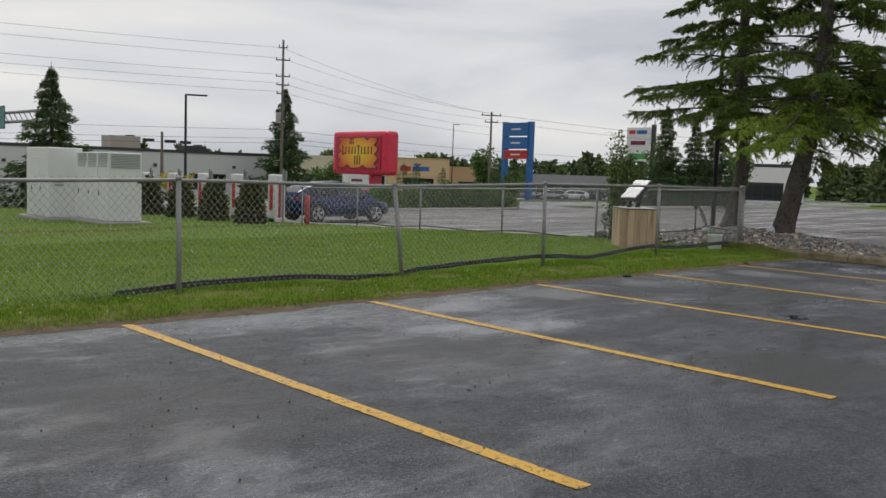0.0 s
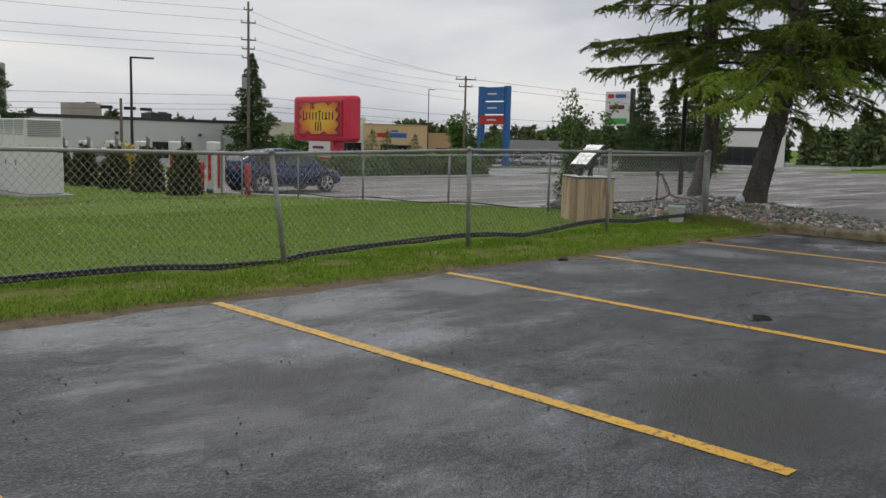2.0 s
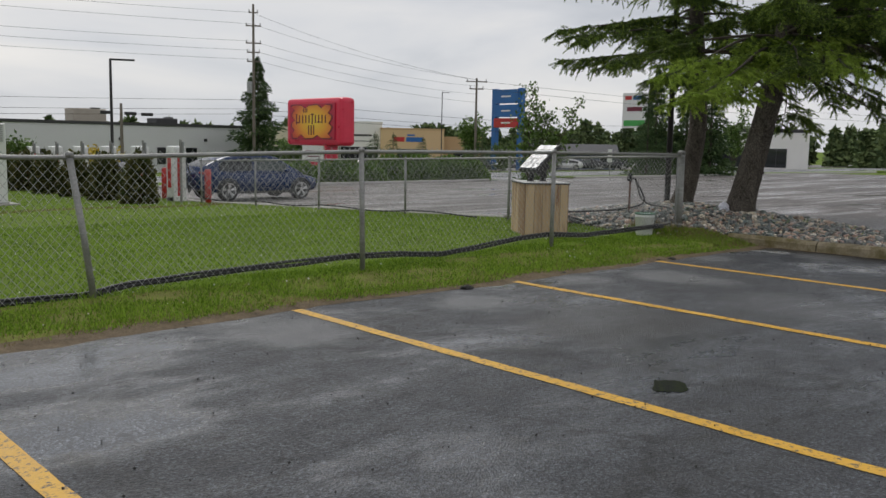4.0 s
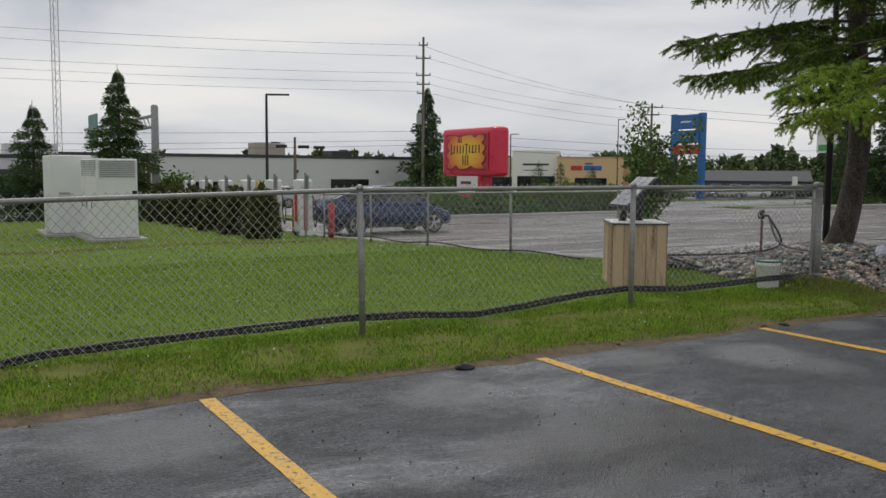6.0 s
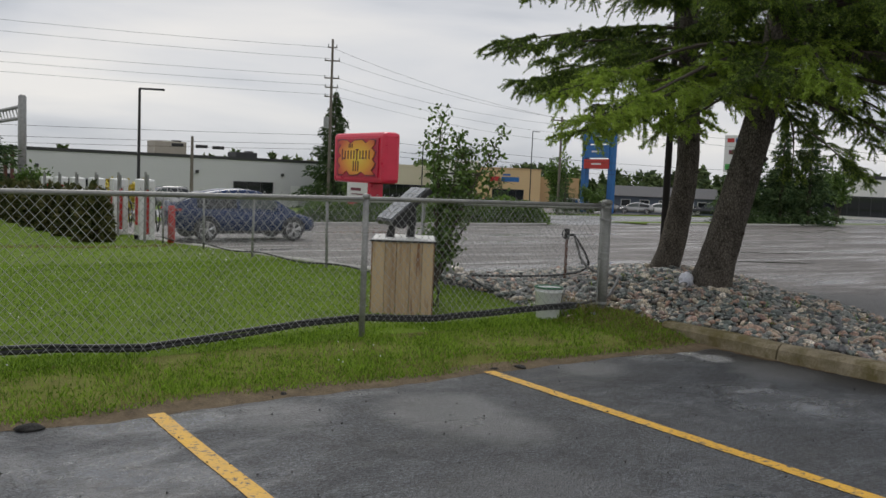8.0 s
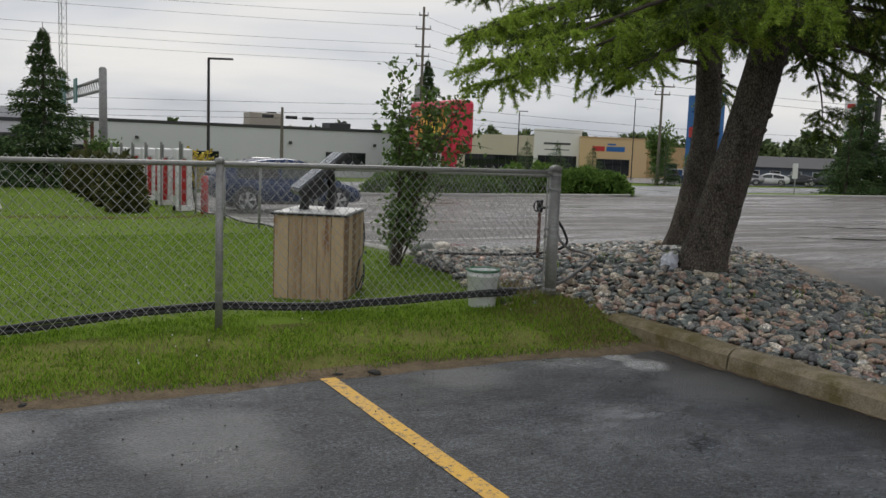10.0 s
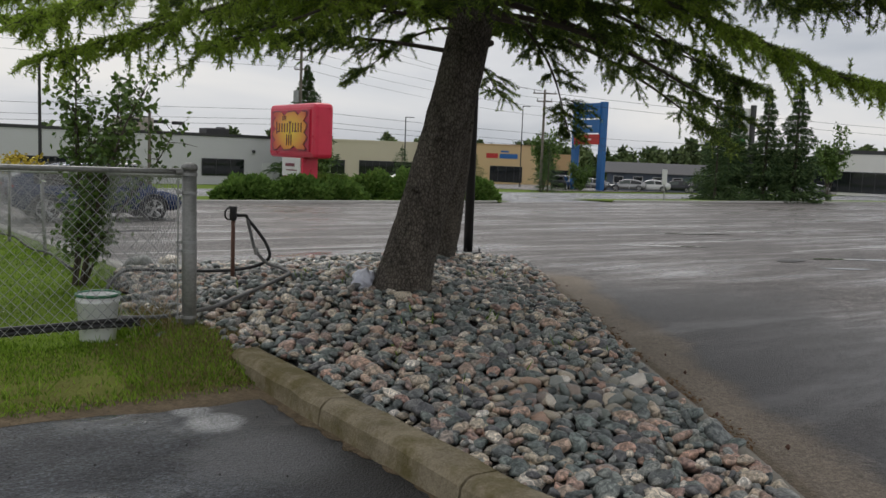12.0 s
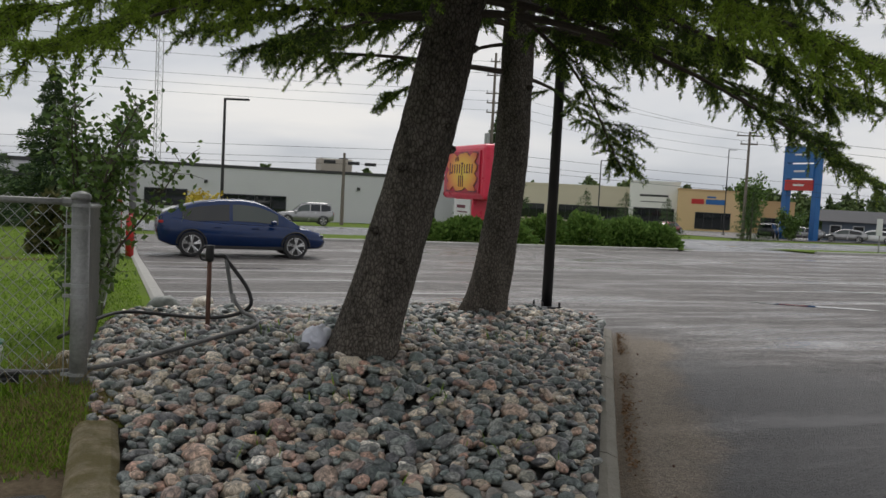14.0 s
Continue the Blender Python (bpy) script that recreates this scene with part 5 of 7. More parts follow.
def leafy(name, x, y, z, h, spread, stems, n, leaf, seed, material, label, category, group="", low=0.15, slant=(0.0, 0.0)):
    """A shrub or small tree: forked stems and single folded leaves round their ends."""
    rs = np.random.RandomState(seed)
    rnd = random.Random(seed)
    ob = thing(name, Matrix.Translation((x, y, z)), label, category, group)
    tips = []
    for s in range(stems):
        bm = bmesh.new()
        a = 2 * math.pi * s / stems + rnd.uniform(-0.4, 0.4)
        lean = rnd.uniform(0.1, 1.0) * spread
        hh = h * rnd.uniform(0.65, 1.0)
        pts = [Vector((0.05 * math.cos(a), 0.05 * math.sin(a), -0.05)), Vector((lean * 0.25 * math.cos(a), lean * 0.25 * math.sin(a), hh * 0.4)),
               Vector((lean * 0.6 * math.cos(a), lean * 0.6 * math.sin(a), hh * 0.75)), Vector((lean * 0.8 * math.cos(a + 0.2), lean * 0.8 * math.sin(a + 0.2), hh))]
        pts = [v + Vector((slant[0] * v.z, slant[1] * v.z, 0)) for v in pts]
        sp = smooth_path(pts, 4)
        tube(bm, sp, [0.006 * h * (1 - 0.85 * i / (len(sp) - 1)) + 0.002 for i in range(len(sp))], 5)
        for i in range(2, len(sp)):
            for _ in range(3):
                d = Vector((rnd.uniform(-1, 1), rnd.uniform(-1, 1), rnd.uniform(-0.1, 0.9))).normalized()
                ln = rnd.uniform(0.15, 0.4) * spread * 0.9
                e = sp[i] + d * ln
                if e.z < low * h:
                    continue
                tube(bm, [sp[i], sp[i] + d * ln * 0.5 + Vector((0, 0, 0.02)), e], [0.005, 0.004, 0.002], 3, False)
                tips.append((sp[i], e))
        part("stem", bm, M_TWIG, ob)
    ti = rs.randint(0, len(tips), n)
    a = np.array([tuple(t[0]) for t in tips])[ti]
    b = np.array([tuple(t[1]) for t in tips])[ti]
    pos = a + (b - a) * (0.25 + 0.85 * rs.random(n))[:, None] + rs.normal(size=(n, 3)) * leaf * 0.9
    dirs = rand_unit(rs, n)
    dirs[:, 2] -= 0.45
    dirs /= np.linalg.norm(dirs, axis=1, keepdims=True)
    mesh_part("leaves", needles_mesh("leaves", pos, dirs, leaf * 1.4, leaf * 0.5, rs, material), ob)
    return ob


leafy("shrub", -0.12, 3.27, 0.03, 2.42, 0.95, 11, 3300, 0.05, 31, M_LEAF, "tall loose green leafy shrub at the lawn corner", "shrub", low=0.08, slant=(0.15, -0.08))
leafy("young_tree", 63.0, 34.0, ground_z(63, 34), 6.0, 2.0, 7, 1500, 0.2, 32, M_LEAF, "thin young leafy tree on the verge", "tree", low=0.35)
leafy("shrub", 0.0, 33.5, ground_z(0, 33) + 0.05, 1.9, 1.1, 8, 2500, 0.12, 33, M_LEAF, "bright green bush behind the chargers", "shrub")
leafy("shrub", 4.2, 34.6, ground_z(4, 34) + 0.05, 1.6, 1.0, 8, 1800, 0.12, 38, M_YFLOWER, "bush with yellow leaves near the road", "shrub")
leafy("young_tree", 27.0, 52.5, ground_z(27, 52), 3.4, 1.6, 8, 2600, 0.16, 34, M_LEAF, "small round green tree by the road", "tree", low=0.25)
leafy("young_tree", 66.0, 72.0, ground_z(66, 72), 7.0, 2.6, 8, 2600, 0.25, 35, M_LEAF, "leafy green tree beside the blue sign", "tree", low=0.2)
leafy("shrub", 70.0, 70.0, ground_z(70, 70), 3.0, 2.2, 8, 2200, 0.2, 36, M_LEAF, "bush at the foot of the blue sign", "shrub", low=0.05)


def mound(name, x, y, sx, sy, h, n, seed, material, label, category, tuft, group=""):
    """A dense bush as an uneven heap of leaf tufts over a dark core of twigs."""
    rs = np.random.RandomState(seed)
    z0 = ground_z(x, y)
    ob = thing(name, Matrix.Translation((x, y, z0)), label, category, group)
    u = rand_unit(rs, n)
    u[:, 2] = np.abs(u[:, 2])
    lump = np.array([1 + 0.22 * noise.noise(Vector((a[0] * 2.2 + seed, a[1] * 2.2, a[2] * 2.2))) + 0.10 * noise.noise(Vector((a[0] * 6 + seed, a[1] * 6, a[2] * 6))) for a in u])
    rr = lump * (0.72 + 0.3 * rs.random(n))
    pos = np.stack([u[:, 0] * sx * rr, u[:, 1] * sy * rr, u[:, 2] * h * rr + 0.04], 1)
    dirs = u + rand_unit(rs, n) * 0.7
    dirs /= np.linalg.norm(dirs, axis=1, keepdims=True)
    mesh_part("leaves", needles_mesh("leaves", pos, dirs, tuft, tuft * 0.3, rs, material), ob)
    for k in range(6):
        a = k * 1.05
        bm = bmesh.new()
        tube(bm, [(0, 0, 0), (0.4 * sx * math.cos(a), 0.4 * sy * math.sin(a), h * 0.4), (0.75 * sx * math.cos(a), 0.75 * sy * math.sin(a), h * 0.62)], [0.03, 0.02, 0.006], 4)
        part("stem", bm, M_TWIG, ob)
    return ob


# low hedges round the big sign and clipped cedars by the chargers
for k, (x, y, sx, sy, h) in enumerate(((13.2, 31.4, 1.7, 1.0, 1.0), (15.6, 31.2, 1.7, 1.0, 1.05), (17.7, 31.4, 1.4, 0.9, 0.9), (20.6, 33.0, 1.6, 1.2, 1.3),
                                   (22.8, 32.6, 1.7, 1.2, 1.45), (24.9, 32.2, 1.6, 1.2, 1.4), (26.3, 31.7, 1.2, 1.0, 1.15), (19.4, 36.0, 1.7, 1.2, 1.2))):
    mound("hedge", x, y, sx, sy, h, 5200, 40 + k, M_HEDGE, "low spreading green juniper hedge in a bed", "hedge", 0.22, "low hedges")
for k in range(6):
    y = 18.0 + 2.72 * k
    mound("cedar_bush", -1.2 + 0.02 * k, y, 0.46, 0.46, 1.5, 2600, 60 + k, M_CEDAR, "narrow upright brownish-green cedar by the chargers", "shrub", 0.16, "cedars by the chargers")


def far_woods():
    rs = np.random.RandomState(77)
    pos, dirs = [], []
    spans = (((60, 205), (215, 150), 120, 9.0), ((120, 108), (225, 60), 70, 8.0), ((150, 60), (190, -40), 60, 9.0), ((-120, 130), (20, 150), 40, 7.0))
    for (x0, y0), (x1, y1), k, hmax in spans:
        for i in range(k):
            f = (i + rs.random()) / k
            cx, cy = x0 + (x1 - x0) * f + rs.normal() * 3, y0 + (y1 - y0) * f + rs.normal() * 4
            h = hmax * (0.6 + 0.5 * rs.random())
            n = 330
            if rs.random() < 0.45:
                zf = rs.random(n)
                r = 0.22 * h * (1 - zf) * (0.5 + 0.6 * rs.random(n))
            else:
                zf = 0.15 + 0.85 * rs.random(n)
                r = 0.34 * h * np.sqrt(np.maximum(0.02, 1 - (2 * (zf - 0.15) / 0.85 - 0.9) ** 2)) * rs.random(n) ** 0.4
            a = rs.random(n) * 2 * math.pi
            pos.append(np.stack([cx + np.cos(a) * r, cy + np.sin(a) * r, ground_z(cx, cy) + zf * h], 1))
            d = rand_unit(rs, n)
            d[:, 2] -= 0.2
            dirs.append(d / np.linalg.norm(d, axis=1, keepdims=True))
    ob = new("far_woods", needles_mesh("far_woods", np.vstack(pos), np.vstack(dirs), 1.3, 0.42, rs, M_WOODS))
    tagged(ob, "far line of mixed green woods along the horizon", "trees", kind="stuff")


far_woods()


# ---- grass blades ----
def blades(name, n, xr, yr, h, w, seed, material, label, keep=None, zoff=0.0, zf=None):
    rs = np.random.RandomState(seed)
    x = rs.uniform(*xr, n)
    y = rs.uniform(*yr, n)
    if keep is not None:
        ok = keep(x, y, rs)
        x, y = x[ok], y[ok]
        n = len(x)
    f = zf or lawn_top
    z = np.array([f(a, b) for a, b in zip(x, y)]) + zoff
    lean = rs.normal(size=(n, 2)) * 0.55
    dirs = np.stack([lean[:, 0], lean[:, 1], np.ones(n)], 1)
    dirs /= np.linalg.norm(dirs, axis=1, keepdims=True)
    ob = new(name, needles_mesh(name, np.stack([x, y, z - 0.01], 1), dirs, h, w, rs, material))
    return tagged(ob, label, "grass", kind="stuff")


edge_tab = np.array([edge_y(-20 + 0.05 * i) for i in range(405)])


def past_edge(x, y, rs):
    e = edge_tab[np.clip(((x + 20) / 0.05).astype(int), 0, 404)]
    return y > e + 0.08 * rs.random(len(x)) ** 2


def patchy(x, y, rs):
    f = np.sin(1.7 * x + 1.4 * np.sin(2.3 * x)) * np.sin(4.1 * y + 0.8 * x) + 0.7 * np.sin(5.3 * x + 2 * y) * np.sin(7.1 * y - 2.9 * x)
    return past_edge(x, y, rs) & (rs.random(len(x)) < np.clip(0.55 + 0.55 * f, 0.04, 1.0))


def strip_z(x, y):
    return lawn_top(x, y) if y > -1.2 else 0.012 + max(0, y + 1.45) * 0.1


blades("grass_strip", 165000, (-19, 0.12), (-1.6, 0.4), 0.04, 0.0042, 1, M_BLADE, "uneven bright green grass strip along the fence", patchy, zf=strip_z)
blades("grass_tufts", 14000, (-19, 0.12), (-1.3, 0.12), 0.085, 0.004, 2, M_BLADE, "taller grass along the fence foot",
       lambda x, y, rs: np.sin(x * 3.1) + np.sin(x * 7.7) + rs.random(len(x)) * 2 > 1.3)
blades("lawn_grass", 110000, (-16, 0.6), (0.2, 9.5), 0.04, 0.005, 3, M_BLADE, "short mown green lawn grass", lambda x, y, rs: (x < np.interp(y, (0, 1.1, 2.2, 3.4, 4.0, 4.4), (-0.45, -0.25, 0.08, 0.25, 0.6, 0.7))) | (y > 4.7))
blades("far_lawn_grass", 40000, (-30, 0.7), (8, 30), 0.045, 0.011, 4, M_BLADE, "short mown lawn grass farther off")
blades("dry_grass", 26000, (-19, 0.16), (-1.62, -0.1), 0.045, 0.004, 5, M_DRYBLADE, "dry brown grass at the asphalt edge",
       lambda x, y, rs: past_edge(x, y, rs) & (rs.random(len(x)) < np.clip(0.9 - (y + 1.45) * 2.0 + 0.35 * np.sin(x * 1.9 + 2 * np.sin(x * 0.7)) * np.sin(y * 5 + x), 0.06, 1)), zf=strip_z)
blades("corner_weeds", 1300, (-0.75, -0.02), (-0.15, 0.75), 0.22, 0.004, 6, M_DRYBLADE, "dry weeds at the fence corner", lambda x, y, rs: rs.random(len(x)) < np.clip((x + 0.5) * 2.5, 0, 1))
blades("corner_greens", 900, (-0.45, -0.02), (-0.15, 0.75), 0.15, 0.005, 7, M_BLADE, "green weeds at the fence corner")


def inside_stones(x, y):
    return 0.4 < x < kerb_line(y) - 0.2


# white clover heads scattered in the grass, and weeds among the stones
def specks(name, n, seed, area, size, material, label, category, zf, keep=None):
    rs = np.random.RandomState(seed)
    vs, fs = [], []
    for i in range(n):
        x, y = rs.uniform(*area[0]), rs.uniform(*area[1])
        if keep is not None and not keep(x, y):
            continue
        z = zf(x, y)
        s = size * (0.7 + 0.6 * rs.random())
        b = len(vs)
        vs += [(x + s, y, z), (x - s * 0.5, y + s * 0.87, z), (x - s * 0.5, y - s * 0.87, z), (x, y, z + s), (x, y, z - s)]
        fs += [(b, b + 1, b + 3), (b + 1, b + 2, b + 3), (b + 2, b, b + 3), (b + 1, b, b + 4), (b + 2, b + 1, b + 4), (b, b + 2, b + 4)]
    tagged(new(name, data_mesh(name, vs, fs, material)), label, category, kind="stuff")


specks("clover_heads", 260, 5, ((-18, 0), (-1.2, 9)), 0.009, M_LETTER, "tiny white clover heads in the grass", "flowers", lambda x, y: lawn_top(x, y) + 0.05)
specks("far_clover_heads", 220, 6, ((-20, 0.5), (9, 24)), 0.016, M_LETTER, "tiny white clover heads in the lawn", "flowers", lambda x, y: lawn_top(x, y) + 0.05)
specks("kerb_litter", 160, 7, ((0.8, 5.6), (-5.2, 2.7)), 0.016, M_RUST, "brown cones and leaf litter along the kerb", "litter", lambda x, y: 0.012, lambda x, y: 0.0 < (x - kerb_line(y)) < 0.35)
specks("asphalt_grit", 500, 8, ((-16, -0.2), (-6.5, -1.5)), 0.007, M_GRAVELBED, "loose dark grit on the asphalt", "grit", lambda x, y: 0.008)
blades("stone_weeds", 1400, (0.5, 4.5), (-4.8, 1.5), 0.10, 0.004, 9, M_BLADE, "small green weeds among the stones",
       lambda x, y, rs: np.array([inside_stones(a, b) and noise.noise(Vector((a * 1.7, b * 1.7, 8))) > 0.28 for a, b in zip(x, y)]), zf=lambda x, y: island_top(x, y))
blades("corner_grass", 7000, (-0.75, 0.3), (-1.35, 0.0), 0.045, 0.004, 10, M_DRYBLADE, "dry grass on the kerb corner", lambda x, y, rs: (x < 0.03) | (y > -0.82), zf=corner_z)
blades("corner_green_grass", 9000, (-0.75, 0.12), (-1.3, 0.0), 0.045, 0.004, 11, M_BLADE, "green grass on the kerb corner", lambda x, y, rs: ((x < 0.03) | (y > -0.82)) & (rs.random(len(x)) < 0.9 - 0.6 * np.clip(x + 0.5, 0, 1)), zf=corner_z)
blades("straw_band", 9000, (-13, 0.4), (14.4, 17.0), 0.05, 0.012, 12, M_DRYBLADE, "worn straw-coloured band across the lawn", lambda x, y, rs: np.abs(y - 15.6 - 0.5 * np.sin(x)) < 0.75 * rs.random(len(x)))


# ---- the big roadside sign ----
def bars(parent, rows, place_at, material, label):
    """Lettering that is only hinted at: thin bars standing proud of a face. place_at turns (u, v) into a matrix."""
    for u, v, wu, wv in rows:
        bm = bmesh.new()
        box(bm, (0, 0, 0), (wu, 0.02, wv), m=place_at(u, v))
        part("print_bar", bm, material, parent, label)


def leaf_face():
    """Printed sign face: yellow in the middle, orange and then red towards its rim."""
    m = mat("yellow_to_orange_leaf_print", (0.8, 0.3, 0.02), (0.9, 0.6, 0.05), 0.4, 0.5, 6, 0.0)
    n, l = m.node_tree.nodes, m.node_tree.links
    tc = n.new("ShaderNodeTexCoord")
    mp = n.new("ShaderNodeMapping")
    mp.inputs["Location"].default_value = (0.0, 0.1, -3.47 * 0.72)
    mp.inputs["Scale"].default_value = (0.0, 0.42, 0.72)
    l.new(tc.outputs["Object"], mp.inputs["Vector"])
    ln = n.new("ShaderNodeVectorMath")
    ln.operation = "LENGTH"
    l.new(mp.outputs["Vector"], ln.inputs[0])
    rp = ramp(n, [(0.1, (0.86, 0.62, 0.05)), (0.5, (0.84, 0.42, 0.03)), (0.8, (0.74, 0.2, 0.03)), (1.0, (0.6, 0.07, 0.03))])
    l.new(ln.outputs["Value"], rp.inputs["Fac"])
    l.new(rp.outputs["Color"], n["Principled BSDF"].inputs["Base Color"])
    return m


gz = ground_z(17, 35)
sign = thing("roadside_sign", pose(17.0, 35.4, gz), "large pink-red roadside sign box with an orange maple-leaf face", "sign")
bm = bmesh.new()
box(bm, (0.5, 0, 3.47), (1.05, 5.6, 2.75), bevel=0.22)
part("cabinet", bm, M_PINK, sign)
bm = bmesh.new()
box(bm, (0.55, 0.0, 1.1), (0.85, 2.4, 2.3), bevel=0.04)
part("pedestal", bm, M_PINK, sign)
bm = bmesh.new()
box(bm, (-0.05, 0, 3.47), (0.1, 4.6, 2.1), bevel=0.02)
face = part("face_frame", bm, M_SIGNRED, sign, "dark red face panel")
bm = bmesh.new()
rs_ = random.Random(9)
out = []
for k in range(40):
    e, f = divmod(k, 10)
    s = -1 + 2 * (f + 0.5) / 10
    u, v = ((s, -1), (1, s), (-s, 1), (-1, -s))[e]
    j = 0.84 if (e in (1, 3) and f in (2, 5, 8)) else (0.78 if e in (0, 2) and f in (3, 7) else 1.0)
    jit = rs_.uniform(0.94, 1.0) * j
    out.append((u * 2.05 * (jit if e in (1, 3) else 1), v * 0.98 * (jit if e in (0, 2) else 1)))
a = [bm.verts.new((-0.11, u, 3.47 + v)) for u, v in out]
b = [bm.verts.new((-0.14, u, 3.47 + v)) for u, v in out]
bm.faces.new(a)
bm.faces.new(list(reversed(b)))
for k in range(40):
    bm.faces.new((a[k], b[k], b[(k + 1) % 40], a[(k + 1) % 40]))
bmesh.ops.recalc_face_normals(bm, faces=bm.faces[:])
rim = bmesh.new()
outline = [(u * 1.07, 3.47 + v * 1.06) for u, v in out]
ra = [rim.verts.new((-0.101, u, v)) for u, v in outline]
rb = [rim.verts.new((-0.112, u, v)) for u, v in outline]
rim.faces.new(ra)
rim.faces.new(list(reversed(rb)))
for k in range(40):
    rim.faces.new((ra[k], rb[k], rb[(k + 1) % 40], ra[(k + 1) % 40]))
bmesh.ops.recalc_face_normals(rim, faces=rim.faces[:])
part("leaf_outline", rim, M_MAROON, sign, "thin maroon outline round the leaf")
leaf = part("leaf_panel", bm, leaf_face(), sign, "orange-yellow leaf-shaped panel")
sign_at = lambda u, v: Matrix.Translation((-0.15, u, v)) @ Matrix.Rotation(math.pi / 2, 4, "Z")
rows = [(0.75 - 0.17 * k, 4.12, 0.07, 0.22) for k in range(3)] + [(1.5 - 0.33 * k, 3.62, 0.09, 0.62 if k in (0, 5) else 0.46) for k in range(10)]
rows += [(1.38, 3.42, 0.26, 0.07), (-0.15, 3.9, 0.3, 0.07), (-0.82, 3.44, 0.3, 0.06)] + [(0.22 - 0.26 * k, 3.0, 0.09, 0.56) for k in range(3)]
bars(leaf, rows, sign_at, M_MAROON, "")
bm = bmesh.new()
box(bm, (0.1, 0.1, 1.62), (0.08, 2.2, 0.95), bevel=0.01)
small = part("small_panel", bm, M_LETTER, sign, "small white panel below")
bars(small, [(0.1, 1.72, 1.1, 0.16), (-0.1, 1.45, 1.3, 0.06)], lambda u, v: Matrix.Translation((0.05, u + 0.1, v)) @ Matrix.Rotation(math.pi / 2, 4, "Z"), M_MAROON, "")

# blue pylon sign far across the road
gz = ground_z(74, 73.5)
blue = thing("pylon_sign", pose(74.0, 73.4, gz), "tall blue two-legged pylon sign with stacked panels", "sign")
for sy in (-2.35, 2.35):
    bm = bmesh.new()
    box(bm, (0.3, sy, 5.35), (0.7, 0.75, 10.9), bevel=0.03)
    part("leg", bm, M_BLUESIGN, blue)
for z, h, material, lab in ((9.75, 1.9, M_BLUESIGN, "blue panel"), (7.85, 1.7, M_BLUESIGN, "blue panel"), (6.25, 1.3, M_RED, "red panel")):
    bm = bmesh.new()
    box(bm, (0.1, 0, z), (0.55, 4.4, h - 0.08), bevel=0.03)
    pn = part("panel", bm, material, blue, lab)
    bars(pn, [(0.0, z, 1.7, 0.2)], lambda u, v: Matrix.Translation((-0.19, u, v)) @ Matrix.Rotation(math.pi / 2, 4, "Z"), M_LETTER, "")

gz = ground_z(94, 66)
ps = thing("pylon_sign", pose(93.8, 66.5, gz), "white pylon sign with red and green print on one post", "sign")
bm = bmesh.new()
box(bm, (0.3, -2.1, 5.6), (0.6, 0.5, 11.4), bevel=0.03)
part("leg", bm, M_DARKTRIM, ps)
bm = bmesh.new()
box(bm, (0, 0.2, 8.4), (0.5, 4.2, 5.0), bevel=0.04)
pn = part("panel", bm, M_LETTER, ps)
at94 = lambda u, v: Matrix.Translation((-0.28, u + 0.2, v)) @ Matrix.Rotation(math.pi / 2, 4, "Z")
bars(pn, [(1.1, 10.2, 1.1, 0.55)], at94, M_RED, "")
bars(pn, [(-0.6, 10.2, 1.8, 0.55)], at94, M_BLUESIGN, "")
bars(pn, [(0.0, 8.6, 2.6, 0.6)], at94, M_MAROON, "")
bars(pn, [(0.0, 6.6, 3.6, 0.8)], at94, M_GREENSIGN, "")

small_sign = thing("small_post_sign", pose(43.1, 33.3, ground_z(43, 33)), "small pale sign on a thin post in the verge", "sign")
bm = bmesh.new()
tube(bm, [(0, 0, 0), (0, 0, 2.05)], 0.04, 8)
part("post", bm, M_GALV, small_sign)
bm = bmesh.new()
box(bm, (-0.05, 0, 1.6), (0.03, 0.42, 1.0), bevel=0.005)
part("plate", bm, M_WHITE, small_sign)


# ---- poles, lamps and wires ----
def lamp_post(x, y, h, arm, material, label, name="street_lamp"):
    ob = thing(name, pose(x, y, ground_z(x, y)), label, "street lamp", "lamp posts")
    bm = bmesh.new()
    tube(bm, [(0, 0, -0.1), (0, 0, 0.25), (0, 0, 0.26)], [0.22, 0.22, 0.2], 14)
    part("footing", bm, M_CONC, ob)
    bm = bmesh.new()
    tube(bm, [(0, 0, 0.2), (0, 0, h)], [0.085, 0.06], 10)
    part("shaft", bm, material, ob)
    bm = bmesh.new()
    box(bm, (arm * 0.5, -arm * 0.24, h - 0.02), (abs(arm) * 1.16, 0.2, 0.09), rz=-26, bevel=0.03)
    part("lamp_head", bm, material, ob)
    return ob


lamp_post(5.0, 35.2, 6.15, 1.0, M_BLACKPOLE, "slim dark lamp post with one flat head")
lamp_post(74.3, 86.5, 11.0, 0.9, M_BLACKPOLE, "tall dark lamp post in the far lot")
lamp_post(53.5, 83.0, 8.2, 0.9, M_BLACKPOLE, "tall dark lamp post in the far lot")


def wood_pole(x, y, h, arms, label):
    ob = thing("utility_pole", pose(x, y, ground_z(x, y)), label, "utility pole", "utility poles")
    bm = bmesh.new()
    tube(bm, [(0, 0, -0.2), (0, 0, h)], [0.17, 0.11], 10)
    part("shaft", bm, M_POLEWOOD, ob)
    for z, ln, az in arms:
        c, s = math.cos(radians(az)), math.sin(radians(az))
        bm = bmesh.new()
        box(bm, (0, 0, 0), (ln, 0.1, 0.12), m=Matrix.Translation((0, 0, z)) @ Matrix.Rotation(radians(az), 4, "Z"))
        arm = part("crossarm", bm, M_POLEWOOD, ob)
        for k in (-1, 1):
            bm = bmesh.new()
            e = k * ln * 0.45
            tube(bm, [(e * c, e * s, z + 0.05), (e * c, e * s, z + 0.3)], [0.06, 0.045], 8)
            part("insulator", bm, M_VENT, arm)
    return ob


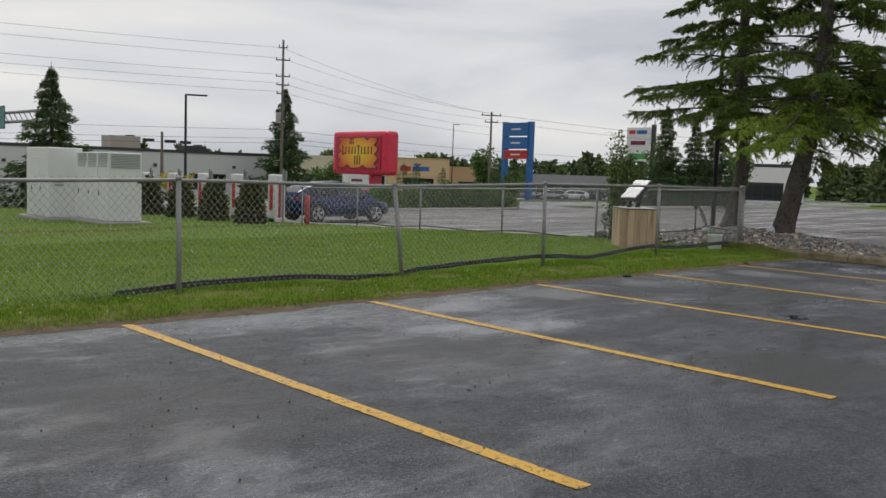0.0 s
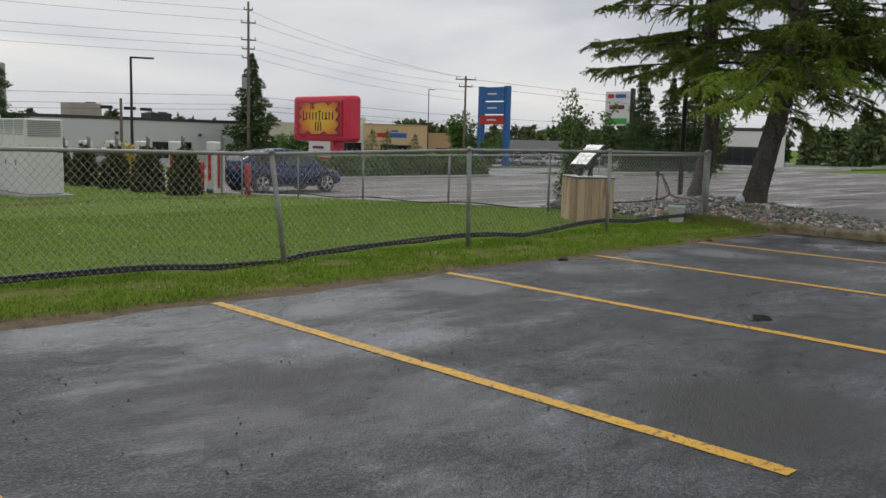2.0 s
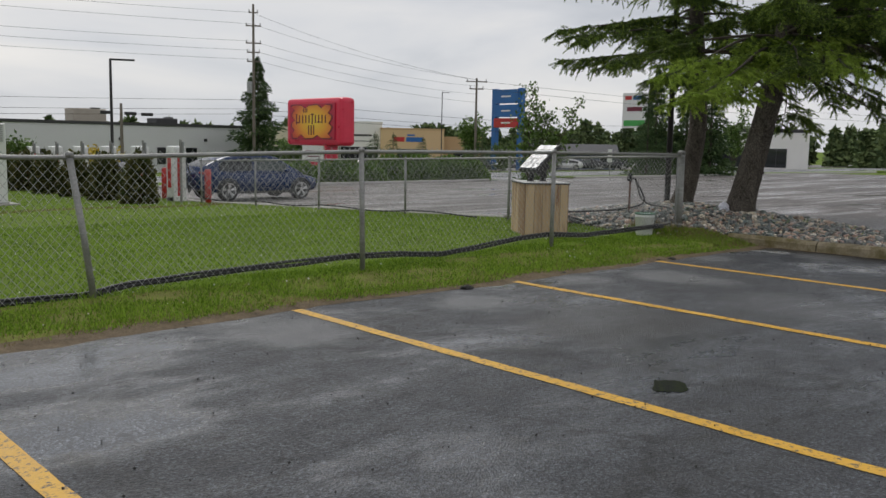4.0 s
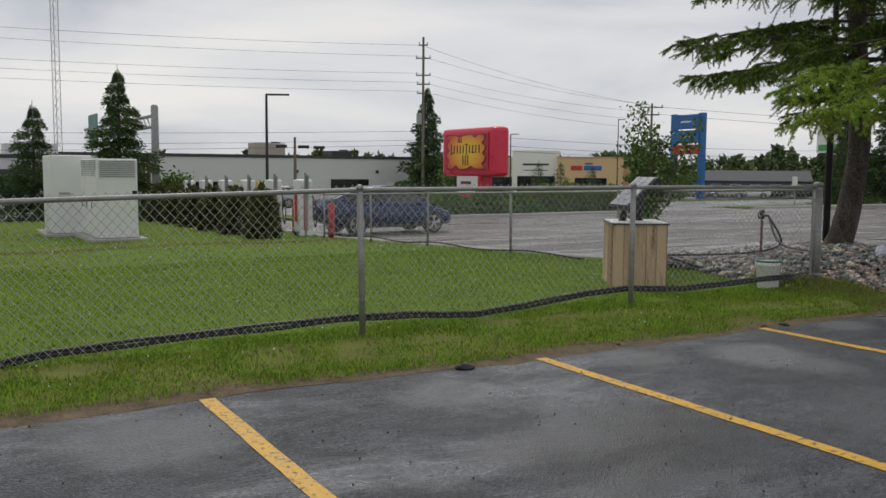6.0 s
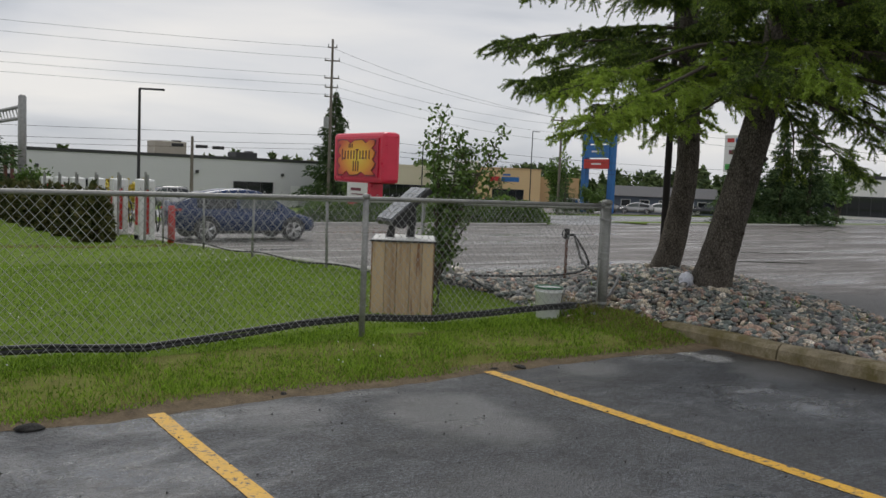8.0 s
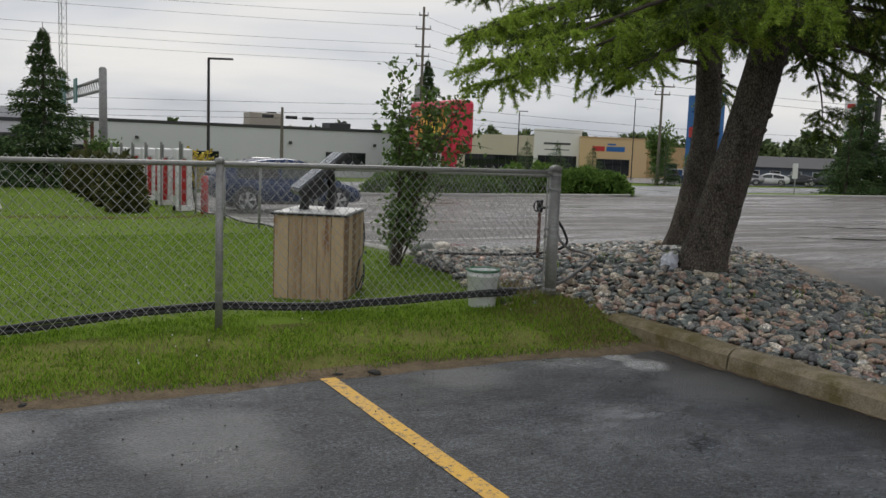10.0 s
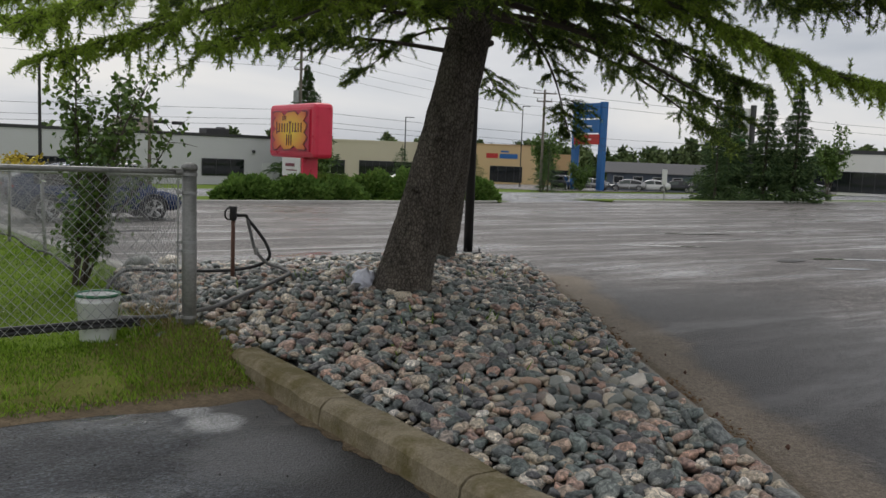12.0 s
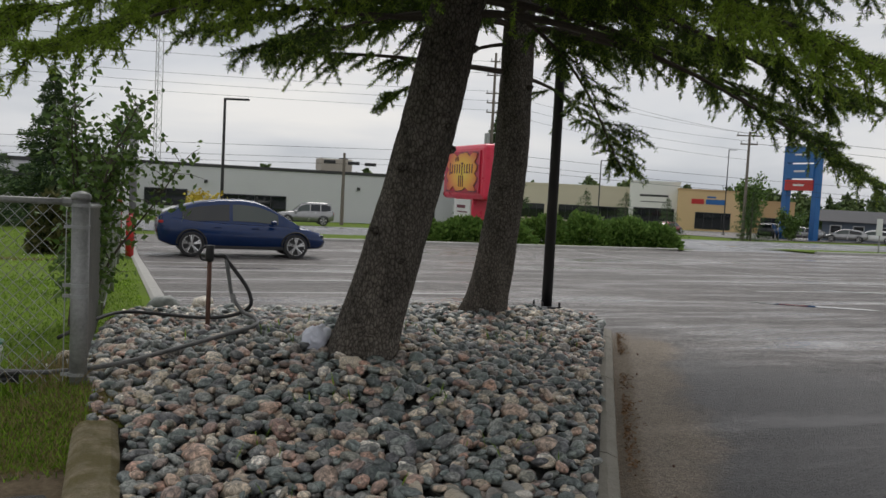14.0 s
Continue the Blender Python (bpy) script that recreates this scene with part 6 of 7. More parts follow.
tall = wood_pole(34.1, 70.9, 16.7, ((14.6, 1.5, -32), (12.9, 1.5, -32), (12.0, 1.3, -32), (11.1, 1.3, -32), (15.9, 0.9, -32)), "tall grey wooden utility pole with short crossarms")
bm = bmesh.new()
tube(bm, [(-0.35, 0.2, 8.0), (-0.35, 0.2, 9.1)], 0.28, 12)
part("transformer", bm, M_VENT, tall)
wood_pole(57.3, 62.4, 10.4, ((10.0, 2.4, -32), (9.2, 1.6, -32)), "grey wooden utility pole with lamp arm")
sig = wood_pole(18.8, 67.0, 6.1, (), "short pole carrying dark signal heads on a span wire")
for k, dx in enumerate((-1.2, 0.9, 2.4)):
    bm = bmesh.new()
    box(bm, (dx, 0.2, 5.3 - 0.03 * k), (1.0, 0.3, 0.28), rz=-15, bevel=0.04)
    part("signal_head", bm, M_BLACKPOLE, sig)


def wire(a, b, sag, r, label="thin dark overhead wire between poles"):
    bm = bmesh.new()
    pts = [Vector(a).lerp(Vector(b), i / 16) - Vector((0, 0, sag * 4 * (i / 16) * (1 - i / 16))) for i in range(17)]
    tube(bm, pts, r, 4, False)
    tagged(part("overhead_wire", bm, M_BLACKPOLE, None), label, "wire", "overhead wires")


zt = ground_z(34, 71)
for z, sag in ((15.9, 1.4), (14.8, 1.2), (13.1, 1.2), (12.2, 1.1), (11.3, 1.0)):
    wire((34.0, 71.0, zt + z), (-62, 83, zt + z + 1.2), sag, 0.016)
    wire((34.0, 71.0, zt + z), (57.3, 62.4, ground_z(57, 62) + min(10.2, z - 3.6)), sag * 0.5, 0.014)
for z in (7.3, 6.4, 5.9):
    wire((-62, 70, zt + z - 1.6), (34.0, 71.0, zt + z), 0.6, 0.02)
    wire((34.0, 71.0, zt + z), (120, 66, zt + z - 0.4), 0.9, 0.022)
for z in (10.1, 9.3):
    wire((57.3, 62.4, ground_z(57, 62) + z), (150, 28, z - 3.5), 1.0, 0.02)

# lattice radio mast, far off
mast = thing("radio_mast", pose(6.1, 121.4, ground_z(6, 121)), "thin pale lattice radio mast against the sky", "mast")
legs = [(0.55 * math.cos(a), 0.55 * math.sin(a)) for a in (0.3, 0.3 + 2.094, 0.3 + 4.189)]
for lx, ly in legs:
    bm = bmesh.new()
    tube(bm, [(lx, ly, 0), (lx, ly, 60)], 0.045, 5)
    part("leg", bm, M_GALV, mast)
bm = bmesh.new()
for k in range(50):
    for q in range(3):
        p0, p1 = legs[q], legs[(q + 1) % 3]
        tube(bm, [(*p0, k * 1.2), (*p1, k * 1.2 + 1.2)], 0.025, 3, False)
part("lattice", bm, M_GALV, mast)

# gantry mast with an overhanging road sign
gm = thing("sign_gantry", pose(1.3, 43.0, ground_z(1, 43)), "grey steel gantry mast with truss arm and road signs", "sign gantry")
bm = bmesh.new()
tube(bm, [(0, 0, 0), (0, 0, 6.05), (0, 0, 6.15)], [0.23, 0.2, 0.1], 16)
part("mast", bm, M_GALV, gm, smooth=True)
arm_d = Vector((-0.3, 22.0, 0))
for dz in (5.55, 4.95):
    bm = bmesh.new()
    tube(bm, [(0, 0, dz), tuple(arm_d * 1.0 + Vector((0, 0, dz)))], 0.1, 8)
    part("arm", bm, M_GALV, gm)
bm = bmesh.new()
for k in range(24):
    p = arm_d * (k / 24)
    q = arm_d * ((k + 1) / 24)
    tube(bm, [(p.x, p.y, 4.95), (q.x, q.y, 5.55)], 0.04, 5)
part("bracing", bm, M_GALV, gm)
for f, w, h in ((0.45, 1.6, 1.5), (0.78, 3.6, 2.4)):
    p = arm_d * f
    bm = bmesh.new()
    box(bm, (p.x - 0.25, p.y, 5.25), (0.08, w, h), bevel=0.01)
    part("sign_plate", bm, M_TEALSIGN, gm)


# ---- chargers, bollards and cabinets ----
def charger(x, y):
    ob = thing("car_charger", pose(x, y, ground_z(x, y) + 0.02), "white car charging post with a red hollow front", "charger", "row of chargers")
    bm = bmesh.new()
    box(bm, (-0.17, 0, 0.9), (0.16, 0.5, 1.8), bevel=0.03)
    box(bm, (0.13, 0, 0.9), (0.16, 0.5, 1.8), bevel=0.03)
    box(bm, (-0.02, 0, 1.66), (0.42, 0.52, 0.3), bevel=0.06)
    box(bm, (-0.02, 0, 0.1), (0.46, 0.54, 0.2), bevel=0.03)
    part("body", bm, M_WHITE, ob)
    bm = bmesh.new()
    box(bm, (-0.02, 0, 0.85), (0.15, 0.34, 1.35), bevel=0.02)
    part("core", bm, M_RED, ob, "red inner core")
    bm = bmesh.new()
    box(bm, (-0.258, 0, 0.95), (0.02, 0.22, 0.95), bevel=0.008)
    part("side_inlay", bm, M_RED, ob, "red side strip")
    bm = bmesh.new()
    tube(bm, smooth_path([(0.2, -0.26, 1.3), (0.3, -0.36, 0.8), (0.26, -0.33, 0.3), (0.2, -0.3, 0.9)]), 0.02, 6)
    part("charge_cable", bm, M_BLACK, ob)
    bm = bmesh.new()
    box(bm, (0.0, 0, 0.0), (0.9, 1.0, 0.06), bevel=0.01)
    part("pad", bm, M_CONC, ob)


for k in range(6):
    charger(0.45, 18.9 + 2.75 * k)
for k in range(7):
    y = 17.25 + 2.75 * k
    z0 = ground_z(0.7, y)
    if k < 2:
        b = thing("red_bollard", pose(0.68 + 0.1 * k, y + (0.5 if k else 0), z0), "red protective bollard beside the kerb", "bollard", "red bollards")
        bm = bmesh.new()
        tube(bm, [(0, 0, -0.1), (0, 0, 1.05), (0, 0, 1.09), (0, 0, 1.1)], [0.1, 0.1, 0.08, 0.03], 16)
        part("sleeve", bm, M_RED, b, smooth=True)
        bm = bmesh.new()
        box(bm, (0, 0, 0.01), (0.35, 0.35, 0.05), bevel=0.01)
        part("base", bm, M_CONC, b)
    p = thing("sign_post", pose(0.2, y + 0.85, z0), "thin galvanised post with a narrow sign plate by a charger", "sign", "charger sign posts")
    bm = bmesh.new()
    box(bm, (0, 0, 0.95), (0.06, 0.05, 2.1))
    part("post", bm, M_GALV, p)
    bm = bmesh.new()
    box(bm, (0.05, 0, 1.72), (0.02, 0.3, 0.42), bevel=0.01)
    part("plate", bm, M_VENT, p)


def cabinet(x0, x1, y0, y1, h, vents, label, cap=0.0):
    cx, cy = (x0 + x1) / 2, (y0 + y1) / 2
    ob = thing("power_cabinet", pose(cx, cy, ground_z(cx, cy) + 0.03), label, "electrical cabinet", "power cabinets")
    w, d = x1 - x0, y1 - y0
    bm = bmesh.new()
    box(bm, (0, 0, h / 2 + 0.1), (w, d, h), bevel=0.03)
    part("body", bm, M_WHITE, ob)
    bm = bmesh.new()
    box(bm, (0, 0, 0.03), (w + 0.5, d + 0.5, 0.12), bevel=0.02)
    part("plinth", bm, M_CONC, ob)
    for k in range(int(d / 0.9)):
        bm = bmesh.new()
        yy = -d / 2 + 0.45 + 0.9 * k
        box(bm, (-w / 2 - 0.008, yy, h * 0.45 + 0.1), (0.022, 0.84, h * 0.82), bevel=0.006)
        dr = part("door", bm, M_WHITE, ob)
        bm = bmesh.new()
        box(bm, (-w / 2 - 0.025, yy + 0.33, h * 0.45), (0.02, 0.05, 0.16), bevel=0.004)
        part("handle", bm, M_BLACKPOLE, dr)
        if vents:
            bm = bmesh.new()
            for s in range(9):
                box(bm, (-w / 2 - 0.012, yy, h + 0.05 - s * 0.055), (0.03, 0.72, 0.03))
            part("vent", bm, M_VENT, ob)
    bm = bmesh.new()
    for s in range(9):
        box(bm, (0, -d / 2 - 0.01, h + 0.03 - s * 0.055), (w * 0.86, 0.03, 0.03))
    if vents:
        part("vent", bm, M_VENT, ob)
        bm = bmesh.new()
        box(bm, (w * 0.42, -d / 2 - 0.012, h * 0.62), (0.14, 0.02, 0.1))
        part("label_plate", bm, M_BLACKPOLE, ob)
    else:
        bm.free()
        bm = bmesh.new()
        for s in range(2):
            box(bm, (-w * 0.2, -d / 2 - 0.01, h * 0.55 - s * 0.12), (0.32, 0.03, 0.07))
        part("vent", bm, M_VENT, ob)


cabinet(-5.6, -4.45, 19.7, 22.6, 2.32, True, "white power cabinet with louvred vents on a concrete pad")
cabinet(-6.4, -5.2, 23.0, 25.3, 2.5, False, "plain white power cabinet on a concrete pad")
cabinet(-9.6, -8.6, 24.5, 25.8, 1.5, False, "small pale transformer cabinet on a pad")


# ---- vehicles ----
def car(x, y, yaw, paint, label, length=4.75, height=1.62, suv=False, detail=True, category="car"):
    """A car along local x with its nose at +x: lofted lower body and cabin, glass, wheels with rims and lamps."""
    ob = thing("parked_car", Matrix.Translation((x, y, ground_z(x, y))) @ Matrix.Rotation(radians(yaw), 4, "Z"), label, category, "parked cars")
    L, W, H = length, 1.88, height
    st = [(-0.5, 0.62, 0.86, 0.72), (-0.485, 0.42, 1.06, 0.86), (-0.42, 0.30, 1.10, 0.95), (-0.3, 0.25, 1.02, 0.99), (-0.1, 0.24, 0.97, 1.0), (0.1, 0.24, 0.95, 1.0), (0.26, 0.25, 0.93, 0.99),
          (0.38, 0.28, 0.87, 0.95), (0.455, 0.3, 0.77, 0.87), (0.488, 0.36, 0.66, 0.74), (0.5, 0.42, 0.56, 0.62)]
    bm = bmesh.new()
    rings = []
    for f, zb, zt, wf in st:
        hw = W / 2 * wf
        zt = zt * H / 1.62
        prof = [(-hw * 0.86, zb), (-hw * 0.98, zb + 0.1), (-hw, zb + (zt - zb) * 0.5), (-hw * 0.97, zt - 0.09), (-hw * 0.86, zt - 0.015), (0, zt + 0.015), (hw * 0.86, zt - 0.015), (hw * 0.97, zt - 0.09), (hw, zb + (zt - zb) * 0.5), (hw * 0.98, zb + 0.1), (hw * 0.86, zb)]
        rings.append([bm.verts.new((f * L, u, v)) for u, v in prof])
    for a, b in zip(rings, rings[1:]):
        for k in range(len(a) - 1):
            bm.faces.new((a[k], a[k + 1], b[k + 1], b[k]))
        bm.faces.new((a[-1], a[0], b[0], b[-1]))
    bm.faces.new(rings[0])
    bm.faces.new(list(reversed(rings[-1])))
    bmesh.ops.recalc_face_normals(bm, faces=bm.faces[:])
    body = part("body", bm, paint, ob, smooth=True)
    if suv:
        cab = [(-0.475, 0.98, 0.70), (-0.44, 1.5, 0.66), (-0.36, 1.62, 0.64), (-0.05, 1.62, 0.64), (0.06, 1.5, 0.66), (0.2, 0.98, 0.72)]
    else:
        cab = [(-0.488, 1.12, 0.72), (-0.45, 1.22, 0.68), (-0.38, 1.36, 0.65), (-0.27, 1.51, 0.62), (-0.14, 1.6, 0.6), (-0.02, 1.62, 0.6), (0.07, 1.58, 0.6), (0.14, 1.47, 0.62), (0.23, 1.22, 0.66), (0.33, 0.95, 0.72)]
    bm = bmesh.new()
    rings = []
    for f, zt, hw in cab:
        zt *= H / 1.62
        zb = 0.86 * H / 1.62
        hb = 0.84
        k = max(0.0, min(1.0, (zt - zb) / 0.7))
        prof = [(-hb, zb), (-(hb + (hw - hb) * k), zt - 0.06 * k), (-(hb + (hw - hb) * k) * 0.88, zt), (0, zt + 0.02), ((hb + (hw - hb) * k) * 0.88, zt), (hb + (hw - hb) * k, zt - 0.06 * k), (hb, zb)]
        rings.append([bm.verts.new((f * L, u, v)) for u, v in prof])
    for a, b in zip(rings, rings[1:]):
        for q in range(len(a) - 1):
            bm.faces.new((a[q], a[q + 1], b[q + 1], b[q]))
    bm.faces.new(rings[0])
    bm.faces.new(list(reversed(rings[-1])))
    bmesh.ops.recalc_face_normals(bm, faces=bm.faces[:])
    part("cabin", bm, paint, body, smooth=True)
    # side glass, one pane before and one behind the pillar, laid on the sloping cabin side
    def side(f, frac):
        fs_ = [c[0] for c in cab]
        zt = float(np.interp(f, fs_, [c[1] for c in cab])) * H / 1.62
        hw = float(np.interp(f, fs_, [c[2] for c in cab]))
        zb = 0.86 * H / 1.62
        k = max(0.0, min(1.0, (zt - zb) / 0.7))
        top_hw, top_z = 0.84 + (hw - 0.84) * k, zt - 0.06 * k
        return (0.84 + (top_hw - 0.84) * frac, zb + (top_z - zb) * frac)
    panes = ((-0.36, -0.09), (-0.07, 0.2)) if not suv else ((-0.43, -0.27), (-0.25, -0.09), (-0.07, 0.13))
    for sgn in (-1, 1):
        for f0, f1 in panes:
            bm = bmesh.new()
            lo, hi = [], []
            for i in range(7):
                f = f0 + (f1 - f0) * i / 6
                for frac, arr in ((0.24, lo), (0.9, hi)):
                    hw, z = side(f, frac)
                    arr.append(bm.verts.new((f * L, sgn * (hw + 0.012), z)))
            for i in range(6):
                bm.faces.new((lo[i], lo[i + 1], hi[i + 1], hi[i]))
            part("window", bm, M_GLASS if f0 < -0.2 else M_CARGLASS, ob)
    for f0, f1 in ((cab[-3][0], cab[-1][0]), (cab[0][0], cab[2][0])):
        bm = bmesh.new()
        a, b = [], []
        for i in range(5):
            f = f0 + (f1 - f0) * (0.1 + 0.8 * i / 4)
            zt = float(np.interp(f, [c[0] for c in cab], [c[1] for c in cab])) * H / 1.62 + 0.022
            a.append(bm.verts.new((f * L, -0.56, zt)))
            b.append(bm.verts.new((f * L, 0.56, zt)))
        for i in range(4):
            bm.faces.new((a[i], a[i + 1], b[i + 1], b[i]))
        part("windscreen", bm, M_GLASS, ob)
    r = 0.355
    for fx in (-0.305, 0.305):
        for sgn in (-1, 1):
            c = Vector((fx * L, sgn * (W / 2 - 0.09), r))
            bm = bmesh.new()
            tube(bm, [c + Vector((0, -sgn * 0.12, 0)), c + Vector((0, sgn * 0.085, 0)), c + Vector((0, sgn * 0.105, 0)), c + Vector((0, sgn * 0.106, 0))], [r, r, r * 0.95, r * 0.5], 26)
            wh = part("wheel", bm, M_BLACK, ob, "black tyre", smooth=False)
            bm = bmesh.new()
            for s in range(5):
                a = 2 * math.pi * s / 5 + 0.3
                for da in (-0.16, 0.16):
                    p0 = c + Vector((0.06 * math.cos(a), sgn * 0.112, 0.06 * math.sin(a)))
                    p1 = c + Vector((0.245 * math.cos(a + da), sgn * 0.112, 0.245 * math.sin(a + da)))
                    tube(bm, [p0, p1], [0.026, 0.03], 5)
            tube(bm, [c + Vector((0.25 * math.cos(a), sgn * 0.112, 0.25 * math.sin(a))) for a in [2 * math.pi * k / 24 for k in range(25)]], 0.014, 6, False)
            tube(bm, [c + Vector((0, sgn * 0.1, 0)), c + Vector((0, sgn * 0.13, 0))], 0.06, 12)
            part("rim", bm, M_RIM, wh, "silver spoked rim")
            bm = bmesh.new()
            tube(bm, [c + Vector((0.40 * math.cos(a), sgn * (0.088), 0.40 * math.sin(a) + 0.005)) for a in [math.pi * k / 16 for k in range(17)]], 0.028, 6)
            part("wheel_arch", bm, M_BLACK, body)
    if detail:
        for sgn in (-1, 1):
            bm = bmesh.new()
            box(bm, (0.452 * L, sgn * 0.66, 0.66), (0.3, 0.2, 0.09), bevel=0.03)
            part("headlight", bm, M_CARGLASS, ob)
            bm = bmesh.new()
            box(bm, (-0.478 * L, sgn * 0.66, 0.95), (0.14, 0.34, 0.1), bevel=0.03)
            part("tail_light", bm, M_TAIL, ob)
            bm = bmesh.new()
            box(bm, (0.165 * L, sgn * 1.0, 1.02), (0.16, 0.2, 0.12), bevel=0.04)
            part("mirror", bm, paint, ob)
            for fx in (-0.16, 0.06):
                bm = bmesh.new()
                box(bm, (fx * L, sgn * (W / 2 - 0.012), 0.84), (0.2, 0.02, 0.025), bevel=0.006)
                part("door_handle", bm, paint, ob)
            bm = bmesh.new()
            box(bm, (0, sgn * (W / 2 - 0.05), 0.29), (0.5 * L, 0.05, 0.1), bevel=0.015)
            part("sill", bm, M_BLACK, ob)
    return ob


car(3.78, 19.85, 0, M_CARBLUE, "deep blue electric hatchback parked at the chargers")
car(14.4, 61.5, 175, M_CARSILVER, "silver sport utility car on the road", 4.5, 1.75, True)
for k, (x, y, yaw, p, suv, lab) in enumerate((
        (71.8, 75.4, 40, M_CARDARK, True, "dark sport utility car in the far lot"), (74.8, 73.1, 120, M_CARSILVER, False, "silver saloon in the far lot"),
        (77.7, 69.7, 130, M_CARSILVER, False, "silver car parked by the low building"), (80.0, 67.9, 130, M_CARWHITE, False, "white car parked by the low building"),
        (82.2, 66.0, 130, M_CARDARK, False, "dark car parked by the low building"), (84.2, 63.4, 130, M_CARDARK, True, "dark utility car near the spruces"),
        (66.0, 86.5, 30, M_CARRED, False, "dark red car in the store lot"), (62.0, 89.0, 30, M_CARDARK, False, "dark car in the store lot"),
        (58.5, 91.5, 30, M_CARWHITE, False, "white car in the store lot"), (76.5, 79.5, 40, M_CARSILVER, True, "silver utility car in the store lot"),
        (88.0, 60.0, 120, M_CARWHITE, False, "white car at the roadside lot"), (93.0, 55.0, 120, M_CARSILVER, False, "silver car near the corner store"))):
    car(x, y, yaw, p, lab, 4.6, 1.74 if suv else 1.48, suv, False)


# ---- buildings ----
def store(name, x, y, yaw, w, d, h, wall, label, fronts=(), trim=M_DARKTRIM, trim_h=0.3):
    """A flat-roofed store: wall box, roof trim, and window bands let into the front (local -y)."""
    gz_ = ground_z(x, y) - 0.1
    ob = thing(name, Matrix.Translation((x, y, gz_)) @ Matrix.Rotation(radians(yaw), 4, "Z"), label, "building", "buildings across the road")
    bm = bmesh.new()
    box(bm, (0, d / 2, h / 2), (w, d, h))
    wl_ = part("wall", bm, wall, ob)
    bm = bmesh.new()
    box(bm, (0, d / 2, h + trim_h / 2 - 0.02), (w + 0.16, d + 0.16, trim_h))
    part("roof", bm, trim, ob)
    for u, z, ww, hh, material in fronts:
        bm = bmesh.new()
        box(bm, (u, -0.01, z), (ww, 0.1, hh), bevel=0.01)
        fr = part("window", bm, M_DARKTRIM, ob)
        bm = bmesh.new()
        box(bm, (u, -0.05, z), (ww - 0.16, 0.06, hh - 0.16))
        part("pane", bm, material, fr)
        n = int(ww / 1.4)
        for k in range(1, n):
            bm = bmesh.new()
            box(bm, (u - ww / 2 + ww * k / n, -0.085, z), (0.06, 0.03, hh - 0.1))
            part("mullion", bm, M_DARKTRIM, fr)
    return ob


g1 = store("grey_warehouse", 17.0, 77.6, -1.5, 40.0, 22.0, 4.75, M_GREYWALL, "long low grey warehouse with a dark roof edge",
           ((11.9, 1.75, 4.3, 1.7, M_GLASS), (-12.0, 1.8, 3.8, 1.6, M_GLASS), (-4.0, 1.6, 6.0, 1.5, M_GLASS)))
for u, w in ((-16.0, 1.2), (16.5, 1.1)):
    bm = bmesh.new()
    box(bm, (u, -0.03, 1.15), (w, 0.1, 2.3), bevel=0.01)
    part("door", bm, M_WHITE, g1)
for u in (6.0, -8.5, 15.0):
    bm = bmesh.new()
    box(bm, (u, -0.12, 3.4), (0.3, 0.22, 0.3), bevel=0.03)
    part("wall_lamp", bm, M_DARKTRIM, g1)
for x, z, w, h, lab in ((20.0, 5.25, 3.3, 1.4, "beige rooftop air unit"), (28.2, 5.0, 2.4, 0.7, "dark rooftop vent")):
    ac = thing("rooftop_unit", pose(x + 1.8, 83.0, ground_z(20, 77.6) + 4.85), lab + " on the warehouse roof", "air conditioner", "rooftop units")
    bm = bmesh.new()
    box(bm, (0, 0, h / 2), (w, 2.4, h), bevel=0.06)
    part("casing", bm, M_BEIGE if h > 1 else M_DARKTRIM, ac)
    bm = bmesh.new()
    tube(bm, [(w * 0.3, 0, h), (w * 0.3, 0, h + 0.15)], 0.5, 16)
    part("fan_guard", bm, M_DARKTRIM, ac)
g2 = store("grey_annex", -8.0, 70.5, 0, 17.0, 14.0, 4.2, M_GREYWALL, "lower grey annex with canopy and dark glazing", ((3.5, 1.6, 5.5, 2.2, M_GLASS), (-4.5, 1.6, 6.0, 2.0, M_GLASS)))
bm = bmesh.new()
box(bm, (3.5, -1.0, 3.1), (7.5, 2.2, 0.4), bevel=0.03)
part("canopy", bm, M_DARKTRIM, g2)
bm = bmesh.new()
box(bm, (6.0, 4, 4.9), (4.0, 4.0, 1.0), bevel=0.04)
part("plant_room", bm, M_GREYWALL, g2)
bp_ = thing("brown_post", pose(0.2, 41.0, ground_z(0, 41)), "short rusty brown post pair by the gantry", "post")
for k in range(2):
    bm = bmesh.new()
    box(bm, (0.35 * k, 0.3 * k, 1.6), (0.16, 0.16, 3.2), bevel=0.01)
    part("post", bm, M_BROWN, bp_)

# strip of stores across the road, facing the lot
yaw = -34
store("cream_store", 94.5, 154.0, yaw, 42.0, 30.0, 7.4, M_CREAM, "long cream stucco store wing", ((4, 2.0, 22, 3.2, M_GLASS), (-14, 2.0, 8, 3.0, M_GLASS)), M_CREAM, 0.5)
st1 = store("white_store", 99.8, 139.6, yaw, 9.6, 14.0, 8.9, M_WHITEWALL, "white parapet store front with dark script", ((0, 2.2, 7.8, 3.4, M_GLASS),), M_WHITEWALL, 0.3)
bars(st1, [(-0.1, 6.3, 5.4, 0.4), (-0.1, 5.1, 5.0, 0.16)], lambda u, v: Matrix.Translation((u, -0.04, v)), M_DARKTRIM, "")
st2 = store("tan_store", 107.6, 131.5, yaw, 13.2, 16.0, 7.6, M_PEACH, "cream and tan store front with red and blue print", ((0, 2.0, 6.5, 3.2, M_GLASS),), M_TAN, 0.35)
bars(st2, [(-2.9, 5.6, 2.3, 0.95)], lambda u, v: Matrix.Translation((u, -0.04, v)), M_RED, "")
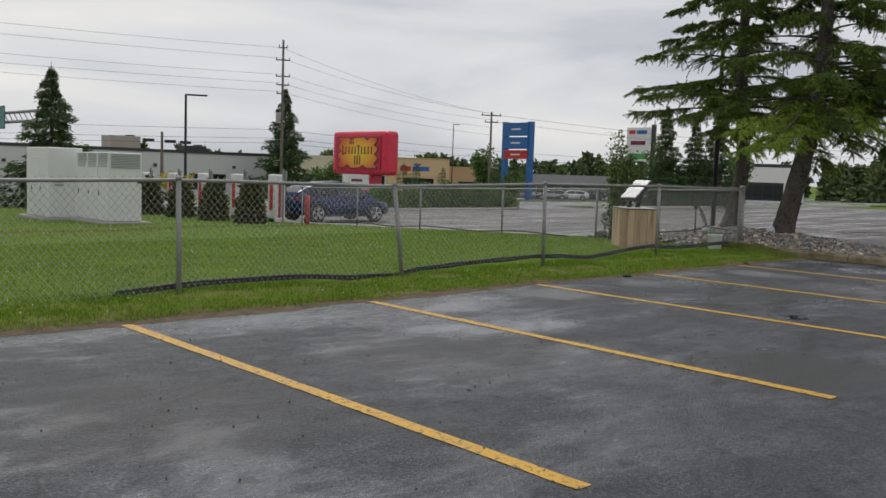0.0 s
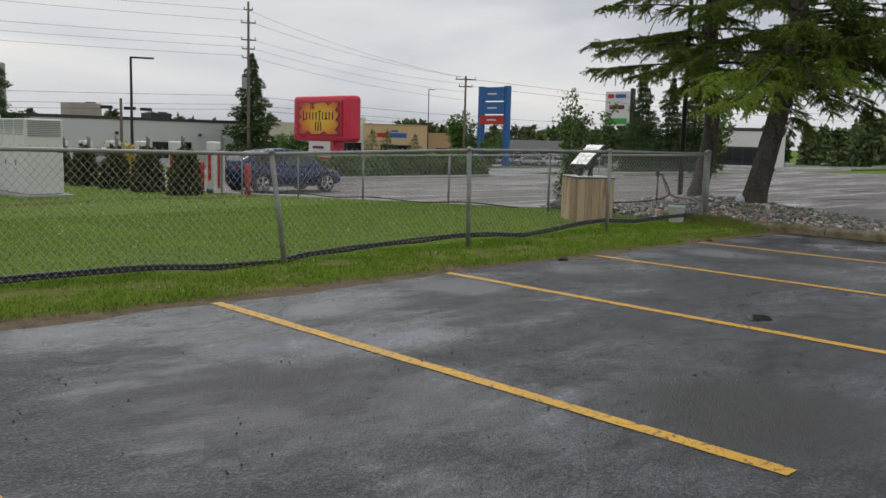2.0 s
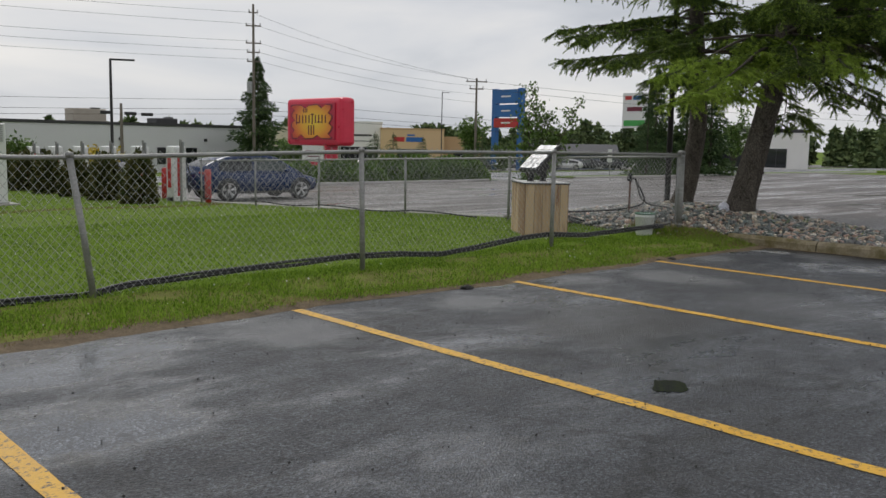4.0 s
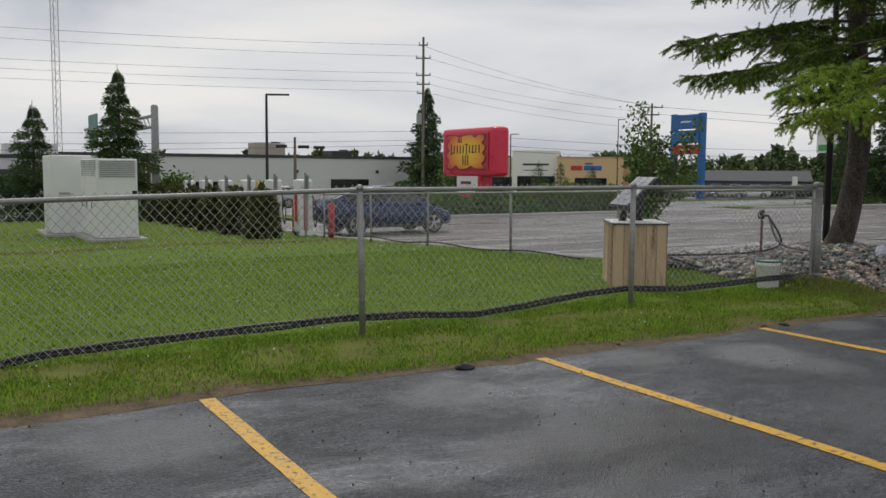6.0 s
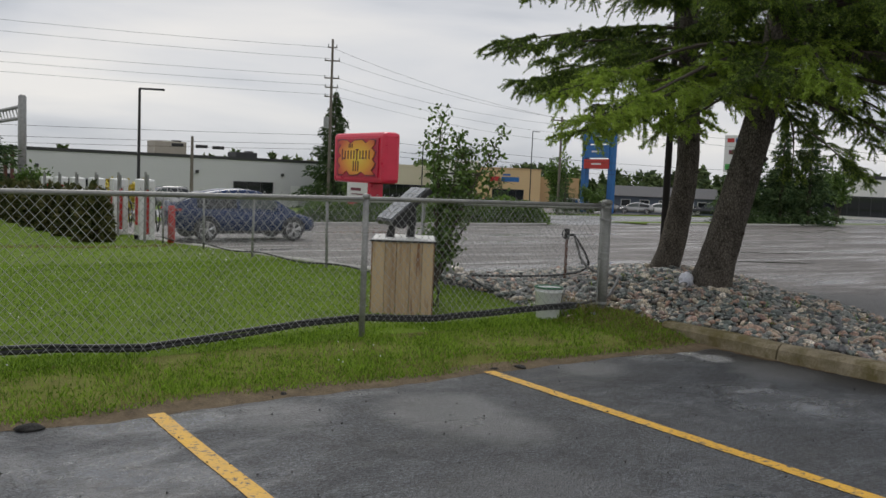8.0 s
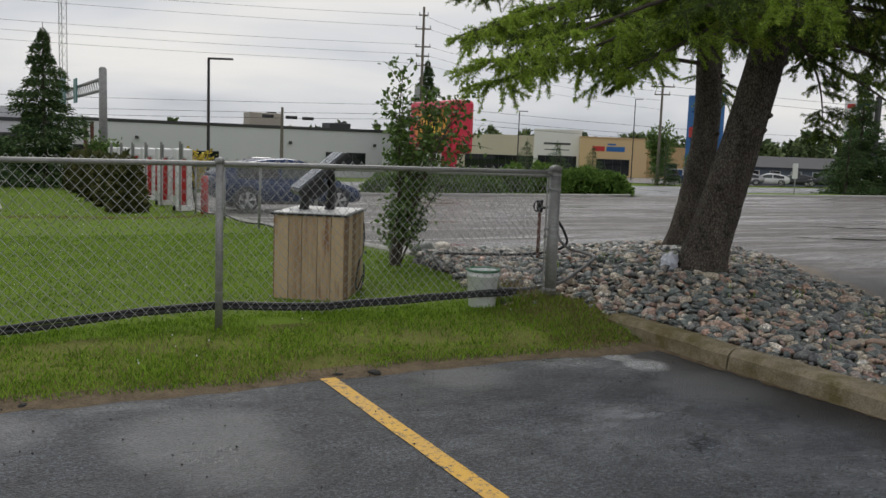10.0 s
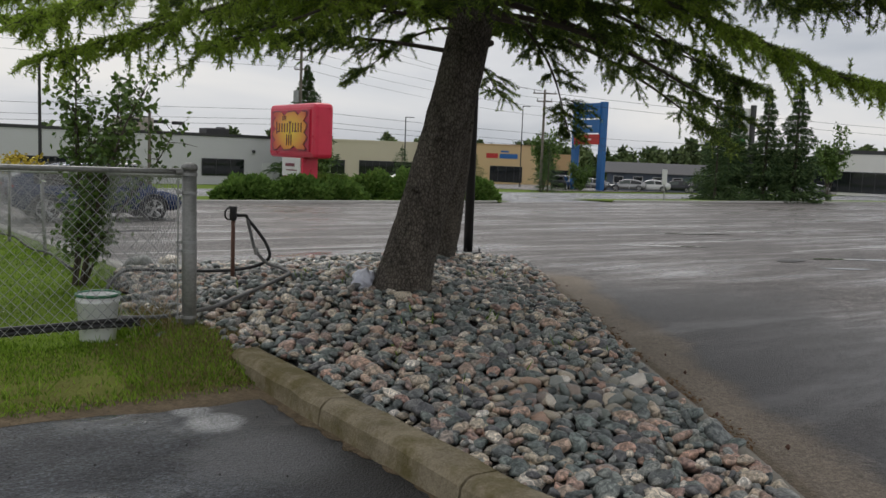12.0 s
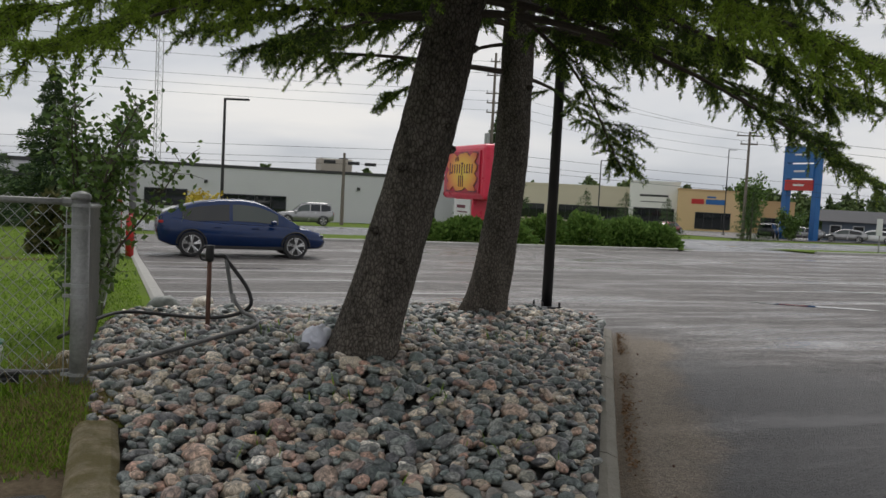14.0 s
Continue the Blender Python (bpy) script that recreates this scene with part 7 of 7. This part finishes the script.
bars(st2, [(0.4, 5.6, 3.6, 0.95), (-0.4, 6.5, 1.6, 0.35)], lambda u, v: Matrix.Translation((u, -0.04, v)), M_BLUESIGN, "")
store("tan_annex", 117.5, 126.8, yaw, 8.0, 14.0, 6.0, M_TAN, "tan stucco store annex", ((0, 1.8, 4.0, 2.6, M_GLASS),), M_TAN, 0.3)
store("corner_store", 112.0, 56.0, -60, 12.0, 10.0, 5.6, M_WHITEWALL, "white and tan corner store with glazed front", ((-3, 1.8, 12.0, 2.8, M_GLASS),), M_DARKTRIM, 0.5)

house = thing("low_house", Matrix.Translation((85.0, 71.5, ground_z(85, 71) - 0.1)) @ Matrix.Rotation(radians(-48), 4, "Z"), "long low blue-grey building with a dark shingle roof", "building")
bm = bmesh.new()
box(bm, (0, 3, 1.2), (13.0, 6.0, 2.4))
part("wall", bm, mat("blue_grey_siding", (0.10, 0.13, 0.17), (0.15, 0.18, 0.22), 0.7, 0.5, 12, 0.1), house)
bm = bmesh.new()
prism(bm, [(-0.6, 2.35), (3.0, 3.7), (6.6, 2.35), (6.6, 2.25), (-0.6, 2.25)], -7.0, 7.0)
bmesh.ops.rotate(bm, cent=(0, 0, 0), matrix=Matrix.Rotation(radians(90), 3, "Z"), verts=bm.verts[:])
roof = part("roof", bm, M_ROOFSH, house)
for k in range(5):
    bm = bmesh.new()
    box(bm, (-5 + 2.5 * k, -0.02, 1.4), (1.3, 0.1, 1.0))
    wn_ = part("window", bm, M_LETTER, house)
    bm = bmesh.new()
    box(bm, (-5 + 2.5 * k, -0.06, 1.4), (1.1, 0.06, 0.84))
    part("pane", bm, M_GLASS, wn_)


# ---- river stones, small debris ----
def stone_shape(rs, seed):
    bm = bmesh.new()
    bmesh.ops.create_icosphere(bm, subdivisions=2, radius=1.0)
    off = Vector((seed * 3.7, seed * 1.3, 0))
    for v in bm.verts:
        v.co *= 1 + 0.34 * noise.noise(v.co * 1.0 + off) + 0.16 * noise.noise(v.co * 2.4 + off)
    co = np.array([tuple(v.co) for v in bm.verts])
    fa = [tuple(v.index for v in f.verts) for f in bm.faces]
    bm.free()
    return co, fa


rs = np.random.RandomState(99)
shapes = [stone_shape(rs, k) for k in range(10)]


def inside_heap(x, y):
    if y < -5.2 or y > 4.85:
        return False
    right = kerb_line(y) - 0.2 if y < 2.75 else 5.6
    left = 0.27 if y < -0.85 else (0.1 if y < 0.02 else lawn_edge(y) + 0.02 if y < 4.4 else 0.95)
    return left < x < right


spots = []
step = 0.064
yy = -5.2
row = 0
while yy < 4.85:
    xx = -1.0 + (row % 2) * step / 2
    while xx < 5.7:
        px_, py_ = xx + rs.normal() * 0.022, yy + rs.normal() * 0.022
        if inside_heap(px_, py_) and math.hypot(px_ - 1.95, py_) > 0.27 and math.hypot(px_ - 3.95, py_ - 2.46) > 0.23 and math.hypot(px_, py_) > 0.07 and math.hypot(px_ - 5.4, py_ - 3.72) > 0.24:
            spots.append((px_, py_))
        xx += step
    yy += step * 0.87
    row += 1
stone_meshes = []
for co, fa in shapes:
    stone_meshes.append(data_mesh("stone", [tuple(c) for c in co], fa, M_STONE, True))
heap = thing("stone_heap", pose(0, 0, 0), "heap of mixed grey, green and pink river stones", "stones", kind="structure")
all_v, all_f = [], []
count = 0
base = 0
for x, y in spots:
    size = 0.0365 * (0.64 + 0.95 * rs.random() ** 1.8)
    if rs.random() < 0.05:
        size *= 1.35
    sc = np.array([size * (1.0 + 0.5 * rs.random()), size * (0.8 + 0.3 * rs.random()), size * (0.48 + 0.27 * rs.random())])
    e = Euler((rs.normal() * 0.35, rs.normal() * 0.35, rs.random() * 6.28))
    z = island_top(x, y) - 0.055 + 0.062 * rs.random()
    k = rs.randint(10)
    near = 0.9 < x < 2.6 and -3.2 < y < -1.2
    if near and count < 300:
        ob = new("stone", stone_meshes[k])
        ob.parent = heap
        ob.matrix_basis = Matrix.LocRotScale((x, y, z), e, tuple(sc))
        count += 1
    else:
        co, fa = shapes[k]
        r = np.array(e.to_matrix())
        all_v.append((co * sc) @ r.T + np.array([x, y, z]))
        all_f += [(a + base, b + base, c + base) for a, b, c in fa]
        base += len(co)
rest = new("river_stones", data_mesh("river_stones", np.vstack(all_v).tolist(), all_f, M_STONE, True))
tagged(rest, "many wet river stones of mixed colours", "stones", kind="stuff")

# larger single stones at the post, trunk and lawn corner
for x, y, z, s, k in ((0.16, -0.13, 0.14, 0.08, 1), (-0.22, -0.1, 0.08, 0.11, 4), (1.75, -0.36, 0.34, 0.08, 2), (2.25, -0.3, 0.35, 0.075, 7), (0.78, 4.2, 0.1, 0.15, 3), (1.25, 4.55, 0.08, 0.13, 5)):
    ob = new("large_stone", stone_meshes[k])
    ob.matrix_basis = Matrix.LocRotScale((x, y, z), Euler((0.2, 0.1, k)), (s * 1.15, s * 0.9, s * 0.7))
    tagged(ob, "larger rounded grey stone lying at the heap edge", "stone", "larger stones")

# dark clods washed out on the asphalt edge
for k, (x, y, s) in enumerate(((-6.37, -1.58, 0.06), (-4.68, -1.46, 0.028), (-2.5, -1.5, 0.04), (-2.75, -1.46, 0.03))):
    ob = new("earth_clod", data_mesh("earth_clod", [tuple(c) for c in shapes[k][0]], shapes[k][1], M_GRAVELBED))
    ob.matrix_basis = Matrix.LocRotScale((x, y, s * 0.2), Euler((0, 0, k)), (s * 1.4, s * 0.85, s * 0.5))
    tagged(ob, "flat dark clod lying at the asphalt edge", "clod", "earth clods")

# brown leaf litter along the lot side of the island kerb, and two stones strayed onto the kerb
rs = np.random.RandomState(314)
vs, fs = [], []
while len(vs) < 4 * 900:
    f = rs.random()
    if noise.noise(Vector((f * 14, 3.3, 0))) < 0.25 * rs.random() - 0.05:
        continue
    d = 0.015 + abs(rs.normal()) * 0.045
    x, y = KERB_A[0] + (KERB_B[0] - KERB_A[0]) * f + 0.854 * d, KERB_A[1] + (KERB_B[1] - KERB_A[1]) * f - 0.52 * d
    c = Vector((x, y, ground_z(x, y) + 0.006 + 0.016 * rs.random()))
    m = Euler((rs.normal() * 0.4, rs.normal() * 0.4, rs.random() * 6.28)).to_matrix()
    a, b = 0.008 + 0.014 * rs.random(), 0.004 + 0.007 * rs.random()
    i = len(vs)
    vs += [tuple(c + m @ Vector(q)) for q in ((-a, 0, 0), (0, -b, 0.003), (a, 0, 0), (0, b, 0.003))]
    fs.append((i, i + 1, i + 2, i + 3))
tagged(new("leaf_litter", data_mesh("leaf_litter", vs, fs, M_DEADLEAF)), "dead brown leaves and cone scales along the kerb", "leaf litter", kind="stuff")
